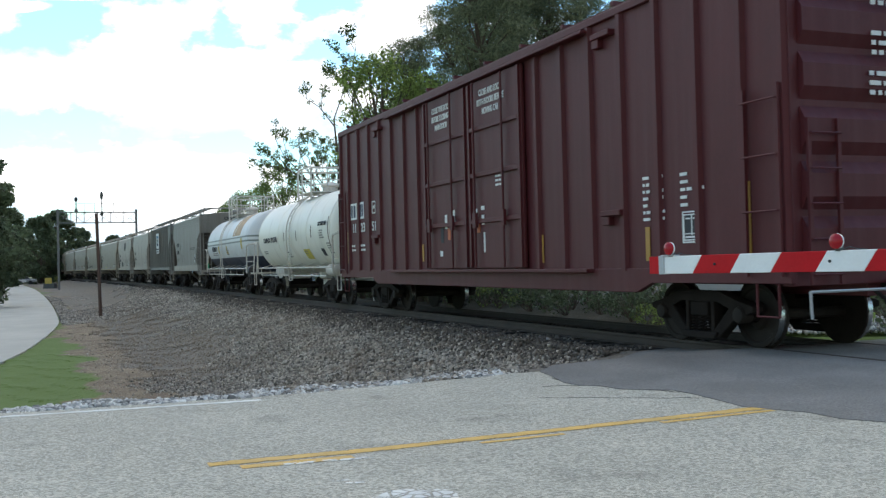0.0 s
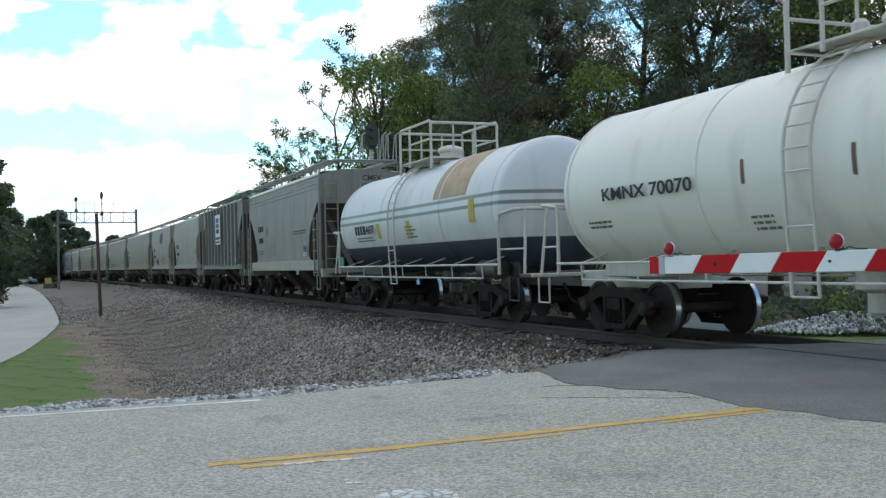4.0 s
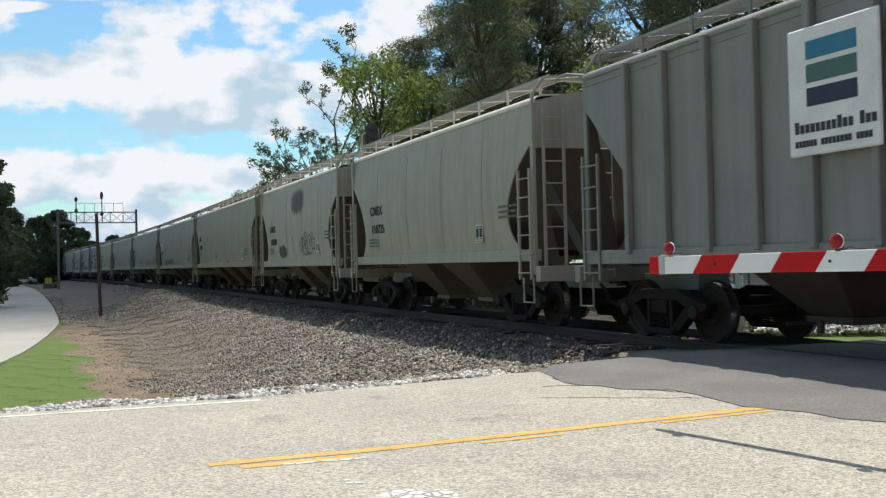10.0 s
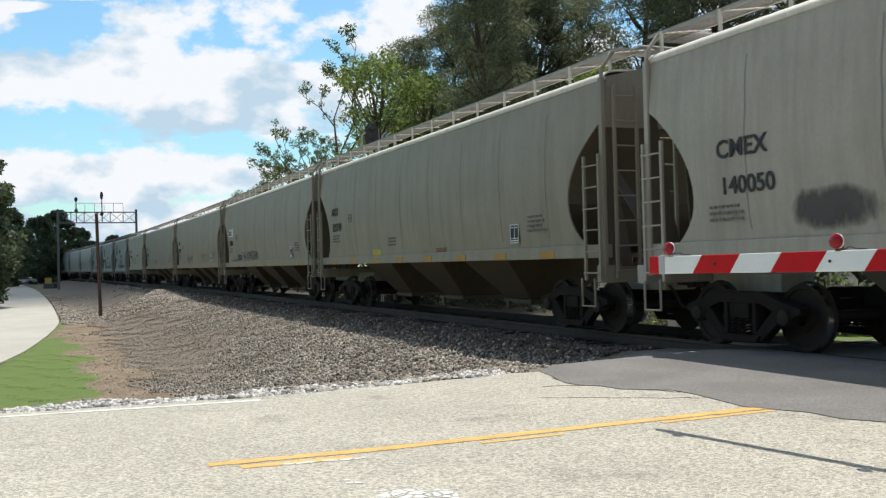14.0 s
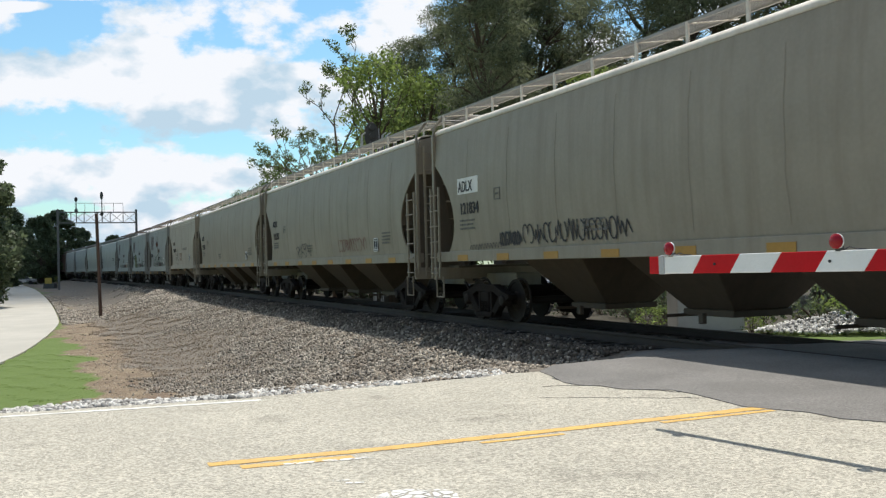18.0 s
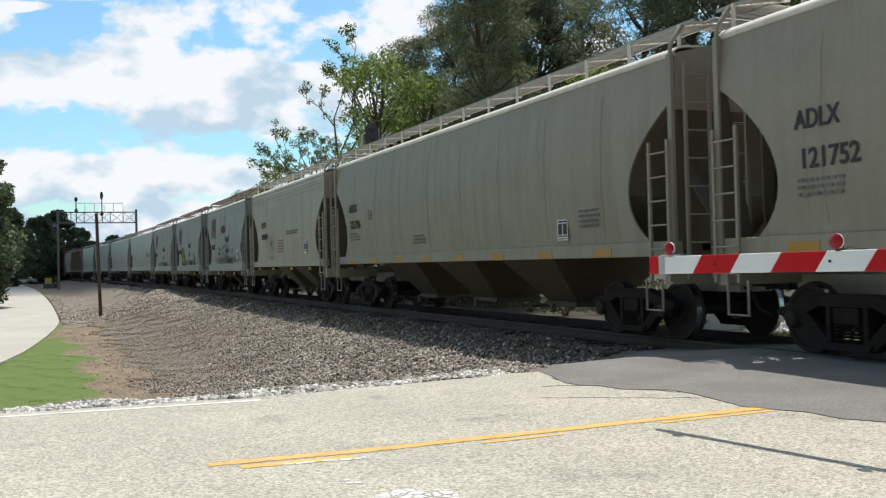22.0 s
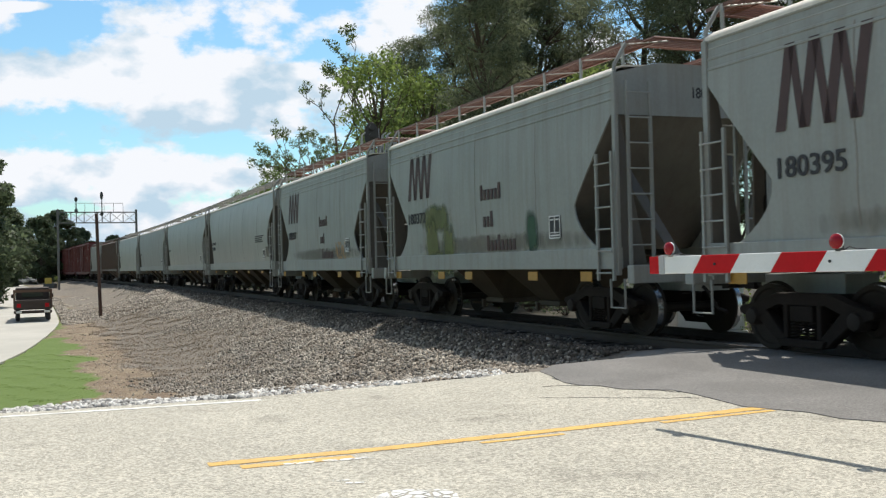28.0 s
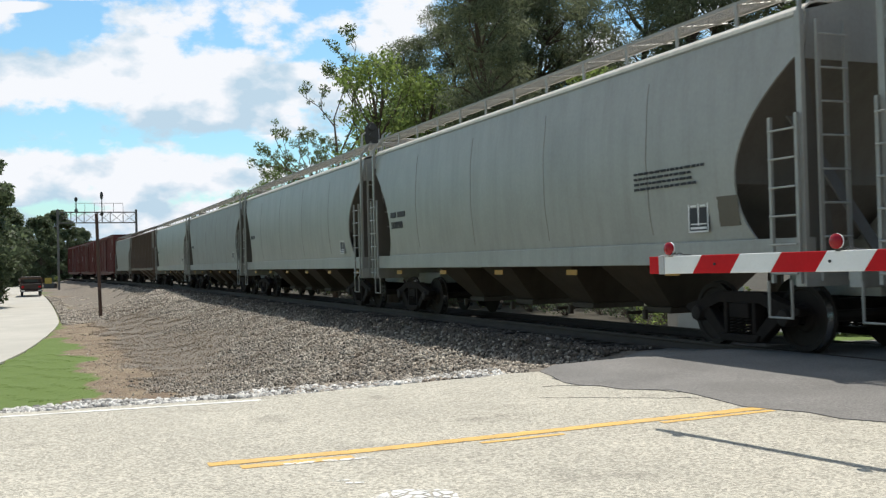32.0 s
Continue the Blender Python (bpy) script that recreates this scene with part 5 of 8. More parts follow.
for i, (front, rear, number, word_seed) in enumerate(((41.8, 24.0, "121749", 1), (24.0, 5.8, "121834", 2), (5.8, -12.4, "121752", 3), (-12.4, -30.5, "121796", 4))):
    L = front - rear
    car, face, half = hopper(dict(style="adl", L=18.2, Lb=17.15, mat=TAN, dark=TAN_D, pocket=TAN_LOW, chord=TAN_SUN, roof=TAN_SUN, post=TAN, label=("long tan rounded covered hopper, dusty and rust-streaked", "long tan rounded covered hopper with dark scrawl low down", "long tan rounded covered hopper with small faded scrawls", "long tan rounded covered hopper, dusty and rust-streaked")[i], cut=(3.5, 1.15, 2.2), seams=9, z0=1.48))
    x = -7.08
    if i == 1:
        side_panel(car, x - 0.05, 2.70, 1.05, 0.34, half, M_STWHITE, "stencil_ground")
    on_side(car, "ADLX", x, 2.75, 0.23, half, M_BLACK)
    on_side(car, number, x + 0.05, 2.28, 0.24, half, M_BLACK, 0.95)
    bars(car, word_rows(x, 2.12, 0.85, 0.05, 3, word_seed), M_STGREY, -(half(2.1) + 0.012))
    bars(car, [(x + 1.75, 2.48, 0.27, 0.02), (x + 1.75, 2.7, 0.27, 0.02), (x + 1.75, 2.48, 0.02, 0.24), (x + 2.0, 2.48, 0.02, 0.24), (x + 1.82, 2.58, 0.12, 0.04)], M_STGREY, -(half(2.95) + 0.012))
    acr_plate(car, 5.15, 1.6, -(half(1.8) + 0.014), 0.36)
    bars(car, word_rows(5.9, 2.05, 0.75, 0.05, 4, word_seed + 5), M_STGREY, -(half(2.0) + 0.012))
    bars(car, word_rows(-2.0, 1.9, 0.8, 0.05, 3, word_seed + 9), M_STGREY, -(half(1.9) + 0.012))
    reflectors(car, np.arange(-7.3, 7.0, 1.95), 1.29, -(half(1.48) + 0.055), w=0.52, h=0.13)
    if i == 1:
        doodle(car, -6.7, 1.52, 1.5, 0.12, M_BLACK, half, [[(k / 22, (k % 2) * 0.8 + 0.01 * k) for k in range(23)]], 0.012)
        squiggle(car, -5.2, 1.55, 0.9, 0.30, face, M_BLACK, 17, 0.024, 12, half)
        squiggle(car, -4.2, 1.55, 3.6, 0.42, face, M_BLACK, 7, 0.016, 18, half)
    if i in (2,):
        doodle(car, -3.6, 1.52, 2.0, 0.62, M_BLACK, half, TAG_SHARP, 0.018)
        squiggle(car, 1.75, 1.62, 2.7, 0.42, face, material("red_spray", (0.20, 0.075, 0.06), 0.85), 9, 0.012, 12, half)
    if i == 0:
        side_panel(car, -3.4, 1.35, 0.7, 0.3, half, material("spray_yellow", (0.5, 0.42, 0.06), 0.8), "graffiti_patch", jag=0.08)
        side_panel(car, 1.2, 1.35, 0.6, 0.25, half, material("spray_brown", (0.22, 0.11, 0.07), 0.8), "graffiti_patch", jag=0.1)
    place(car, front, L)

# cement hoppers: shorter, two bays
GREY = paint("grey_hopper_paint", (0.25, 0.245, 0.225), 5)
# body grey darkened for shaded ends and underside, plus brown dirt
GREY_D = paint("grey_hopper_shaded", (0.09, 0.08, 0.067), 6, streak=0.6, dirt_color=(0.08, 0.06, 0.045))
CREAM = paint("pale_hopper_paint", (0.35, 0.332, 0.29), 7, streak=0.55)
# pale colour with the sunlight on roofs and chords painted in
PALE_SUN = paint("sunlit_pale_roof", (0.64, 0.62, 0.57), 8)
PALE_BLUE = paint("pale_blue_grey_paint", (0.26, 0.283, 0.278), 9, streak=0.62, dirt_color=(0.20, 0.17, 0.135))
# blue-grey and pocket colours darkened for recess and underside shade, plus dust
PALE_BLUE_D = paint("blue_grey_shaded", (0.11, 0.105, 0.094), 10, streak=0.6, dirt_color=(0.08, 0.065, 0.05))
POCKET = paint("dusty_shaded_pocket", (0.06, 0.050, 0.040), 35, streak=0.6, spec=0.15)
LIGHT = paint("light_grey_paint", (0.30, 0.314, 0.304), 11, streak=0.35, rough=0.42)
RUST_BOARD = paint("rusty_walkway", (0.16, 0.075, 0.055), 12)

for tone in (GREY, CREAM, LIGHT, PALE_BLUE):
    SEAM[tone.name] = GREY_SEAM

car, face, half = hopper(dict(ledges=(0.28, 0.42), style="boxy", pocket=POCKET, L=13.3, Lb=11.45, mat=GREY, dark=GREY_D, roof=PALE_SUN, cut=(3.38, 1.5, 1.6), bulge=0.06, bays=2, seams=7, close=0.2, z0=1.42, deep_sill=0.12, sill=CREAM, label="dusty grey covered hopper with two pockets and cement streaks", board=0.45))
on_side(car, "CMEX", -3.85, 2.66, 0.23, half, M_BLACK, 1.2)
on_side(car, "130186", -3.85, 2.19, 0.23, half, M_BLACK, 1.0)
bars(car, [(-2.3, 2.46, 0.24, 0.015), (-2.3, 2.745, 0.24, 0.015), (-2.3, 2.46, 0.015, 0.3), (-2.075, 2.46, 0.015, 0.3)], M_STGREY, -(half(2.4) + 0.012), "stencil_box")
squiggle(car, -1.9, 1.6, 1.1, 0.6, face, M_STGREY, 18, 0.012, 4, half)
bars(car, word_rows(-3.8, 1.85, 0.9, 0.06, 2, 21), M_STGREY, -(half(2.0) + 0.012))
bars(car, word_rows(2.2, 2.45, 2.0, 0.05, 2, 22), M_STGREY, -(half(2.4) + 0.012))
acr_plate(car, 3.6, 1.6, -(half(1.8) + 0.014), 0.45)
lettering(car, "CMEX", 0, 0, 0.17, 0, M_BLACK, m=pose(6.42, -0.25, 3.95, 0, 0, 90))
lettering(car, "130186", 0, 0, 0.17, 0, M_BLACK, m=pose(6.42, -0.3, 3.7, 0, 0, 90), squeeze=0.85)
side_panel(car, 2.6, 0.96, 0.35, 0.2, lambda z: half(1.12) + 0.05, material("blue_spray", (0.25, 0.32, 0.42), 0.8), "graffiti_patch", jag=0.06)
place(car, 93.75, 13.3)

RIB_GREY = paint("ribbed_hopper_paint", (0.21, 0.22, 0.21), 13, streak=0.5)
car, face, half = hopper(dict(style="ribbed", pocket=POCKET, L=13.2, Lb=11.35, mat=RIB_GREY, dark=GREY_D, flat=True, ribs=10, cut=(3.75, 1.27, 2.45), bays=2, label="grey flat-sided covered hopper with upright ribs and a white sign", ze=4.25, mouth=0.28))
bm = bmesh.new()
box(bm, -0.73, 0.65, -W2 - 0.14, -W2 - 0.10, 2.4, 3.88)
sign = part("sign_board", bm, M_STWHITE, car, "white sign board with three striped blocks and two lines", bevel=0.02)
for k, c in enumerate(((0.06, 0.20, 0.30), (0.09, 0.17, 0.15), (0.05, 0.06, 0.09))):
    bm = bmesh.new()
    prism(bm, [(-0.42, 3.50 - k * 0.27), (0.34, 3.50 - k * 0.27), (0.34, 3.71 - k * 0.27), (-0.42, 3.71 - k * 0.27)], -W2 - 0.147, -W2 - 0.139)
    part("sign_block", bm, material("sign_block_%d" % k, c, 0.7, spec=0.1), sign)
bars(sign, [(-0.62 + 0.082 * k, 2.66, 0.062, 0.14 if k in (0, 8, 12) else 0.10) for k in range(15) if k != 11] + [(-0.62 + 0.058 * k, 2.50, 0.044, 0.075) for k in range(20) if k not in (6, 15)], M_BLACK, -W2 - 0.144, m=Matrix())
acr_plate(car, 2.62, 1.66, -W2 + 0.02, 0.42)
bars(car, word_rows(3.6, 1.66, 0.3, 0.05, 2, 33), M_STWHITE, -W2 + 0.02)
place(car, 80.65, 13.2)

for front, rear, number, seed in ((67.2, 54.7, "110725", 41), (54.7, 41.8, "140050", 42)):
    car, face, half = hopper(dict(style="cement", L=12.7, Lb=11.1, mat=CREAM, dark=TAN_D, chord=PALE_SUN, roof=PALE_SUN, cut=(3.45, 1.1, 2.1), bays=2, seams=5, bulge=0.15, z0=1.45, mouth=0.3, label="pale grey rounded two-bay hopper with %s" % ("brown dust streaks" if number == "110725" else "a looping scrawl and grey smudges")))
    on_side(car, "CMEX", -3.9, 2.56, 0.24, half, M_BLACK, 1.1)
    on_side(car, number, -3.85, 2.08, 0.23, half, M_BLACK, 1.1)
    bars(car, word_rows(-4.1, 1.9, 0.8, 0.05, 3, seed), M_STGREY, -(half(2.0) + 0.012))
    bars(car, word_rows(4.1, 2.3, 1.0, 0.06, 3, seed + 3), M_STGREY, -(half(2.3) + 0.012))
    acr_plate(car, 2.92, 1.66, -(half(1.8) + 0.014), 0.36)
    if number == "140050":
        doodle(car, 0.75, 1.60, 2.05, 0.80, M_BLACK, half, TAG_ROUND, 0.02)
        stain(car, "soot_smudge", "dark grey smudge of overpaint", (0.17, 0.16, 0.15), 0.45, 3.50, 0.95, 0.48, half, 0.75)
        stain(car, "soot_smudge", "dark grey overpainted block", (0.11, 0.105, 0.10), -1.88, 1.80, 0.72, 0.27, half, 0.85)
        for dx in (-0.35, 5.5):
            side_panel(car, dx - 0.0, 1.75, 0.13, 0.55 if dx < 0 else 1.2, half, TAN, "primer_strip", jag=0.02)
    place(car, front, front - rear)

car, face, half = hopper(dict(ledges=(0.28, 0.42), style="short_tan", L=13.1, Lb=11.6, mat=WARM, dark=TAN_D, chord=TAN_SUN, roof=TAN_SUN, cut=(3.5, 1.2, 2.1), bays=2, seams=4, bulge=0.08, z0=1.45, label="short tan covered hopper with a small dark scrawl"))
on_side(car, "CEFX", -3.86, 2.8, 0.22, half, M_BLACK, 1.3)
on_side(car, "304049", -3.83, 2.34, 0.22, half, M_BLACK, 1.25)
doodle(car, -2.75, 1.55, 1.2, 0.95, M_BLACK, half, TAG_WING, 0.014)
bars(car, word_rows(-0.95, 2.2, 1.0, 0.06, 5, 53), material("faded_red_stencil", (0.27, 0.16, 0.12), 0.8), -(half(2.0) + 0.012))
bars(car, word_rows(0.5, 2.5, 1.8, 0.05, 2, 52), M_STGREY, -(half(2.5) + 0.012))
acr_plate(car, 3.1, 1.7, -(half(1.9) + 0.014), 0.42)
reflectors(car, (-4.6, -2.0, 1.0, 3.6), 1.13, -(half(1.15) + 0.06))
place(car, -30.5, 13.1)

# three railway-owned hoppers with a large slanted two-letter mark drawn as plain strokes
MARK = material("dark_maroon_mark", (0.065, 0.036, 0.035), 0.7, vary=0.2)
GREEN_SP = material("green_spray", (0.16, 0.18, 0.075), 0.9, vary=0.4, dirt=0.6, dirt_color=(0.24, 0.25, 0.2))
for front, rear, number, k in ((-43.6, -55.9, "180395", 0), (-55.9, -68.5, "180372", 1), (-68.5, -81.8, "180397", 2)):
    car, face, half = hopper(dict(ledges=(0.28, 0.42), style="nw", pocket=POCKET, L=12.7, Lb=10.65, mat=PALE_BLUE, dark=PALE_BLUE_D, chord=LIGHT, roof=PALE_SUN, boardmat=RUST_BOARD, post=PALE_BLUE, cut=(3.65, 1.3, 2.2), bays=2, seams=4, bulge=0.07, deep_sill=0.12, close=0.55, z0=1.42, board=0.5,
                                  label=("blue-grey hopper with large dark mark, rust patch and white-filled scrawl", "blue-grey hopper with large dark mark and green sprayed patches", "blue-grey hopper with large dark mark and faint rust streaks")[k]))
    x0, zb = -3.92, 2.76

    def stroke(xa, za, xb, zb_, w):
        sl = 0.10
        a = [(xa + sl * za, za), (xa + w + sl * za, za), (xb + w + sl * zb_, zb_), (xb + sl * zb_, zb_)]
        vs = [bm.verts.new((x0 + x, -(half(zb + z) + 0.012), zb + z)) for x, z in a]
        bm.faces.new(vs)
    # a zigzag of rising heavy bars and falling lighter ones
    for i in range(4):
        bm = bmesh.new()
        stroke(0.40 * i, 0.0, 0.40 * i + 0.06, 1.05, 0.17)
        part("mark_bar", bm, MARK, car, "slanted dark maroon painted bar")
        if i < 3:
            bm = bmesh.new()
            stroke(0.40 * i + 0.10, 1.05, 0.40 * i + 0.40, 0.0, 0.13)
            part("mark_bar", bm, MARK, car, "slanted dark maroon painted bar")
    on_side(car, number, -3.98, 2.2, 0.25, half, M_BLACK, 1.15)
    # three unlettered words of the owner's name
    for x, z, w, tall in ((0.28, 2.50, 1.12, (0, 5, 6)), (0.38, 1.96, 0.62, (2,)), (0.50, 1.48, 1.42, (0, 3))):
        n = int(w / 0.165)
        bars(car, [(x + j * 0.165, z, 0.105, 0.31 if j in tall else 0.21) for j in range(n)], MARK, -(half(z + 0.1) + 0.012), "painted_word")
    acr_plate(car, 3.15, 1.64, -(half(1.9) + 0.014), 0.40)
    reflectors(car, (-4.9, -2.1, -0.6, 2.3, 4.2), 0.90, -(half(1.12) + 0.058), w=0.36, h=0.16)
    if k == 0:
        doodle(car, -2.1, 1.30, 4.3, 1.15, material("dark_green_line", (0.015, 0.07, 0.048), 0.8), half, TAG_BIG, 0.032, "large dark green outlined scrawl")
        for x in (-0.98, 0.27):
            side_panel(car, x, 3.05, 0.035, 0.95, half, material("seam_grime", (0.09, 0.085, 0.08), 0.9), "grime_streak", jag=0.012)
        stain(car, "rust_patch", "rust-brown scar on the upper side", (0.16, 0.06, 0.035), -0.35, 3.12, 0.72, 0.24, half, 0.95)
    if k == 1:
        for j, (cx, cz, rx, rz) in enumerate(((-2.15, 2.25, 0.95, 0.36), (-2.45, 1.62, 0.45, 0.75), (-1.5, 1.60, 0.40, 0.60), (-2.0, 1.25, 0.85, 0.30))):
            stain(car, "graffiti_patch", "faded olive green sprayed patch", (0.17, 0.185, 0.085), cx, cz, rx, rz, half, 0.8, 0.008 + 0.002 * j)
        stain(car, "graffiti_patch", "dark green sprayed oval", (0.07, 0.13, 0.09), 2.45, 1.80, 0.28, 0.42, half, 0.85)
    if k == 2:
        squiggle(car, 2.1, 1.4, 1.0, 0.6, face, material("orange_spray", (0.45, 0.28, 0.14), 0.8), 66, 0.02, 5, half)
    lettering(car, number, 0, 0, 0.17, 0, M_BLACK, m=pose(5.80, -0.4, 3.75, 0, 0, 90), squeeze=0.8)
    stain(car, "rust_streak", "brown rust and dust along the lower side", (0.19, 0.15, 0.11), 0.6, 1.62, 4.2, 0.2, half, 0.4, 0.007)
    place(car, front - (0.45 if k == 1 else 0.0), front - rear)

for front, rear, k in ((-81.1, -98.3, 0), (-98.2, -116.5, 1), (-116.5, -134.3, 2), (-134.3, -151.2, 3)):
    car, face, half = hopper(dict(style="acf", pocket=POCKET, L=(17.2, 18.2, 17.8, 16.9)[k], mat=(LIGHT, LIGHT, PALE_BLUE, LIGHT)[k], dark=PALE_BLUE_D, chord=LIGHT, roof=PALE_SUN, cut=(3.72, 1.25, 2.2), close=0.25, z0=1.45, bays=4, seams=5, bulge=0.20, deep_sill=0.10, mouth=0.3,
                                  label="light grey smooth rounded covered hopper with four round outlets" if k == 0 else "light grey rounded covered hopper with a dusty lower side"))
    hb = (17.2, 18.2, 17.8, 16.9)[k] / 2 - 0.55
    bars(car, word_rows(-hb + 1.45, 2.42, 1.1, 0.17, 1, 71 + k), M_BLACK, -(half(2.5) + 0.012))
    if k == 0:
        on_side(car, "50898", -hb + 1.45, 2.15, 0.17, half, M_BLACK, 1.4)
        bars(car, word_rows(hb - 3.55, 2.5, 1.75, 0.045, 4, 75), M_BLACK, -(half(2.6) + 0.012))
        side_panel(car, hb - 1.65, 1.66, 0.42, 0.4, half, TAN_D, "worn_sticker", jag=0.02)
        bars(car, word_rows(-3.0, 1.22, 1.6, 0.05, 2, 76), M_STGREY, -(half(1.22) + 0.012))
    acr_plate(car, hb - 2.3, 1.6, -(half(1.8) + 0.014), 0.44)
    reflectors(car, np.arange(-hb + 1.5, hb - 1, 2.9), 1.0, -(half(1.12) + 0.056))
    place(car, front, front - rear)

BROWN = paint("brown_hopper_paint", (0.13, 0.095, 0.075), 17, streak=0.6)
car, face, half = hopper(dict(style="brown", L=17.2, mat=BROWN, dark=BROWN, flat=True, ribs=14, cut=(3.0, 1.4, 1.7), bays=3, label="dark brown ribbed covered hopper"))
place(car, -151.2, 17.4)
car, face, half = hopper(dict(style="cement2", pocket=POCKET, L=13.6, mat=GREY, dark=GREY_D, cut=(3.4, 1.1, 1.9), bays=2, seams=5, label="pale grey covered hopper ahead of red boxcars"))
place(car, -168.6, 13.8)


# -- box cars --
def boxcar(mat, label, L=19.8, ze=5.12, ribs=True):
    Lb = L - 1.0
    hb = Lb / 2
    z0 = 1.05
    car = thing("box_car", label, "freight car", "cars of the train")
    y = W2

    def shell(bm):
        box(bm, -hb, hb, -y, y, z0, ze)
    part("body", shell, mat, car, key=("bx", "shell", L, ze))

    def roof(bm):
        rows = []
        for k in range(9):
            a = -1 + 2 * k / 8
            rows.append([(-hb - 0.04, a * (y + 0.04), ze + 0.05 + 0.12 * (1 - abs(a))), (hb + 0.04, a * (y + 0.04), ze + 0.05 + 0.12 * (1 - abs(a)))])
        grid_sheet(bm, rows, (0, 0, -0.05))
        for k in range(12):
            x = -hb + 0.7 + (Lb - 1.4) * k / 11
            box(bm, x - 0.04, x + 0.04, -y, y, ze + 0.09, ze + 0.16)
    part("roof", roof, mat, car, key=("bx", "roof", L, ze))
    for sgn in (-1, 1):
        def chord(bm):
            a, b = sgn * (y - 0.02), sgn * (y + 0.07)
            box(bm, -hb, hb, min(a, b), max(a, b), ze - 0.10, ze + 0.02)
        part("top_chord", chord, mat, car, key=("bx", "chord", sgn, L, ze), bevel=0.01)

        def sill(bm):
            a, b = sgn * (y - 0.04), sgn * (y + 0.05)
            prism(bm, [(-hb, z0 + 0.06), (-hb, z0 - 0.14), (-hb + 2.9, z0 - 0.14), (-hb + 3.3, z0 - 0.30), (hb - 3.3, z0 - 0.30), (hb - 2.9, z0 - 0.14), (hb, z0 - 0.14), (hb, z0 + 0.06)], min(a, b), max(a, b))
        part("side_sill", sill, mat, car, key=("bx", "sill", sgn, L), bevel=0.01)
    # upright side posts, with the doorway left clear
    d0, d1 = -2.36, 2.6

    def rib(bm):
        pts = [(-0.085, 0.01), (-0.05, -0.065), (0.05, -0.065), (0.085, 0.01)]
        A = [bm.verts.new((p, r, z0 + 0.02)) for p, r in pts]
        B = [bm.verts.new((p, r, ze - 0.1)) for p, r in pts]
        for k in range(4):
            bm.faces.new((A[k], A[(k + 1) % 4], B[(k + 1) % 4], B[k]))
        bm.faces.new(A)
        bm.faces.new(B[::-1])
    half_row = [hb - 0.1] + [8.55 - 9.4 + hb - 0.925 * k for k in range(7)]
    xs = half_row + [-x for x in half_row]
    for x in xs:
        if x < d0 - 0.2 or x > d1 + 0.2:
            for sgn in (-1, 1):
                part("side_post", rib, mat, car, m=pose(x, sgn * y, 0, 0, 0, 0 if sgn < 0 else 180), key=("bx", "rib", ze))
    # two doors a side, hung proud of the body
    for sgn in (-1, 1):
        for da, db in ((d0, 0.10), (0.14, d1)):
            def leaf(bm):
                a, b = sgn * (y + 0.03), sgn * (y + 0.10)
                box(bm, da + 0.05, db - 0.05, min(a, b), max(a, b), z0 + 0.08, ze - 0.22)
            d = part("door", leaf, mat, car, "braced sliding door", key=("bx", "door", sgn, da, ze), bevel=0.012)
            b, c = sgn * (y + 0.10), sgn * (y + 0.15)
            lo, hi = min(b, c), max(b, c)
            for u0 in (0.10, db - da - 0.10):
                def stile_bar(bm):
                    box(bm, da + u0 - 0.04, da + u0 + 0.04, lo, hi, z0 + 0.1, ze - 0.24)
                part("door_stile", stile_bar, mat, d, key=("bx", "stile", sgn, da, u0, ze))
            for k in range(1, 4):
                def brace_bar(bm):
                    z = z0 + 0.1 + (ze - z0 - 0.35) * k / 4
                    box(bm, da + 0.145, db - 0.145, lo, hi, z - 0.045, z + 0.045)
                part("door_brace", brace_bar, mat, d, key=("bx", "brace", sgn, da, k, ze), bevel=0.01)
            for u0 in (0.17, 0.70):
                def rod(bm):
                    e, x = sgn * (y + 0.18), da + (db - da) * u0
                    tube(bm, [(x, e, z0 + 0.1), (x, e, ze - 0.25)], 0.024, 6)
                    box(bm, x - 0.07, x + 0.07, e - 0.03, e + 0.03, z0 + 0.9, z0 + 1.2)
                part("lock_rod", rod, mat, d, key=("bx", "rod", sgn, da, u0, ze))

        def rail(bm):
            a, b = sgn * (y + 0.02), sgn * (y + 0.19)
            box(bm, -hb * 0.52, hb * 0.52, min(a, b), max(a, b), z0 + 0.0, z0 + 0.06)
            box(bm, -hb * 0.52, hb * 0.52, min(a, b), max(a, b), ze - 0.2, ze - 0.15)
        part("door_track", rail, mat, car, key=("bx", "track", sgn, L, ze), bevel=0.008)
    # ends with pressed ribs
    for sgn in (-1, 1):
        n = 6
        for k in range(n):
            def corrug(bm):
                xa, xb = sgn * (hb - 0.01), sgn * (hb + 0.09)
                pts = [(xa, -0.31), (xb, -0.14), (xb, 0.14), (xa, 0.31)]
                A = [bm.verts.new((a, -y + 0.14, c)) for a, c in pts]
                B = [bm.verts.new((a, y - 0.14, c)) for a, c in pts]
                for i in range(4):
                    bm.faces.new((A[i], A[(i + 1) % 4], B[(i + 1) % 4], B[i]))
                bm.faces.new(A)
                bm.faces.new(B[::-1])
            part("end_rib", corrug, mat, car, m=Matrix.Translation((0, 0, z0 + 0.38 + (ze - z0 - 0.74) * k / (n - 1))), key=("bx", "corrug", sgn, L))
        ladder(car, 1.0, 3.35, 4, 0.62, mat, pose(sgn * (hb - 0.42), -y - 0.09, 0))
        ladder(car, 1.0, 3.35, 4, 0.62, mat, pose(sgn * (hb - 0.42), y + 0.09, 0, 0, 0, 180))
        ladder(car, 0.9, 2.9, 5, 0.46, mat, pose(sgn * (hb + 0.1), -y + 0.4, 0, 0, 0, 90 * sgn))
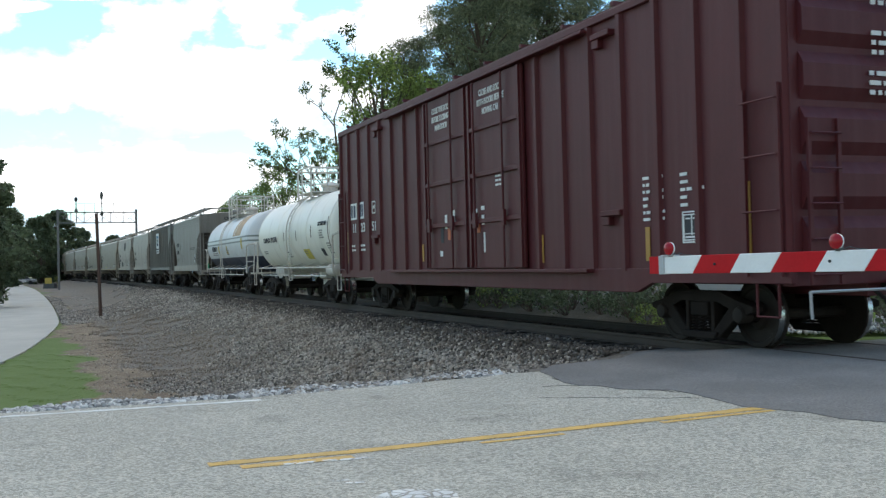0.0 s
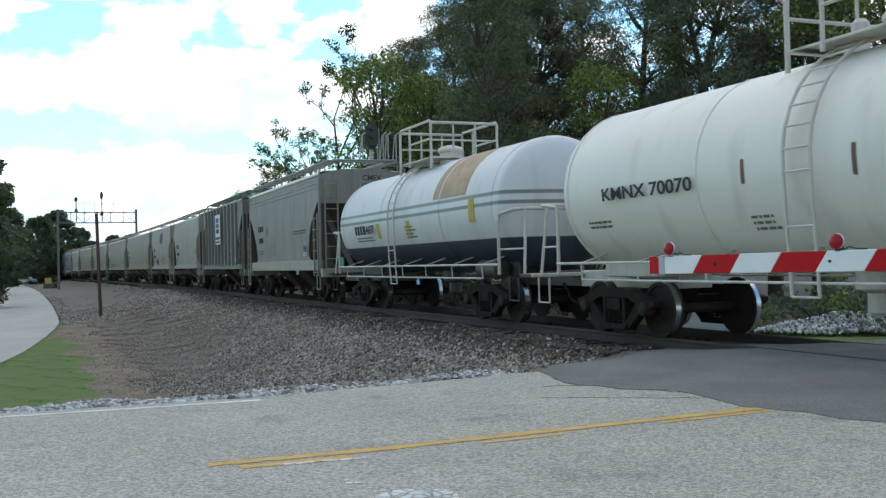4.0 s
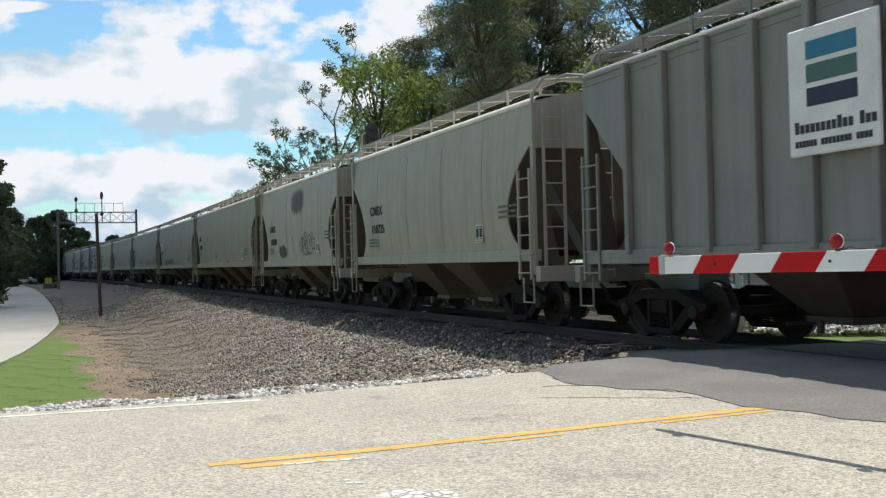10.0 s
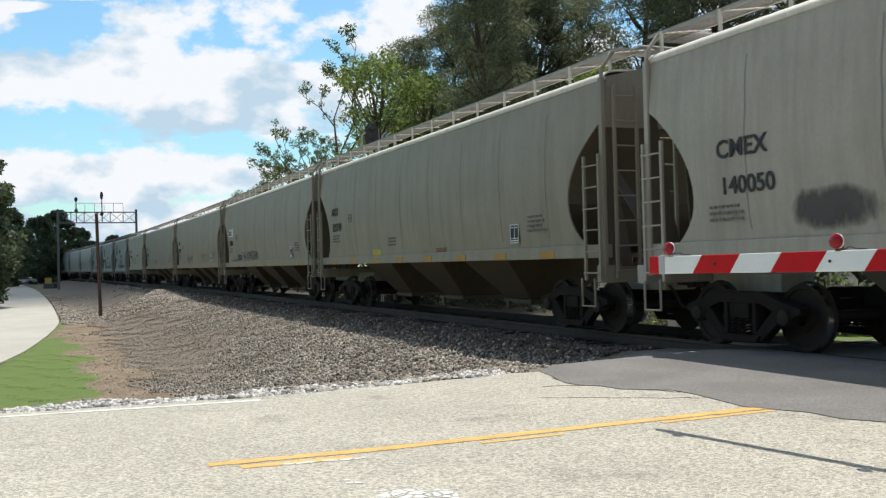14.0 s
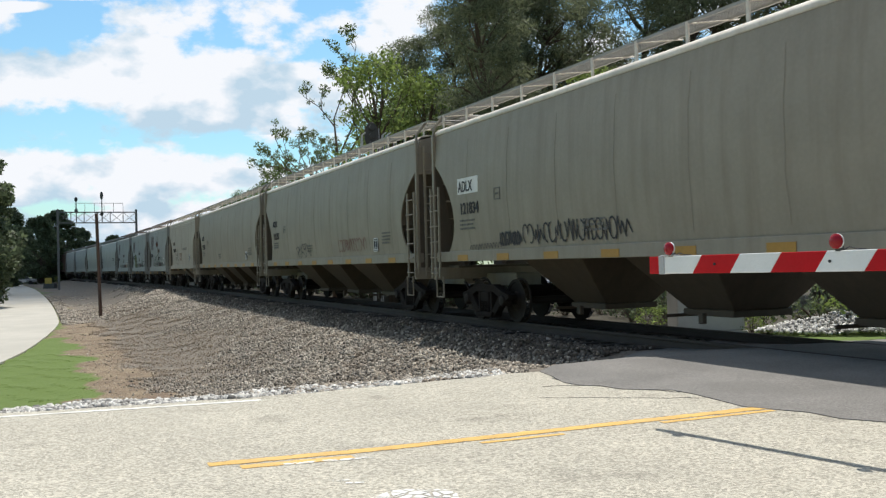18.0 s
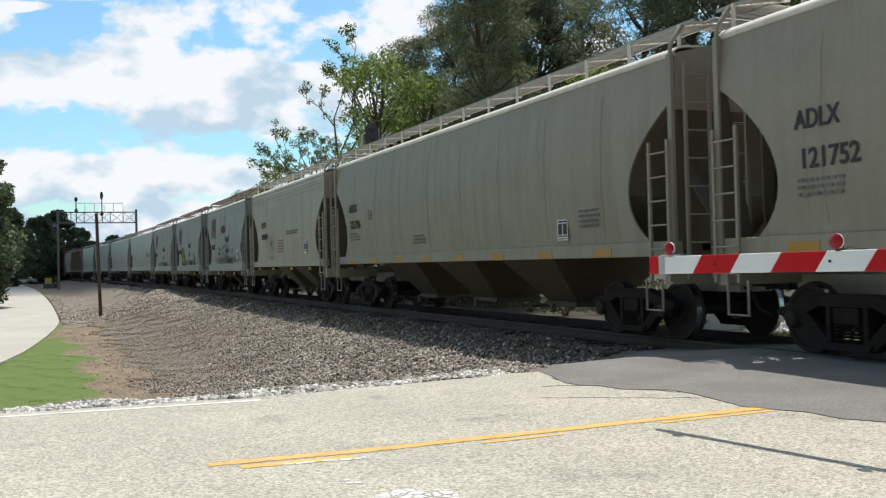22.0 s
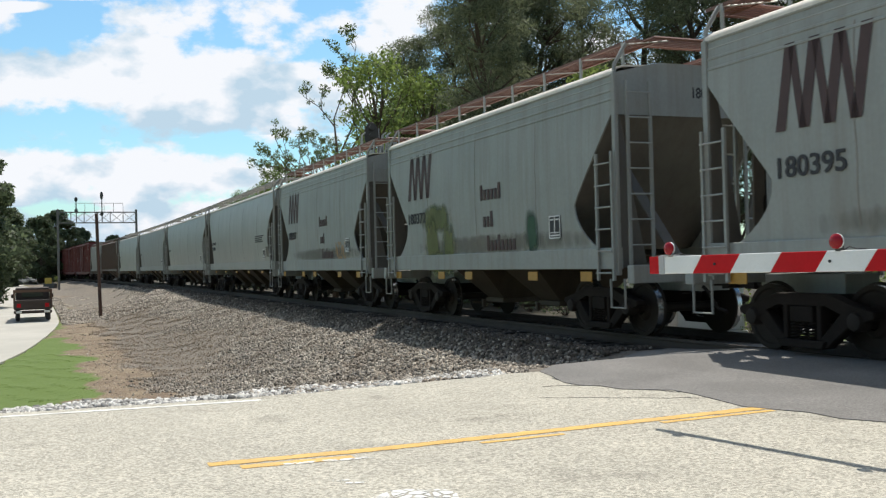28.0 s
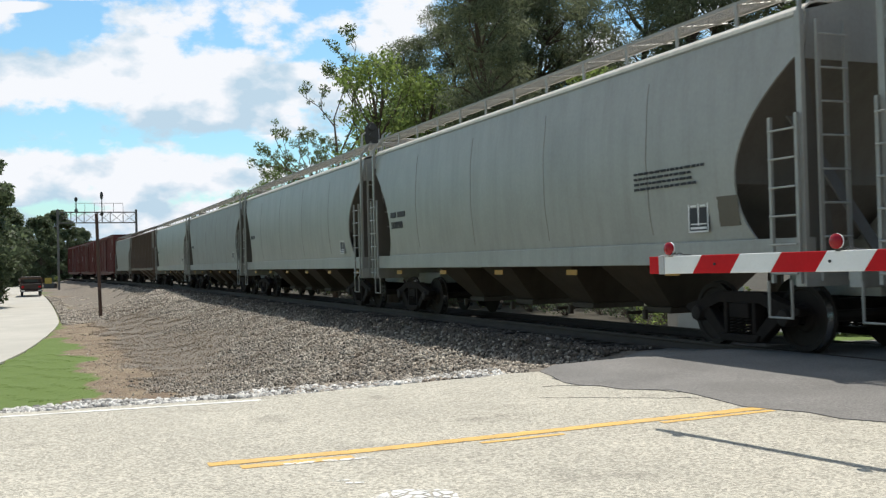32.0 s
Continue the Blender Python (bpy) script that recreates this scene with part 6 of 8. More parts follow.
        def cut_lever(bm):
            tube(bm, [(sgn * (hb + 0.25), -y, 0.82), (sgn * (hb + 0.25), -0.2, 0.82)], 0.018, 5)
            tube(bm, [(sgn * (hb + 0.25), -y, 0.82), (sgn * (hb + 0.25), -y + 0.02, 0.5)], 0.018, 5)
        part("cut_lever", cut_lever, M_GALV, car, key=("bx", "lever", sgn, L))
    car_common(car, L, L / 2 - 2.95, mat)
    car["half_trucks"] = L / 2 - 2.95
    return car


MAROON = paint("maroon_boxcar_paint", (0.078, 0.0145, 0.018), 20, rough=0.55, spec=0.3, streak=0.5, dirt_color=(0.115, 0.040, 0.044), vary=0.14)
car = boxcar(MAROON, "tall maroon box car with upright ribs and two braced doors")
f = -W2 - 0.012


for x, w in ((-8.43, 0.55), (-7.6, 0.36)):
    bars(car, [(x, 2.53, w, 0.46)], M_STWHITE, f, "white_panel")
    bars(car, [(x + 0.1 * w, 2.59, 0.25 * w, 0.34), (x + 0.5 * w, 2.59, 0.3 * w, 0.34)], material("deep_blue", (0.03, 0.035, 0.08), 0.6), f - 0.006, "painted_mark")
for x, tx in ((-8.3, "11"), (-7.52, "23"), (-6.54, "51")):
    lettering(car, tx, x, 2.17, 0.25, f - 0.002, M_STWHITE, squeeze=1.1)
bars(car, [(-6.52, 2.62, 0.28, 0.03), (-6.52, 2.92, 0.28, 0.03), (-6.52, 2.62, 0.03, 0.33), (-6.27, 2.62, 0.03, 0.33), (-6.45, 2.75, 0.14, 0.08)], M_STWHITE, f, "stencil_box")
bars(car, word_rows(-8.4, 1.76, 0.4, 0.07, 2, 81) + word_rows(-7.6, 1.76, 0.45, 0.07, 2, 82), M_STWHITE, f)
bars(car, word_rows(6.28, 2.42, 0.22, 0.055, 7, 83, 1.85) + word_rows(6.62, 2.42, 0.2, 0.055, 7, 96, 1.85) + word_rows(7.2, 2.40, 0.26, 0.055, 5, 84, 1.95) + word_rows(7.53, 2.40, 0.2, 0.055, 5, 97, 1.95), M_STWHITE, f)
acr_plate(car, 7.26, 1.49, f, 0.37)
bars(car, [(7.23, 1.46, 0.44, 0.02), (7.23, 1.88, 0.44, 0.02), (7.23, 1.46, 0.02, 0.44), (7.65, 1.46, 0.02, 0.44)], M_STWHITE, f - 0.001, "plate_border")
for x, z, h in ((-8.8, 1.3, 0.9), (-2.85, 1.3, 0.4), (3.02, 1.22, 0.5), (6.32, 1.22, 0.5), (8.55, 1.26, 0.95)):
    bars(car, [(x, z, 0.11, h)], M_AMBER, f, "reflector")
fd = -W2 - 0.105
for x0, words in ((-1.88, ((0.06, "CLOSE THIS DOOR"), (0.04, "BEFORE CLOSING"), (0.22, "MAIN DOOR"))), (0.62, ((0.10, "CLOSE AND LOCK"), (0.0, "BOTH DOORS BEFORE"), (0.24, "MOVING CAR")))):
    for k, (dx, tx) in enumerate(words):
        lettering(car, tx, x0 + dx, 4.58 - 0.19 * k, 0.125, fd - 0.003, M_STWHITE, squeeze=0.70)
bars(car, word_rows(1.4, 2.9, 0.4, 0.05, 3, 87), M_STWHITE, fd)
ORANGE = material("orange_sticker", (0.5, 0.12, 0.04), 0.6)
for x, z, w, h, mt in ((-1.45, 1.7, 0.16, 0.4, M_BLACK), (-1.2, 2.0, 0.12, 0.3, M_STWHITE), (-1.05, 1.75, 0.14, 0.25, ORANGE), (-0.75, 2.1, 0.1, 0.28, M_STWHITE), (0.35, 2.2, 0.16, 0.14, M_STWHITE), (0.5, 1.85, 0.14, 0.22, ORANGE), (0.72, 2.0, 0.12, 0.2, M_STWHITE), (0.8, 1.45, 0.07, 0.4, M_STWHITE), (0.7, 2.3, 0.16, 0.08, M_STWHITE), (-1.5, 1.4, 0.14, 0.12, M_STWHITE)):
    bars(car, [(x, z, w, h)], mt, fd, "sticker")
for x, z in ((-6.1, 4.75), (5.06, 4.75), (-6.3, 1.95), (5.25, 1.93)):
    bm = bmesh.new()
    box(bm, x, x + 0.55, -W2 - 0.13, -W2 + 0.01, z, z + 0.09)
    box(bm, x, x + 0.2, -W2 - 0.10, -W2 + 0.01, z - 0.14, z)
    part("hand_hold", bm, MAROON, car, bevel=0.01)
lettering_end = word_rows(-0.35, 4.45, 0.9, 0.07, 2, 88) + word_rows(-0.35, 3.95, 0.75, 0.07, 3, 89) + word_rows(-0.4, 3.45, 0.95, 0.07, 3, 90)
bars(car, lettering_end, M_STWHITE, 0.0, m=pose(9.52, 0, 0, 0, 0, 90))
place(car, 140.8, 19.8)
RED_BOX = paint("red_boxcar_paint", (0.12, 0.022, 0.02), 21, streak=0.4)
for k in range(3):
    car = boxcar(RED_BOX, "bright rust-red tall box car", L=20.8, ze=4.9)
    for j, (x, z) in enumerate(((-8.8, 4.1), (-7.5, 2.6), (7.8, 4.0), (6.5, 2.4))):
        bars(car, [(x, z, 0.5, 0.7)], M_STWHITE, f, "white_panel")
    place(car, -182.4 - 21.0 * k, 21.0)


# -- tank cars --
def tank_material(name, color, low, z_low, z_top=None):
    """Tank paint with a dark lower part, and two thin dark bands."""
    m = bpy.data.materials.new(name)
    m.use_nodes = True
    nt = m.node_tree
    N, L = nt.nodes.new, nt.links.new
    b = nt.nodes["Principled BSDF"]
    b.inputs["Roughness"].default_value = 0.42
    co = N("ShaderNodeTexCoord")
    sp = N("ShaderNodeSeparateXYZ")
    L(co.outputs["Object"], sp.inputs[0])

    def step(z):
        r = N("ShaderNodeMapRange")
        r.inputs["From Min"].default_value, r.inputs["From Max"].default_value = z - 0.01, z + 0.01
        L(sp.outputs[2], r.inputs["Value"])
        return r.outputs[0]

    def mix(f, a, c):
        x = N("ShaderNodeMix")
        x.data_type = "RGBA"
        L(f, x.inputs[0])
        for sock, v in ((x.inputs[6], a), (x.inputs[7], c)):
            if isinstance(v, tuple):
                sock.default_value = (*v, 1)
            else:
                L(v, sock)
        return x.outputs[2]
    n1 = N("ShaderNodeTexNoise")
    n1.inputs["Scale"].default_value, n1.inputs["Detail"].default_value = 1.1, 8.0
    mp = N("ShaderNodeMapping")
    mp.inputs["Scale"].default_value = (2.0, 2.0, 0.25)
    L(co.outputs["Object"], mp.inputs[0])
    L(mp.outputs[0], n1.inputs["Vector"])
    rr = N("ShaderNodeMapRange")
    rr.inputs["From Min"].default_value, rr.inputs["From Max"].default_value, rr.inputs["To Max"].default_value = 0.52, 0.8, 0.45
    L(n1.outputs["Fac"], rr.inputs["Value"])
    white = mix(rr.outputs[0], color, (0.42, 0.36, 0.28))
    col = white
    if low is not None:
        col = mix(step(z_low), mix(rr.outputs[0], low, (0.12, 0.11, 0.10)), white)
        for zb, h in ((z_low + 0.66, 0.075), (z_low + 0.86, 0.075)):
            band = mix(step(zb), (0.0, 0.0, 0.0), (1.0, 1.0, 1.0))
            band2 = mix(step(zb + h), band, (0.0, 0.0, 0.0))
            col = mix(band2, col, (0.20, 0.22, 0.20))
    L(col, b.inputs["Base Color"])
    return m


def tank_car(L, R, zc, mat, label, frame_mat, dome=True, trim=None, px=0.0, rl=1.45, head=0.75):
    car = thing("tank_car", label, "freight car", "cars of the train")
    hb = L / 2 - 0.85 + (0.15 if head < 0.6 else 0.0)

    def barrel(bm):
        prof = []
        for k in range(10):
            a = k / 9 * math.pi / 2
            prof.append((-hb + head * (1 - math.cos(a)), max(0.03, R * math.sin(a))))
        prof += [(-hb * 0.5, R), (0, R), (hb * 0.5, R)]
        for k in range(10):
            a = (9 - k) / 9 * math.pi / 2
            prof.append((hb - head * (1 - math.cos(a)), max(0.03, R * math.sin(a))))
        lathe(bm, prof, 40, "x", (0, 0, zc))
    part("barrel", barrel, mat, car, smooth=True)
    for x in (-hb + 0.76, -hb * 0.3, hb * 0.4, hb - 0.76):
        bm = bmesh.new()
        lathe(bm, [(-0.03, R - 0.01), (-0.02, R + 0.012), (0.02, R + 0.012), (0.03, R - 0.01)], 40, "x", (x, 0, zc))
        part("weld_band", bm, mat, car, smooth=True)
    for sgn in (-1, 1):
        bm = bmesh.new()
        prism(bm, [(-0.9, 0.95), (0.7, 0.95), (0.5, zc - R * 0.55), (-0.6, zc - R * 0.55)], -0.75, 0.75)
        part("saddle", bm, frame_mat, car, m=pose(sgn * (hb - 1.5), 0, 0, 0, 0, 0 if sgn > 0 else 180), bevel=0.02)
        bm = bmesh.new()
        box(bm, -2.6, 0.7, -0.32, 0.32, 0.75, 1.05)
        box(bm, 0.35, 0.8, -W2 + 0.1, W2 - 0.1, 0.95, 1.02)
        part("stub_sill", bm, frame_mat, car, m=pose(sgn * (hb + 0.2), 0, 0, 0, 0, 0 if sgn > 0 else 180), bevel=0.012)
        bm = bmesh.new()
        loop = [(-0.15, -1.42, 1.0), (-0.15, -1.42, 2.05), (-0.08, -1.42, 2.2), (0.45, -1.40, 2.26), (0.62, -1.25, 2.27), (0.62, 1.25, 2.27), (0.45, 1.40, 2.26), (-0.08, 1.42, 2.2), (-0.15, 1.42, 2.05), (-0.15, 1.42, 1.0)]
        tube(bm, loop, 0.034, 8)
        for y in (-1, 1):
            tube(bm, [(0.62, y * 1.2, 2.27), (0.72, y * 1.3, 1.0)], 0.028, 6)
            tube(bm, [(-0.15, y * 1.42, 1.5), (0.68, y * 1.27, 1.5)], 0.02, 6)
        part("end_handrail", bm, trim or frame_mat, car, "bent pipe handrail", m=pose(sgn * (hb - 0.25), 0, 0, 0, 0, 0 if sgn > 0 else 180), smooth=True)
        for y in (-1, 1):
            part("step", stirrup, frame_mat, car, m=Matrix.Translation((sgn * (hb + 0.2), y * 1.4, 0.0)), key="stirrup")
    # hand brake on the leading end
    bm = bmesh.new()
    ring = [(hb + 0.42, 0.75 + 0.27 * math.cos(a * math.tau / 18), 1.78 + 0.27 * math.sin(a * math.tau / 18)) for a in range(19)]
    tube(bm, ring, 0.022, 6)
    for a in range(3):
        tube(bm, [(hb + 0.42, 0.75, 1.78), (hb + 0.42, 0.75 + 0.27 * math.cos(a * 2.09), 1.78 + 0.27 * math.sin(a * 2.09))], 0.014, 5)
    part("brake_wheel", bm, frame_mat, car, smooth=True)
    bm = bmesh.new()
    box(bm, hb + 0.12, hb + 0.36, 0.55, 0.95, 1.45, 2.05)
    box(bm, hb + 0.14, hb + 0.26, 0.68, 0.82, 0.95, 1.5)
    part("brake_housing", bm, frame_mat, car, bevel=0.03)
    # platform and railing round the manway
    zp = zc + R + 0.02
    at = Matrix.Translation((px, 0, 0))
    bm = bmesh.new()
    for y in (-0.62, 0.62):
        box(bm, -(rl - 0.1), (rl - 0.1), y - 0.28, y + 0.28, zp, zp + 0.04)
    for x in (0.15 - rl, rl - 0.15):
        box(bm, x - 0.2, x + 0.2, -0.9, 0.9, zp, zp + 0.04)
    part("platform", bm, frame_mat if trim is None else trim, car, bevel=0.008, m=at)
    for y in (-0.9, 0.9):
        bm = bmesh.new()
        tube(bm, [(-rl, y, zp - 0.25), (-rl, y, zp + 0.86), (-(rl - 0.07), y, zp + 0.93), ((rl - 0.07), y, zp + 0.93), (rl, y, zp + 0.86), (rl, y, zp - 0.25)], 0.036, 8)
        tube(bm, [(-rl * 0.35, y, zp - 0.1), (-rl * 0.35, y, zp + 0.93)], 0.03, 6)
        tube(bm, [(-rl * 0.35, y, zp + 0.48), (rl, y, zp + 0.48)], 0.026, 6)
        part("railing", bm, trim or frame_mat, car, "white pipe railing on the tank top", smooth=True, m=at)
    for x in (-rl, rl):
        bm = bmesh.new()
        tube(bm, [(x, -0.9, zp + 0.88), (x, 0.9, zp + 0.88)], 0.036, 8)
        tube(bm, [(x, -0.9, zp + 0.45), (x, 0.9, zp + 0.45)], 0.026, 6)
        for y in (-0.3, 0.3):
            tube(bm, [(x, y, zp), (x, y, zp + 0.88)], 0.026, 6)
        part("end_railing", bm, trim or frame_mat, car, "pipe railing across the tank top", smooth=True, m=at)
    bm = bmesh.new()
    lathe(bm, [(zp - 0.1, 0.28), (zp + 0.22, 0.28), (zp + 0.26, 0.33), (zp + 0.31, 0.33), (zp + 0.38, 0.27), (zp + 0.43, 0.1)], 24, "z", (0.2, 0, 0))
    part("manway_dome", bm, mat if not dome else trim or frame_mat, car, smooth=True, m=at)
    bm = bmesh.new()
    lathe(bm, [(zp - 0.1, 0.12), (zp + 0.4, 0.12), (zp + 0.46, 0.06)], 12, "z", (-0.7, 0.1, 0))
    part("safety_valve", bm, frame_mat, car, smooth=True, m=at)
    # side ladders, bent over the tank
    for y in (-1, 1):
        bm = bmesh.new()
        arc = [(0.0, y * 1.45, 0.75), (0.0, y * 1.50, 1.6)] + [(0.0, y * (R + 0.12) * math.cos(a), zc + (R + 0.12) * math.sin(a)) for a in [k * 0.18 - 0.1 for k in range(9)]]
        for dx in (-0.23, 0.23):
            tube(bm, [(p[0] + dx, p[1], p[2]) for p in arc], 0.022, 6)
        for k in range(11):
            u = k / 10 * (len(arc) - 1)
            i = min(int(u), len(arc) - 2)
            p = Vector(arc[i]).lerp(Vector(arc[i + 1]), u - i)
            tube(bm, [(-0.23, p.y, p.z), (0.23, p.y, p.z)], 0.016, 5)
        part("ladder", bm, trim or frame_mat, car, "curved tank ladder", smooth=True, m=Matrix.Translation((px - rl + 0.8, 0, 0)))
        bm = bmesh.new()
        tube(bm, [(-hb + 0.4, y * 1.45, 1.2), (hb - 0.4, y * 1.45, 1.2)], 0.025, 6)
        tube(bm, [(-hb + 1.2, y * 1.42, 0.92), (hb - 1.2, y * 1.42, 0.92)], 0.02, 6)
        for k in range(7):
            x = -hb + 1.2 + (2 * hb - 2.4) * k / 6
            tube(bm, [(x, y * 1.42, 0.92), (x, y * 1.44, 1.2), (x, y * 0.9, zc - R * 0.75)], 0.018, 5)
        part("grab_rail", bm, trim or frame_mat, car)
    bm = bmesh.new()
    lathe(bm, [(-0.5, 0.14), (-0.46, 0.2), (0.46, 0.2), (0.5, 0.14)], 14, "x", (hb - 1.6, -1.0, 1.1))
    part("brake_cylinder", bm, frame_mat, car, smooth=True)
    bm = bmesh.new()
    lathe(bm, [(0.45, 0.10), (0.5, 0.16), (0.75, 0.16), (0.8, 0.3), (zc - R + 0.1, 0.3)], 16, "z")
    part("bottom_outlet", bm, frame_mat, car, smooth=True)
    tc = L / 2 - 2.5
    for sgn in (-1, 1):
        truck(car, sgn * tc)
        part("coupler", coupler, M_STEEL, car, m=pose(sgn * (L / 2 - 0.25), 0, 0, 0, 0, 0 if sgn > 0 else 180), key="coupler", bevel=0.008)
    car["half_trucks"] = tc
    return car, hb


TANK_WHITE = tank_material("white_tank_paint", (0.77, 0.745, 0.655), None, 0)
TANK_TWO = tank_material("two_tone_tank_paint", (0.66, 0.67, 0.66), (0.035, 0.045, 0.07), 1.74)
FRAME_W = paint("white_frame_paint", (0.55, 0.54, 0.5), 23)
FRAME_D = paint("dark_frame_paint", (0.06, 0.055, 0.055), 24)


def on_tank(car, fill_rows, R, zc, mat, name="stencil_block"):
    bm = bmesh.new()
    for x, z, w, h in fill_rows:
        a0, a1 = math.asin((z - zc) / R), math.asin(min(0.999, (z + h - zc) / R))
        rows = [[(x, -(R + 0.008) * math.cos(a), zc + (R + 0.008) * math.sin(a)), (x + w, -(R + 0.008) * math.cos(a), zc + (R + 0.008) * math.sin(a))] for a in [a0 + (a1 - a0) * k / 8 for k in range(9)]]
        grid_sheet(bm, rows, (0, 0.004, 0))
    return part(name, bm, mat, car)


def tank_letters(car, text, x, z, h, R, zc, mat):
    a = math.asin((z + h / 2 - zc) / R)
    tilt = math.degrees(a)
    return lettering(car, text, 0, 0, h, 0, mat, m=Matrix.Translation((x, -(R + 0.05) * math.cos(a), zc + (R + 0.05) * math.sin(a) - h / 2)) @ pose(0, 0, 0, -tilt, 0, 0))


car, hb = tank_car(14.1, 1.42, 2.42, TANK_WHITE, "long white tank car with railed platform and rust-marked barrel", FRAME_W, True, FRAME_W, 0.4, 0.95)
tank_letters(car, "KMNX 70070", -4.25, 2.2, 0.2, 1.42, 2.42, M_BLACK).scale.x *= 1.5
tank_letters(car, "CLAY SLURRY ONLY", 4.15, 2.55, 0.13, 1.42, 2.42, M_BLACK).scale.x *= 0.62
on_tank(car, [(1.62, 1.5, 0.85, 0.34)], 1.42, 2.42, material("yellow_placard", (0.5, 0.41, 0.06), 0.6, vary=0.2), "placard")
on_tank(car, [(3.95, 1.58, 0.36, 0.24)], 1.42, 2.42, M_BLACK, "placard")
on_tank(car, word_rows(4.2, 2.38, 0.5, 0.045, 4, 92) + word_rows(4.85, 1.95, 0.55, 0.045, 5, 93) + word_rows(-0.9, 1.75, 0.55, 0.045, 3, 98) + word_rows(-4.9, 1.85, 0.8, 0.045, 2, 99) + word_rows(1.7, 1.75, 0.4, 0.045, 2, 100), 1.42, 2.42, M_STGREY)
RUSTMARK = material("rust_brown_mark", (0.17, 0.105, 0.075), 0.8, vary=0.25)
for x, z, h in ((-0.9, 2.2, 0.32), (1.0, 2.15, 0.36), (3.1, 2.2, 0.4), (5.25, 1.85, 0.95)):
    on_tank(car, [(x, z, 0.06, h / 2), (x, z + h / 2, 0.06, h / 2)], 1.42, 2.42, RUSTMARK, "rust_mark")
place(car, 121.2, 14.1)

car, hb = tank_car(13.4, 1.40, 2.42, TANK_TWO, "white tank car with dark lower half, grey bands and yellow patches", FRAME_D, True, FRAME_W, -0.3, 1.1, 0.5)
on_tank(car, [(-4.05 + 0.24 * k, 2.1, 0.17, 0.24) for k in range(4)], 1.40, 2.42, M_BLACK, "painted_mark")
tank_letters(car, "64697", -3.0, 2.1, 0.24, 1.40, 2.42, M_BLACK)
on_tank(car, word_rows(-4.0, 1.98, 1.9, 0.045, 2, 94) + word_rows(0.1, 2.15, 0.7, 0.05, 4, 95), 1.40, 2.42, M_STGREY)
YPATCH = material("yellow_primer", (0.5, 0.38, 0.09), 0.7, vary=0.25)
for x, z, w, h in ((-2.1, 1.95, 0.3, 0.4), (0.2, 1.9, 0.25, 0.42), (4.1, 2.1, 0.3, 0.5)):
    on_tank(car, [(x, z, w, h)], 1.40, 2.42, YPATCH, "paint_patch")
on_tank(car, [(2.0, 2.72, 1.9, 1.06)], 1.40, 2.42, material("tan_overpaint", (0.45, 0.32, 0.2), 0.7, vary=0.3), "paint_patch")
bm = bmesh.new()
box(bm, -5.45, -5.25, -1.42, -1.38, 1.2, 1.5)
part("green_tag", bm, material("green_placard", (0.03, 0.3, 0.15), 0.5), car)
place(car, 107.05, 13.4)


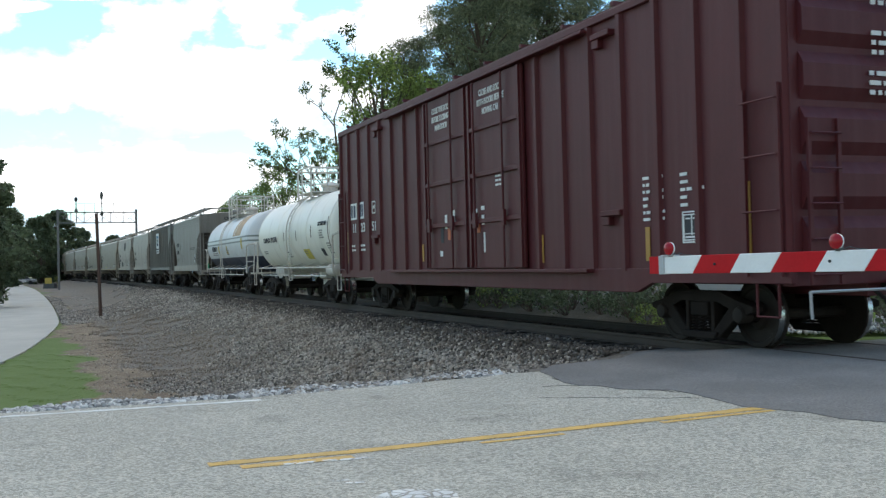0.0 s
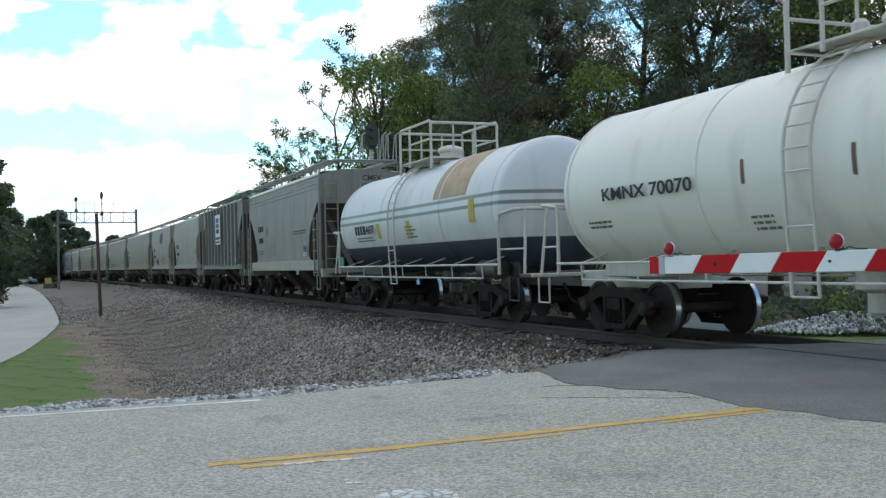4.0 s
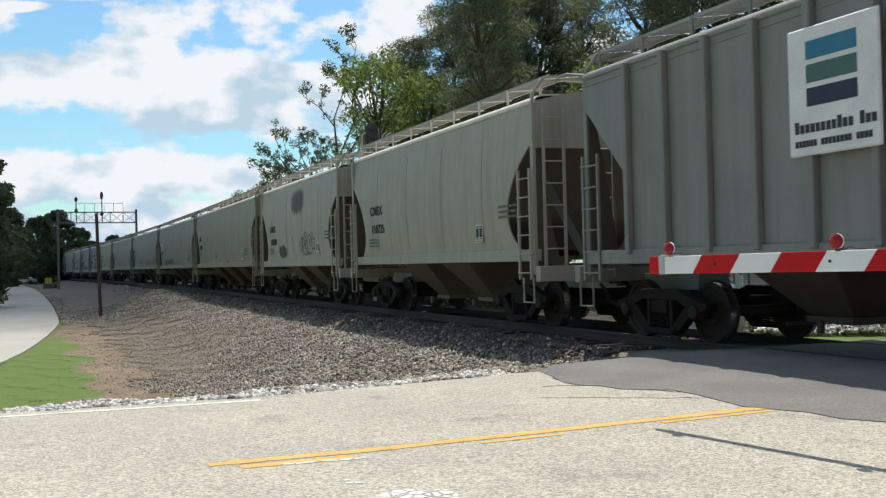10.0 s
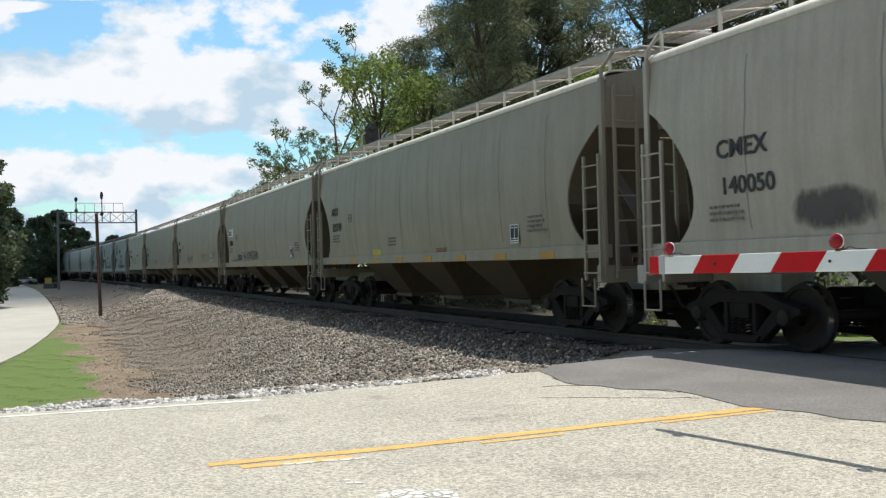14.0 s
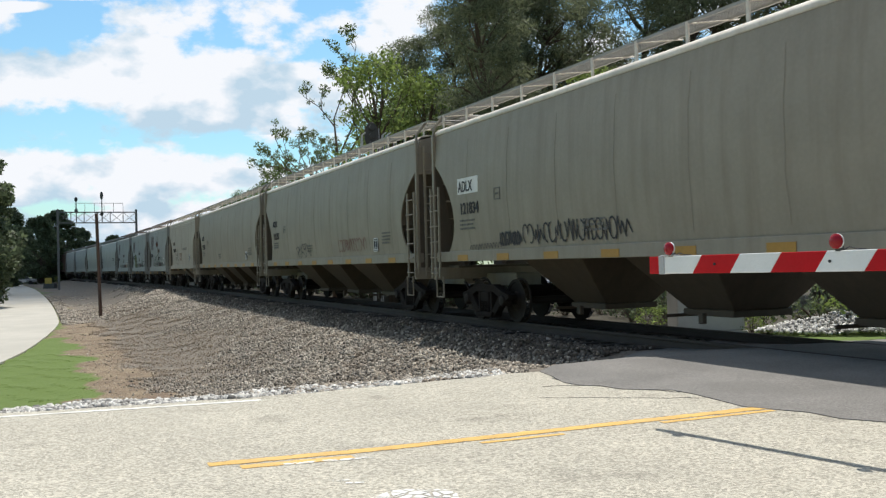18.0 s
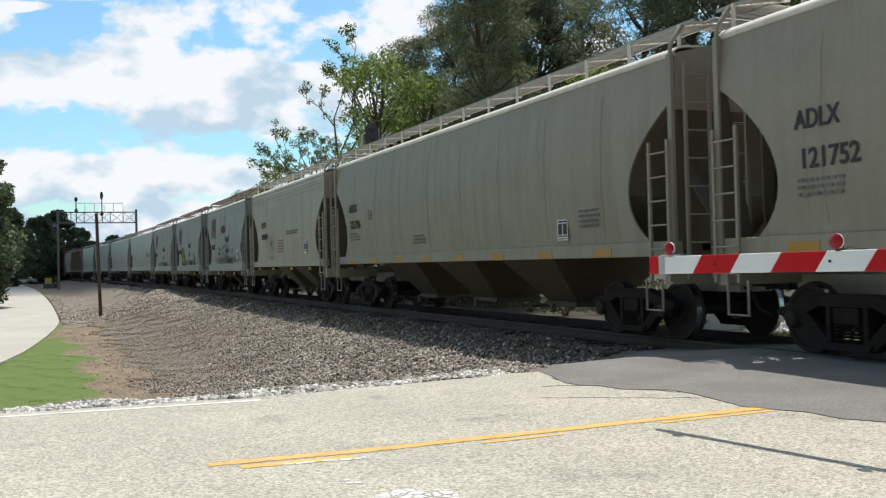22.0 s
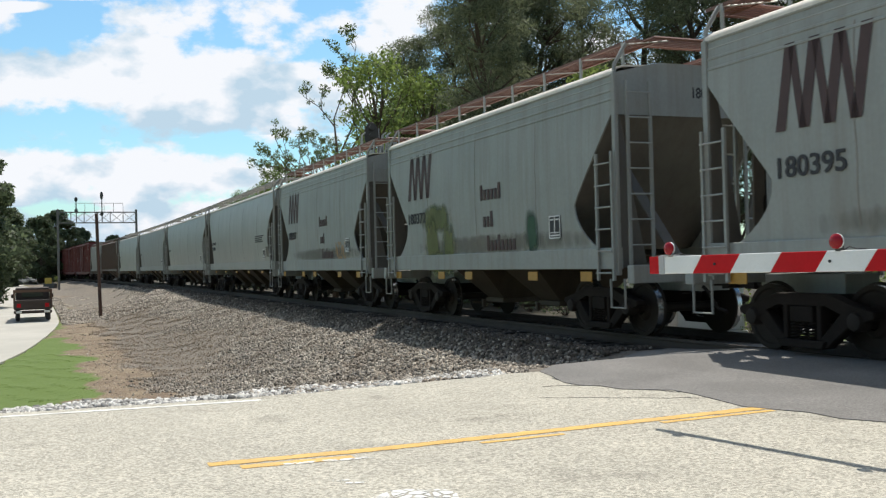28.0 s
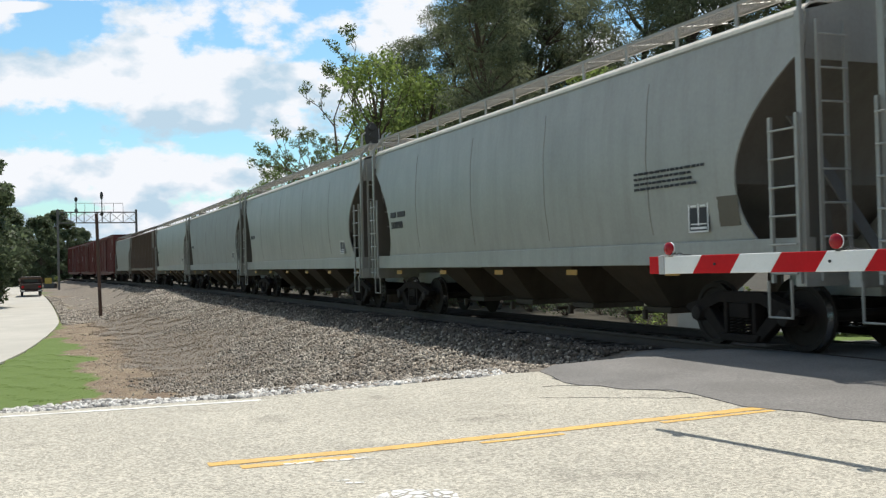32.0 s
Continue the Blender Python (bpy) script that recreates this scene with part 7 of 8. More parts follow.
# ---- crossing gate ----
def crossing_gate():
    tip, run = Vector((1.83, 8.66, 1.32)), Vector((0.512, -0.859, 0.0)).normalized()
    side = Vector((0, 0, 1)).cross(run)
    tip = Vector(EYE) + 0.962 * (tip - Vector(EYE))
    m = Matrix.Translation(tip) @ Matrix((run, side, Vector((0, 0, 1)))).transposed().to_4x4() @ Matrix.Scale(0.962, 4)
    gate = thing("crossing_gate", "lowered crossing gate arm with red and white stripes and red lamps", "crossing gate", m=m)
    x, k, h = 0.0, 0, 0.075
    edges = [-0.02, 0.13] + [0.55 + 0.4065 * j for j in range(17)]
    for a, b in zip(edges, edges[1:]):
        red = (k % 2 == 0)
        sa, sb = (0.055 if k > 1 else 0), (0.055 if k > 0 else 0)
        bm = bmesh.new()
        prism(bm, [(a - sa, -h), (b - sb - 0.001, -h), (b + sb - 0.001, h), (a + sa, h)], -0.02, 0.02)
        part("arm_stripe", bm, M_RED if red else M_GWHITE, gate, "red reflective stripe" if red else "white reflective stripe", bevel=0.004)
        k += 1
    bm = bmesh.new()
    box(bm, 0.13, 7.3, 0.021, 0.035, -0.045, 0.045)
    part("arm_stiffener", bm, M_GALV, gate)
    bm = bmesh.new()
    box(bm, 0.10, 0.17, -0.026, 0.03, -0.08, 0.08)
    box(bm, 0.15, 0.30, -0.04, 0.04, 0.076, 0.086)
    part("end_clamp", bm, M_GALV, gate, bevel=0.004)
    glow = material("lamp_lens_red", (0.24, 0.004, 0.012), 0.25, bump=0, spec=0.35)
    glow.node_tree.nodes["Principled BSDF"].inputs["Emission Color"].default_value = (1, 0.03, 0.02, 1)
    glow.node_tree.nodes["Principled BSDF"].inputs["Emission Strength"].default_value = 0.02
    for lx in (0.25, 1.92, 5.4):
        bm = bmesh.new()
        lathe(bm, [(-0.038, 0.045), (-0.036, 0.055), (-0.022, 0.055), (-0.012, 0.03)], 20, "y", (lx, 0, 0.140))
        lamp = part("lamp", bm, M_GWHITE, gate, "small gate lamp in a pale housing", smooth=True)
        bm = bmesh.new()
        lathe(bm, [(-0.074, 0.004), (-0.071, 0.022), (-0.062, 0.040), (-0.050, 0.053), (-0.037, 0.0555), (-0.037, 0.02)], 20, "y", (lx, 0, 0.140))
        part("lens", bm, glow, lamp, "round red lens", smooth=True)
        bm = bmesh.new()
        box(bm, lx - 0.02, lx + 0.02, -0.03, 0.02, 0.07, 0.105)
        part("lamp_foot", bm, M_DARKMETAL, lamp)
        bm = bmesh.new()
        tube(bm, [(lx + 0.03, 0.0, 0.078), (lx + 0.08, 0.0, 0.10), (lx + 0.14, 0, 0.083), (lx + 0.22, 0, 0.079)], 0.005, 5)
        part("lamp_cable", bm, M_BLACK, gate)
    for bx in (0.75, 1.85, 3.0, 4.2):
        bm = bmesh.new()
        lathe(bm, [(0.02, 0.011), (0.03, 0.011)], 8, "y", (bx, -0.052, 0.0))
        part("bolt", bm, M_BLACK, gate)
    # mast beyond the picture
    bm = bmesh.new()
    tube(bm, [(7.2, 0, -1.45), (7.2, 0, 2.6)], 0.07, 12)
    box(bm, 6.9, 7.5, -0.3, 0.3, -1.45, -1.28)
    part("mast", bm, M_GALV, gate)
    bm = bmesh.new()
    box(bm, 7.3, 8.6, -0.12, -0.06, -0.1, 0.1)
    box(bm, 6.95, 7.45, -0.2, 0.2, -0.3, 0.3)
    part("gate_mechanism", bm, M_GALV, gate, bevel=0.02)


crossing_gate()


def crossing_signal():
    x, y = 8.9, 19.25
    z = float(ground_z(x, y))
    sig = thing("crossing_signal", "grey crossing signal mast with red flashing lamps beyond the rails", "crossing signal", m=Matrix.Translation((x, y, z)) @ pose(0, 0, 0, 0, 0, -24))
    bm = bmesh.new()
    tube(bm, [(0, 0, -0.2), (0, 0, 4.4)], 0.06, 12)
    mast = part("mast", bm, M_GALV, sig)
    bm = bmesh.new()
    tube(bm, [(-0.42, 0, 3.25 - z), (0.42, 0, 3.25 - z)], 0.03, 8)
    part("cross_arm", bm, M_GALV, sig)
    red = material("flasher_lens", (0.6, 0.01, 0.01), 0.2)
    red.node_tree.nodes["Principled BSDF"].inputs["Emission Color"].default_value = (1, 0.03, 0.03, 1)
    red.node_tree.nodes["Principled BSDF"].inputs["Emission Strength"].default_value = 1.2
    for k, sx in enumerate((-0.42, 0.42)):
        bm = bmesh.new()
        lathe(bm, [(-0.02, 0.28), (0.02, 0.28), (0.06, 0.16), (0.2, 0.12)], 24, "y", (sx, 0, 3.25 - z))
        head = part("lamp_backing", bm, M_BLACK, sig, "round black lamp backing", smooth=True)
        bm = bmesh.new()
        lathe(bm, [(-0.025, 0.05), (-0.05, 0.1), (-0.03, 0.15), (-0.022, 0.15)], 24, "y", (sx, 0, 3.25 - z))
        part("lens", bm, red if k == 0 else material("flasher_lens_dark", (0.2, 0.01, 0.01), 0.2), head, smooth=True)
    for a in (-45, 45):
        bm = bmesh.new()
        box(bm, -0.6, 0.6, -0.10, -0.085, -0.11, 0.11)
        part("cross_board", bm, M_GWHITE, sig, "white crossbuck board", m=Matrix.Translation((0, 0.05 if a > 0 else 0.07, 4.2)) @ pose(0, 0, 0, 0, a, 0))
    bm = bmesh.new()
    box(bm, -0.25, 0.25, -0.25, 0.25, -0.3, 0.12)
    part("base", bm, material("concrete", (0.42, 0.41, 0.38), 0.9), sig, bevel=0.02)


crossing_signal()


# ---- signal bridge ----
def signal_bridge():
    s0 = -109.0
    th = float(np.interp(s0, TS, TH))
    base = on_track(s0)
    m = Matrix.Translation((base.x, base.y, base.z)) @ pose(0, 0, 0, 0, 0, -math.degrees(th) - 90)
    br = thing("signal_bridge", "grey steel signal bridge spanning the track with two signal masts", "signal bridge", m=m)
    x0, x1, zt = -3.2, 6.0, 8.45
    for x in (x0, x1):
        bm = bmesh.new()
        box(bm, x - 0.13, x + 0.13, -0.13, 0.13, -2.0, zt + 0.35)
        part("post", bm, M_BRIDGE, br, bevel=0.02)
    for z in (zt, zt - 1.3):
        for y in (-0.3, 0.3):
            bm = bmesh.new()
            box(bm, x0, x1, y - 0.045, y + 0.045, z - 0.05, z + 0.05)
            part("chord", bm, M_BRIDGE, br)
    n = 6
    for k in range(n + 1):
        x = x0 + (x1 - x0) * k / n
        bm = bmesh.new()
        tube(bm, [(x, -0.3, zt - 1.3), (x, -0.3, zt)], 0.05, 6)
        part("upright", bm, M_BRIDGE, br)
        if k < n:
            xb = x0 + (x1 - x0) * (k + 1) / n
            for a, b in ((zt - 1.3, zt), (zt, zt - 1.3)):
                bm = bmesh.new()
                tube(bm, [(x, -0.3, a), (xb, -0.3, b)], 0.03, 5)
                part("brace", bm, M_BRIDGE, br)
    bm = bmesh.new()
    tube(bm, [(-1.6, 0.3, zt + 1.1), (4.0, 0.3, zt + 1.1)], 0.03, 5)
    for k in range(6):
        tube(bm, [(-1.6 + 1.12 * k, 0.3, zt), (-1.6 + 1.12 * k, 0.3, zt + 1.1)], 0.025, 5)
    part("handrail", bm, M_BRIDGE, br)
    for x, zs in ((3.85, (zt + 1.6, zt + 0.2)), (0.85, (zt + 2.1, zt - 0.15))):
        bm = bmesh.new()
        tube(bm, [(x, -0.1, zt - 1.3), (x, -0.1, zs[0])], 0.06, 8)
        mast = part("signal_mast", bm, M_DARKMETAL, br)
        for z in zs:
            bm = bmesh.new()
            tall = 0.42 if (x < 2 and z > zt) else 0.27
            prism(bm, [(x + 0.2 * math.cos(a * math.tau / 14), z + tall * math.sin(a * math.tau / 14) * 1.15) for a in range(14)], -0.32, -0.26)
            box(bm, x - 0.13, x + 0.13, -0.26, 0.1, z - tall * 0.6, z + tall * 0.6)
            part("signal_head", bm, M_DARKMETAL, mast)


signal_bridge()


def wayside_signal():
    x, y = -2.80, 40.0
    z = float(ground_z(x, y))
    sig = thing("wayside_signal", "tall railway signal mast with a dark oval head and railed platform", "railway signal", m=Matrix.Translation((x, y, z)) @ pose(0, 0, 0, 0, 0, 14))
    top = 6.75 - z
    bm = bmesh.new()
    tube(bm, [(0, 0, -0.3), (0, 0, top)], 0.075, 10)
    mast = part("mast", bm, M_GALV, sig)
    bm = bmesh.new()
    oval = [(0.29 * math.cos(a * math.tau / 24), top + 0.56 * math.sin(a * math.tau / 24)) for a in range(24)]
    prism(bm, oval, -0.22, -0.19)
    head = part("signal_head", bm, M_DARKMETAL, sig, "dark oval signal backing plate", bevel=0.01)
    for k in (-1, 0, 1):
        bm = bmesh.new()
        lathe(bm, [(-0.40, 0.10), (-0.22, 0.12), (-0.20, 0.05)], 14, "y", (0, 0, top + 0.32 * k))
        part("lamp_hood", bm, M_DARKMETAL, head)
    bm = bmesh.new()
    box(bm, -0.25, 0.95, -0.45, 0.45, top - 1.15, top - 1.10)
    part("platform", bm, M_GALV, sig)
    for x0 in (-0.42, 0.42, 0.62, 0.95):
        bm = bmesh.new()
        tube(bm, [(x0, -0.42, top - 1.15), (x0, -0.42, top + 0.02), (x0 + 0.12, -0.42, top + 0.10), (x0 + 0.12, 0.42, top + 0.10), (x0, 0.42, top - 1.15)], 0.03, 6)
        part("railing", bm, M_GALV, sig)
    bm = bmesh.new()
    for y0 in (-0.2, 0.2):
        tube(bm, [(0.3, y0, -0.2), (0.3, y0, top + 0.3)], 0.025, 5)
    for k in range(18):
        tube(bm, [(0.3, -0.2, 0.2 + 0.34 * k), (0.3, 0.2, 0.2 + 0.34 * k)], 0.014, 4)
    part("ladder", bm, M_GALV, sig)


wayside_signal()

# old pole on the bank
POLE_XY = (-21.2, 61.0)
pole_z = float(ground_z(*POLE_XY))
pole = thing("utility_pole", "weathered red-brown wooden pole stub leaning on the bank", "pole", m=Matrix.Translation((*POLE_XY, pole_z)) @ pose(0, 0, 0, 0, -1.2, 0))
bm = bmesh.new()
lathe(bm, [(-0.6, 0.115), (0.5, 0.11), (3.0, 0.10), (6.35, 0.10), (6.4, 0.085)], 12, "z")
part("shaft", bm, M_WOODPOLE, pole, smooth=True)


# ---- trees ----
def leaf_crown(centres, radii, per, size, seed, flat=0.8, slim=0.55):
    """Leaf quads in loose clumps round the given centres."""
    rs = np.random.RandomState(seed)
    P = []
    for c, r in zip(centres, radii):
        n = max(6, int(per * (r / 0.9) ** 2))
        d = rs.normal(size=(n, 3))
        d /= np.linalg.norm(d, axis=1)[:, None]
        rad = r * (0.35 + 0.65 * rs.random(n) ** 0.6)
        pos = np.array(c) + d * rad[:, None] * np.array([1, 1, flat])
        a = rs.normal(size=(n, 3))
        a /= np.linalg.norm(a, axis=1)[:, None]
        b = np.cross(a, d + 0.3 * rs.normal(size=(n, 3)))
        b /= np.linalg.norm(b, axis=1)[:, None] + 1e-9
        sz = size * (0.6 + 0.8 * rs.random(n))[:, None]
        P.append(np.stack([pos - a * sz, pos + b * sz * slim, pos + a * sz, pos - b * sz * slim], 1))
    P = np.concatenate(P).reshape(-1, 3)
    F = np.arange(len(P)).reshape(-1, 4)
    return P, F


def leaf_mat(name, color):
    m = material(name, color, 0.6, vary=0.25, scale=0.35, fine=3, bump=0, island=0.45, spec=0.3)
    nt = m.node_tree
    b = nt.nodes["Principled BSDF"]
    out = nt.nodes["Material Output"]
    tr, mx = nt.nodes.new("ShaderNodeBsdfTranslucent"), nt.nodes.new("ShaderNodeMixShader")
    mx.inputs[0].default_value = 0.5
    nt.links.new(b.inputs["Base Color"].links[0].from_socket, tr.inputs["Color"])
    nt.links.new(b.outputs[0], mx.inputs[1])
    nt.links.new(tr.outputs[0], mx.inputs[2])
    nt.links.new(mx.outputs[0], out.inputs["Surface"])
    return m


def tree(kind, height, seed, leaf, label, spread=0.32, clumps=60, per=60, size=0.17, bare=0.30, gap=0.0):
    rd = random.Random(seed)
    t = thing("tree", label, "tree", "trees behind the railway")
    bm = bmesh.new()
    lean = (rd.uniform(-0.04, 0.04), rd.uniform(-0.04, 0.04))
    trunk = [(lean[0] * z * z / height * 4, lean[1] * z * z / height * 4, z) for z in [height * k / 8 * 0.93 for k in range(9)]]
    r0 = height * 0.017 + 0.06
    tube(bm, [(0, 0, -0.4)] + trunk[1:], r0, 9, 0.03)
    centres, radii = [], []
    for k in range(clumps):
        u = rd.random()
        z = height * (bare + (1 - bare) * (u ** 0.9))
        kz = (z / height - bare) / (1 - bare)
        if kind == "pine":
            w = spread * height * (0.35 + 0.65 * (1 - kz)) * (0.55 if kz < 0.08 else 1)
        else:
            w = spread * height * math.sin(math.pi * (0.18 + 0.78 * kz)) ** 0.7
        a = rd.uniform(0, math.tau)
        rr = w * rd.uniform(0.3, 1.0) ** 0.6
        i = min(7, int(z / height / 0.93 * 8))
        root = Vector(trunk[max(1, i - (1 if kind != "pine" else 0))])
        c = Vector((root.x + rr * math.cos(a), root.y + rr * math.sin(a), z))
        if k % 2 == 0:
            mid = root.lerp(c, 0.5) + Vector((rd.uniform(-0.12, 0.12) * rr, rd.uniform(-0.12, 0.12) * rr, -0.16 * rr))
            mid2 = root.lerp(c, 0.78) + Vector((rd.uniform(-0.1, 0.1) * rr, rd.uniform(-0.1, 0.1) * rr, -0.02 * rr))
            tube(bm, [root - Vector((0, 0, 0.3 * rr)), mid, mid2, c], max(0.025, r0 * 0.28 * (1 - 0.6 * kz)), 5, 0.012)
        if rd.random() > gap:
            centres.append(tuple(c))
            radii.append(height * (rd.uniform(0.035, 0.06) if kind == "pine" else rd.uniform(0.04, 0.085)))
    part("trunk", bm, M_BARK, t, "tapered trunk with limbs")
    P, F = leaf_crown(centres, radii, per, size, seed + 100, 0.6 if kind == "pine" else 0.8, 0.16 if kind == "pine" else 0.55)
    me = bpy.data.meshes.new("crown")
    me.from_pydata(P.tolist(), [], F.tolist())
    me.materials.append(leaf)
    c = new("crown", me)
    c.parent = t
    tagged(c, "uneven crown of many small leaves")
    return t


def lacy_tree(height, seed, leaf, label):
    """A half-bare tree: forking limbs to fine twigs, with small loose tufts of leaves at their ends."""
    rd = random.Random(seed)
    t = thing("tree", label, "tree", "trees behind the railway")
    bm = bmesh.new()
    ends, radii = [], []

    def grow(p, d, length, r, level):
        side = Vector((rd.uniform(-1, 1), rd.uniform(-1, 1), rd.uniform(-0.3, 0.5))) * 0.28
        mid = p + d * length * 0.5 + side * length * 0.3
        end = p + (d + side * 0.5).normalized() * length
        tube(bm, [p, mid, end], r, 7 if level < 2 else 4, r * 0.62)
        if level >= 2:
            ends.append(tuple(mid))
            radii.append(rd.uniform(0.12, 0.24))
        if level >= 5 or length < 0.35:
            ends.append(tuple(end))
            radii.append(rd.uniform(0.16, 0.40))
            return
        n = 3 if level in (0, 1) else 2
        for k in range(n):
            a = rd.uniform(0, math.tau)
            out = Vector((math.cos(a), math.sin(a), rd.uniform(-0.25, 0.35)))
            nd = (d * rd.uniform(0.8, 1.1) + out * rd.uniform(0.4, 0.75)).normalized()
            nd.z = max(nd.z, -0.1 if level > 2 else 0.25)
            grow(end if k else mid.lerp(end, 0.6), nd.normalized(), length * rd.uniform(0.6, 0.82), r * 0.6, level + 1)
    grow(Vector((0, 0, -0.4)), Vector((0.03, 0, 1)), height * 0.36, height * 0.012 + 0.03, 0)
    part("trunk", bm, M_BARK, t, "forked trunk with bare limbs and twigs")
    P, F = leaf_crown(ends, radii, 640, 0.065, seed + 100, 0.9, 0.5)
    me = bpy.data.meshes.new("crown")
    me.from_pydata(P.tolist(), [], F.tolist())
    me.materials.append(leaf)
    c = new("crown", me)
    c.parent = t
    tagged(c, "thin open crown of small leaf tufts")
    return t


def at_px(px, depth, lift=0.0):
    x = (px - 784) / 1750 * depth
    return Matrix.Translation((x, depth, float(ground_z(x, depth)) + lift))


PINE_LEAF = leaf_mat("pine_needles", (0.165, 0.188, 0.108))
OAK_LEAF = leaf_mat("broad_leaves", (0.165, 0.225, 0.075))
LIGHT_LEAF = leaf_mat("light_leaves", (0.205, 0.27, 0.075))
LACY_LEAF = leaf_mat("thin_tree_leaves", (0.12, 0.16, 0.06))
FAR_LEAF = leaf_mat("far_leaves", (0.115, 0.145, 0.08))

pine = tree("pine", 19.0, 1, PINE_LEAF, "tall dark pine with a ragged crown behind the track", 0.21, 175, 190, 0.16, 0.18, 0.12)
pine2 = tree("pine", 17.0, 2, PINE_LEAF, "tall dark pine with gaps of sky between its boughs", 0.24, 140, 190, 0.16, 0.22, 0.15)
oak = tree("oak", 12.5, 3, OAK_LEAF, "broad green leafy tree behind the track", 0.30, 110, 130, 0.10, 0.12)
light = tree("oak", 9.5, 4, LIGHT_LEAF, "light green young tree at the wood's edge", 0.27, 95, 150, 0.075, 0.10)
thin = lacy_tree(12.2, 8, LACY_LEAF, "half-bare thin tree with open branches")
dark = tree("oak", 12.0, 6, FAR_LEAF, "dark broad tree far down the side street", 0.36, 150, 150, 0.2, 0.02)
placed = set()


def put(proto, px, depth, turn, scale=1.0, lift=0.0):
    m = at_px(px, depth, lift) @ pose(0, 0, 0, 0, 0, turn) @ Matrix.Scale(scale, 4)
    if proto.name in placed:
        c = copy_thing(proto, m)
        c.scale = (scale,) * 3
        return c
    placed.add(proto.name)
    proto.matrix_basis = m
    return proto


for proto, px, d, turn, sc in ((thin, 590, 52, 205, 1.03), (thin, 618, 60, 40, 0.85), (light, 695, 45, 0, 1.18), (oak, 722, 50, 40, 0.84), (light, 672, 56, 120, 1.05), (light, 700, 52, 210, 1.05), (pine2, 935, 44, 10, 0.88), (pine, 905, 50, 80, 0.95),
                               (pine, 985, 46, 0, 0.85), (pine2, 1045, 48, 40, 0.9), (light, 1040, 40, 90, 1.0), (pine, 1130, 45, 150, 0.9), (pine2, 1210, 40, 300, 0.95), (pine, 1290, 38, 10, 0.8),
                               (pine, 1370, 42, 210, 0.9), (pine2, 1450, 38, 30, 0.95), (light, 1530, 36, 250, 1.25), (pine, 1620, 40, 330, 0.9), (pine2, 1750, 36, 60, 1.0), (oak, 800, 62, 190, 1.0), (pine, 822, 52, 120, 0.78), (pine, 778, 55, 60, 0.74), (light, 745, 46, 70, 1.1), (oak, 745, 54, 260, 0.78), (pine, 885, 40, 100, 0.78),
                               (oak, 505, 88, 300, 0.85), (light, 470, 95, 30, 1.0), (oak, 430, 120, 60, 0.85), (oak, 400, 130, 200, 0.8), (dark, 360, 150, 100, 0.8), (dark, 320, 175, 10, 0.78), (dark, 285, 190, 60, 0.75), (dark, 235, 220, 130, 0.78),
                               (dark, 200, 240, 30, 0.82), (dark, -84, 70, 0, 0.98), (dark, -50, 95, 140, 0.95), (dark, 4, 135, 300, 0.9), (dark, 72, 170, 70, 0.95), (dark, 108, 178, 170, 1.02), (dark, 138, 215, 20, 0.9), (dark, 36, 180, 250, 0.85), (dark, 95, 230, 250, 1.0), (dark, 5, 150, 50, 0.75), (dark, 165, 235, 250, 0.7), (light, 100, 135, 20, 0.16)):
    put(proto, px, d, turn, sc)


# shrubs under the trees, beyond the track
def shrub(seed, leaf, label):
    rd = random.Random(seed)
    t = thing("shrub", label, "shrub", "shrubs beyond the track")
    bm = bmesh.new()
    cs, rr = [], []
    for k in range(16):
        a, r = rd.uniform(0, 6.28), rd.uniform(0.1, 0.9)
        c = (r * math.cos(a), r * math.sin(a), rd.uniform(0.25, 1.1))
        tube(bm, [(0, 0, -0.05), (c[0] * 0.5, c[1] * 0.5, c[2] * 0.6), c], 0.015, 4, 0.006)
        cs.append(c)
        rr.append(rd.uniform(0.22, 0.4))
    part("woody_base", bm, M_BARK, t)
    P, F = leaf_crown(cs, rr, 160, 0.07, seed)
    me = bpy.data.meshes.new("foliage")
    me.from_pydata(P.tolist(), [], F.tolist())
    me.materials.append(leaf)
    c = new("foliage", me)
    c.parent = t
    return t


sh = shrub(11, LIGHT_LEAF, "bright green low shrub in the sun beyond the rails")
sh2 = shrub(12, FAR_LEAF, "dark green shrub at the foot of the trees")
for k in range(120):
    s = -75 + 105 * k / 120 + rnd.uniform(-0.7, 0.7)
    q = rnd.uniform(5.6, 8.5)
    open_gap = 5.0 < s < 10.5
    if open_gap:
        q = rnd.uniform(9.5, 13.0)
    p = on_track(s, -q)
    sc = rnd.uniform(0.6, 1.25)
    m = Matrix.Translation((p.x, p.y, float(ground_z(p.x, p.y)))) @ pose(0, 0, 0, 0, 0, rnd.uniform(0, 360)) @ Matrix.Scale(sc, 4)
    src = sh if (k % 14 == 1 or 2.4 < s < 4.6) else sh2
    if k < 2:
        src.matrix_basis = m
    else:
        copy_thing(src, m).scale = (sc,) * 3

for px, depth, sc in ((1325, 23.0, 0.5), (1345, 24.2, 0.55), (1140, 25.0, 0.5), (1165, 25.5, 0.45), (1432, 24.0, 0.5)):
    x = (px - 784) / 1750 * depth
    copy_thing(sh, Matrix.Translation((x, depth, float(ground_z(x, depth)))) @ pose(0, 0, 0, 0, 0, px) @ Matrix.Scale(sc, 4)).scale = (sc,) * 3

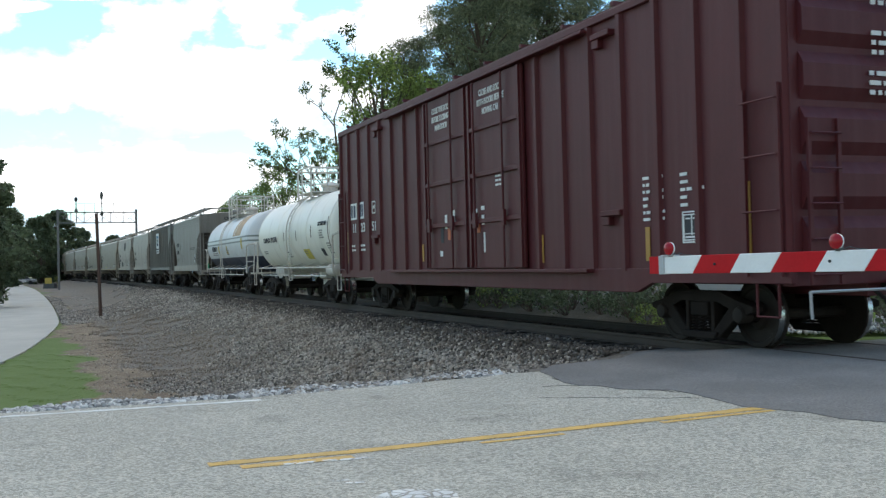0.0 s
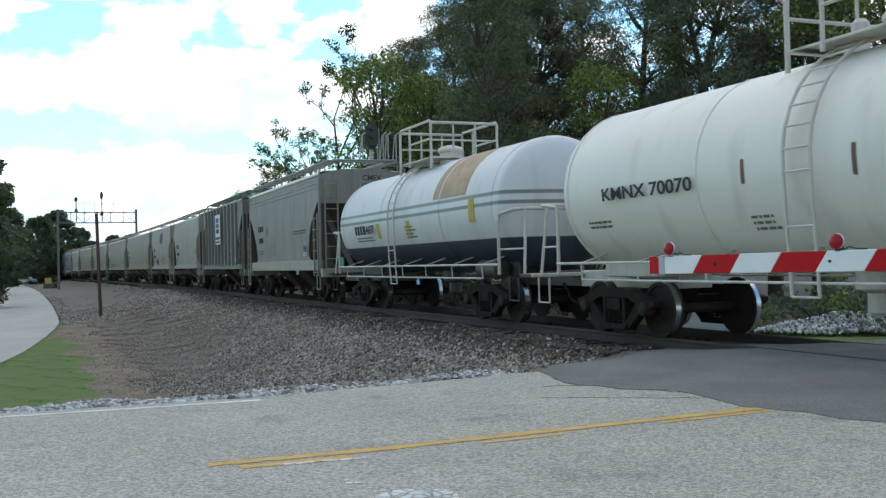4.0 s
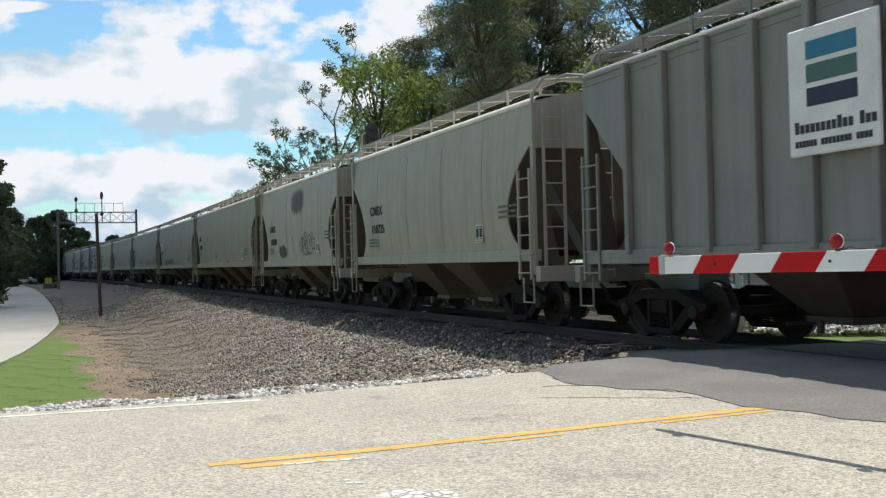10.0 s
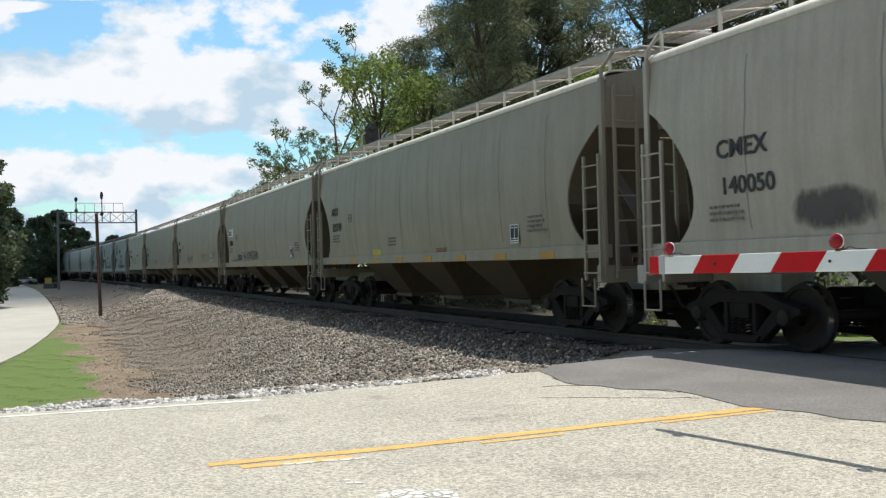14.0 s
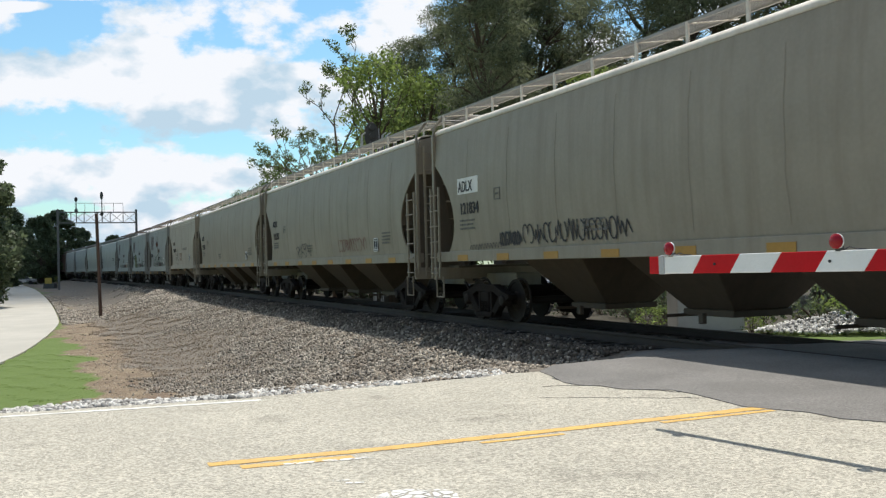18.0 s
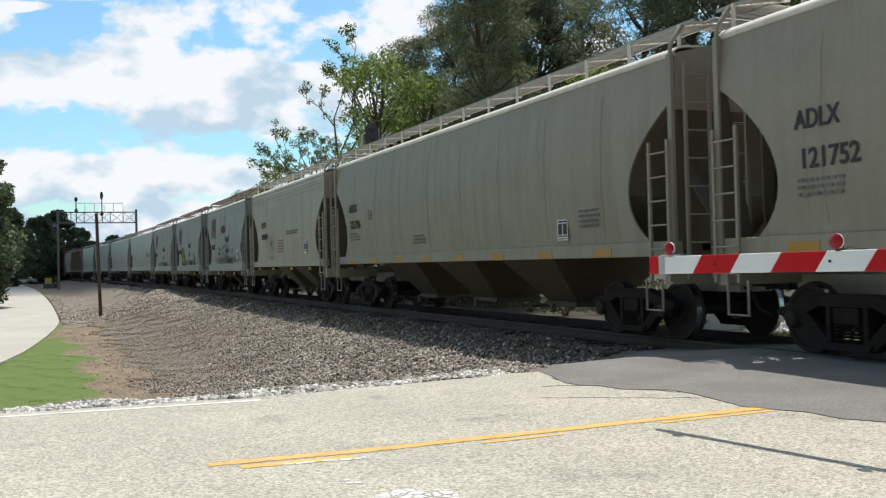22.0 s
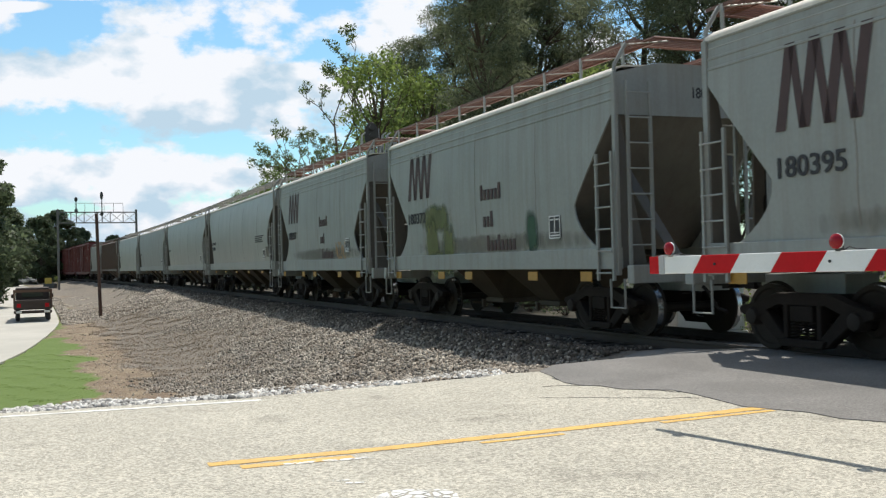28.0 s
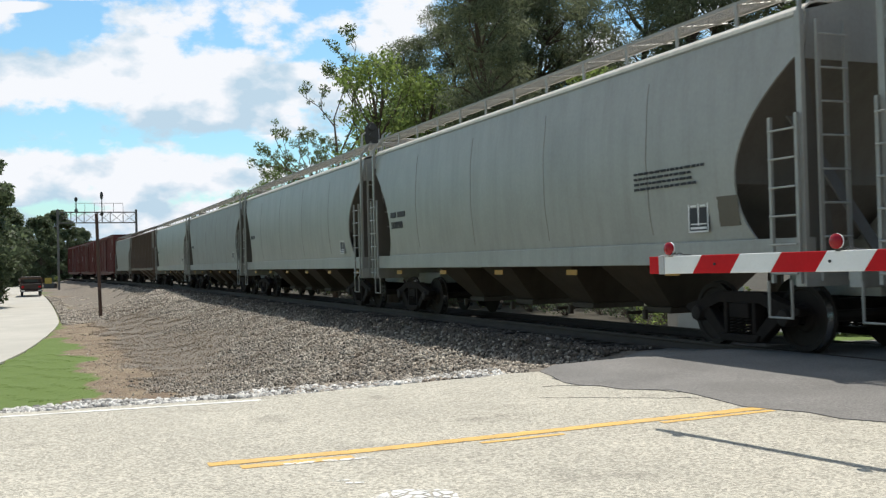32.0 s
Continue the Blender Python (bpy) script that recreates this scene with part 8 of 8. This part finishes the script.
# heap of pale stones beyond the crossing
RS2 = np.random.RandomState(9)
a, r = RS2.random(2600) * math.tau, RS2.random(2600) ** 0.5
xy = np.stack([8.9 + 1.9 * r * np.cos(a), 22.3 + 1.0 * r * np.sin(a)], 1)
stone_cloud("stone_heap", xy, 0.03 + 0.05 * RS2.random(2600), M_RIPRAP, "low heap of pale rubble beyond the rails", RS2, lift=0.06 + 0.42 * (1 - r) ** 0.8 * RS2.random(2600) ** 0.3)
# grey equipment box beyond the rails
cab = thing("relay_cabinet", "plain pale grey railway equipment cabinet beyond the rails", "cabinet", m=Matrix.Translation((6.05, 23.0, float(ground_z(6.05, 23.0)))) @ pose(0, 0, 0, 0, 0, 6))
bm = bmesh.new()
box(bm, -0.8, 0.8, -0.35, 0.35, 0.08, 1.7)
part("case", bm, material("cabinet_grey", (0.4, 0.41, 0.41), 0.5), cab, bevel=0.03)
bm = bmesh.new()
box(bm, -0.86, 0.86, -0.4, 0.4, -0.3, 0.08)
part("plinth", bm, material("concrete", (0.42, 0.41, 0.38), 0.9), cab, bevel=0.02)

# house and parked car far off by the side street
c = on_track(-175, 22)
hz = float(ground_z(c.x, c.y))
house = thing("house", "small white house under dark trees far down the street", "house", m=Matrix.Translation((c.x, c.y, hz)))
bm = bmesh.new()
box(bm, -5, 5, -4, 4, -0.3, 2.7)
part("wall", bm, M_STWHITE, house)
bm = bmesh.new()
prism(bm, [(-5.5, 2.7), (5.5, 2.7), (0, 4.9)], -4.4, 4.4)
part("roof", bm, M_DARKMETAL, house)
for x in (-3, 0.2, 3):
    bm = bmesh.new()
    box(bm, x - 0.5, x + 0.5, -4.03, -3.95, 0.9, 2.1)
    part("window", bm, M_BLACK, house)


def parked_car(px, depth, turn, color, label):
    x = (px - 784) / 1750 * depth
    body = paint("car_paint_" + label.split()[0], color, 51, rough=0.3, streak=0.0, dirt_color=color)
    car = thing("parked_car", label, "car", m=Matrix.Translation((x, depth, float(ground_z(x, depth)) + 0.02)) @ pose(0, 0, 0, 0, 0, turn))
    bm = bmesh.new()
    prism(bm, [(-2.1, 0.35), (2.1, 0.35), (2.15, 0.7), (1.3, 0.92), (-1.6, 0.95), (-2.15, 0.85)], -0.85, 0.85)
    part("body", bm, body, car, bevel=0.06)
    bm = bmesh.new()
    prism(bm, [(-1.7, 0.93), (1.2, 0.9), (0.5, 1.42), (-1.1, 1.45)], -0.72, 0.72)
    part("cabin", bm, M_BLACK, car, "dark glazed cabin", bevel=0.06)
    for wx in (-1.35, 1.35):
        for wy in (-0.82, 0.82):
            bm = bmesh.new()
            lathe(bm, [(-0.1, 0.2), (-0.1, 0.3), (0.1, 0.3), (0.1, 0.2)], 14, "y")
            part("wheel", bm, M_BLACK, car, m=Matrix.Translation((wx, wy, 0.3)))


parked_car(18, 150, 20, (0.55, 0.56, 0.58), "white parked saloon car far down the street")
parked_car(38, 158, 15, (0.30, 0.32, 0.34), "grey parked saloon car far down the street")
c = on_track(-118, 6.5)
sign = thing("street_end_sign", "small yellow warning board on a dark stub by the street", "road sign", m=Matrix.Translation((c.x, c.y, float(ground_z(c.x, c.y)))) @ pose(0, 0, 0, 0, 0, -20))
bm = bmesh.new()
box(bm, -0.9, 0.9, -0.3, 0.3, -0.2, 0.75)
part("base", bm, M_DARKMETAL, sign, bevel=0.04)
bm = bmesh.new()
box(bm, -0.55, 0.55, -0.34, -0.31, 0.7, 1.45)
part("board", bm, material("sign_yellow", (0.42, 0.30, 0.05), 0.6), sign, "faded yellow board")


# ---- the flatbed truck on the side street ----
def stake_truck():
    body = paint("dark_truck_paint", (0.035, 0.022, 0.02), 30, rough=0.35, streak=0.2)
    wood = material("truck_boards", (0.13, 0.075, 0.05), 0.85, vary=0.3, scale=4, stretch=(1, 6, 6))
    glass = material("truck_glass", (0.02, 0.025, 0.03), 0.08, vary=0.02, bump=0)
    t = thing("pickup_truck", "dark old pickup truck with high wooden stake sides", "truck")
    bm = bmesh.new()
    prism(bm, [(0.55, 0.55), (2.55, 0.55), (2.6, 0.95), (2.45, 1.12), (1.35, 1.2), (0.95, 1.78), (-0.35, 1.8), (-0.42, 0.55)], -0.88, 0.88)
    part("cab", bm, body, t, bevel=0.05)
    bm = bmesh.new()
    box(bm, -2.5, -0.45, -0.95, 0.95, 0.62, 0.74)
    part("flatbed", bm, body, t, bevel=0.02)
    for y in (-0.93, 0.93):
        for k in range(4):
            bm = bmesh.new()
            box(bm, -2.48, -0.5, y - 0.02, y + 0.02, 0.78 + k * 0.22, 0.94 + k * 0.22)
            part("side_board", bm, wood, t)
        for x in (-2.4, -1.5, -0.6):
            bm = bmesh.new()
            box(bm, x - 0.03, x + 0.03, y - 0.04, y + 0.04, 0.7, 1.68)
            part("stake", bm, wood, t)
    bm = bmesh.new()
    box(bm, -2.52, -2.46, -0.93, 0.93, 0.62, 1.15)
    part("tailgate", bm, body, t, bevel=0.02)
    bm = bmesh.new()
    box(bm, -2.49, -2.45, -0.93, 0.93, 1.55, 1.68)
    part("rear_rail", bm, wood, t)
    bm = bmesh.new()
    box(bm, -0.47, -0.42, -0.55, 0.55, 1.28, 1.66)
    part("rear_window", bm, glass, t)
    bm = bmesh.new()
    prism(bm, [(1.36, 1.22), (1.40, 1.24), (1.03, 1.72), (0.99, 1.70)], -0.75, 0.75)
    part("windscreen", bm, glass, t)
    bm = bmesh.new()
    box(bm, -2.68, -2.5, -0.95, 0.95, 0.42, 0.58)
    part("rear_bumper", bm, body, t, bevel=0.03)
    for y in (-0.7, 0.7):
        bm = bmesh.new()
        box(bm, -2.70, -2.66, y - 0.14, y + 0.14, 0.45, 0.56)
        part("bumper_step", bm, M_STWHITE, t)
        bm = bmesh.new()
        box(bm, -2.55, -2.51, y - 0.1, y + 0.1, 0.75, 0.95)
        part("tail_lamp", bm, M_RED, t)
        bm = bmesh.new()
        box(bm, 2.58, 2.64, y - 0.12, y + 0.12, 0.75, 0.95)
        part("headlamp", bm, M_STWHITE, t)
        bm = bmesh.new()
        box(bm, 1.05, 1.2, y * 1.28 + (0.02 if y > 0 else -0.22), y * 1.28 + (0.22 if y > 0 else -0.02), 1.2, 1.42)
        part("mirror", bm, body, t, bevel=0.02)
        for x in (-1.75, 1.75):
            bm = bmesh.new()
            lathe(bm, [(-0.11, 0.2), (-0.11, 0.33), (-0.08, 0.36), (0.08, 0.36), (0.11, 0.33), (0.11, 0.2)], 20, "y")
            w = part("wheel", bm, M_BLACK, t, m=Matrix.Translation((x, y * 1.1, 0.36)), smooth=True)
            bm = bmesh.new()
            lathe(bm, [(-0.10, 0.05), (-0.09, 0.2), (0.09, 0.2), (0.10, 0.05)], 14, "y")
            part("rim", bm, M_GALV, w)
    return t


TRUCK = stake_truck()


# ---- the cloud that stands before the sun at first and drifts off ----
def drifting_cloud():
    m = bpy.data.materials.new("cloud_vapour")
    m.use_nodes = True
    nt = m.node_tree
    nt.nodes.clear()
    o, mx, df, tr = (nt.nodes.new(k) for k in ("ShaderNodeOutputMaterial", "ShaderNodeMixShader", "ShaderNodeBsdfDiffuse", "ShaderNodeBsdfTranslucent"))
    df.inputs["Color"].default_value = tr.inputs["Color"].default_value = (0.9, 0.9, 0.9, 1)
    nt.links.new(df.outputs[0], mx.inputs[1])
    nt.links.new(tr.outputs[0], mx.inputs[2])
    tp, thin_mix = nt.nodes.new("ShaderNodeBsdfTransparent"), nt.nodes.new("ShaderNodeMixShader")
    # thinner towards its rim
    co, sp, rim = (nt.nodes.new(k) for k in ("ShaderNodeTexCoord", "ShaderNodeSeparateXYZ", "ShaderNodeMapRange"))
    rim.inputs["From Min"].default_value, rim.inputs["From Max"].default_value = 0.0, 40.0
    rim.inputs["To Min"].default_value, rim.inputs["To Max"].default_value = 1.0, 0.14
    nt.links.new(co.outputs["Object"], sp.inputs[0])
    nt.links.new(sp.outputs[1], rim.inputs["Value"])
    nt.links.new(rim.outputs[0], thin_mix.inputs[0])
    nt.links.new(mx.outputs[0], thin_mix.inputs[1])
    nt.links.new(tp.outputs[0], thin_mix.inputs[2])
    nt.links.new(thin_mix.outputs[0], o.inputs["Surface"])
    bm = bmesh.new()
    nx, ny = 44, 48

    def level(i, j, up):
        x, y = -210 + 420 * i / nx, 470 * j / ny
        y += 14 * noise.noise(Vector((x * 0.02, 3.0, 1.0))) + 5 * noise.noise(Vector((x * 0.09, 7.0, 1.0)))
        rim = min(1.0, min(i, nx - i, j, ny - j) / 4)
        lump = 26 + 22 * noise.noise(Vector((x * 0.02, y * 0.02, 4.0 + up))) + 9 * noise.noise(Vector((x * 0.06, y * 0.06, up)))
        return (x, y, (lump * 1.6 if up > 0 else -lump * 0.5) * rim ** 0.6)
    grid_sheet(bm, [[level(i, j, 1) for j in range(ny + 1)] for i in range(nx + 1)])
    grid_sheet(bm, [[level(i, j, -1) for j in range(ny + 1)] for i in range(nx + 1)])
    bmesh.ops.remove_doubles(bm, verts=bm.verts[:], dist=0.01)
    ob = part("cloud", bm, m, smooth=True)
    return tagged(ob, "large white cumulus cloud drifting off the sun", "cloud")


CLOUD = drifting_cloud()


# ---- what moves ----
def car_pose(middle, half):
    a, b = on_track(middle - half), on_track(middle + half)
    d = b - a
    mid = (a + b) / 2
    return Matrix.Translation(mid) @ pose(0, 0, 0, 0, 0, math.degrees(math.atan2(d.y, d.x))) @ pose(0, 0, 0, 0, -math.degrees(math.asin(d.z / d.length)), 0)


def motions():
    steps_t = [k / 15 for k in range(481)]
    turns = [(t, -gone(t) / 0.44) for t in steps_t]
    for w in WHEELS:
        x = w.matrix_basis.translation.copy()
        walk(w, [(t, Matrix.Translation(x) @ Matrix.Rotation(-a, 4, "Y")) for t, a in turns])
    for car, middle, half in ROLLING:
        walk(car, [(t, car_pose(middle + gone(t), half)) for t in [float(k) for k in range(33)]])
    # the truck turns in from the road and drives off along the side street
    rows = []
    for t, x, y, deg in ((0.0, -60.0, -14.5, 20), (18.0, -45.0, -9.0, 20), (21.0, -24.0, -1.5, 25), (22.3, -16.0, 4.0, 60), (23.2, -13.8, 13.0, 92), (24.0, -13.8, 21.5, 97), (24.5, -14.5, 27.8, 102), (25.0, -15.6, 32.9, 107),
                          (25.5, -16.95, 37.3, 109), (26.5, -19.4, 45.0, 111), (27.5, -21.8, 52.0, 113), (29.0, -25.9, 62.7, 113), (30.2, -30.6, 74.0, 113), (31.0, -34.5, 83.0, 113), (32.0, -38.4, 92.0, 113)):
        z = float(ground_z(x, y)) + 0.035
        rows.append((t, Matrix.Translation((x, y, z)) @ pose(0, 0, 0, 0, 0, deg)))
    walk(TRUCK, rows)
    # the cloud's near edge lets the sun through first at the crossing, then farther down the line
    rows = []
    for t, edge in ((0.0, -70.0), (6.5, -60.0), (8.4, -34.0), (9.0, -8.0), (9.5, 24.0), (10.2, 48.0), (13.0, 68.0), (20.0, 78.0), (25.0, 125.0), (32.0, 210.0)):
        p = Vector((-20.0, edge, 0.0)) + SUN_DIR * 800.0
        rows.append((t, Matrix.Translation(p)))
    walk(CLOUD, rows)


motions()
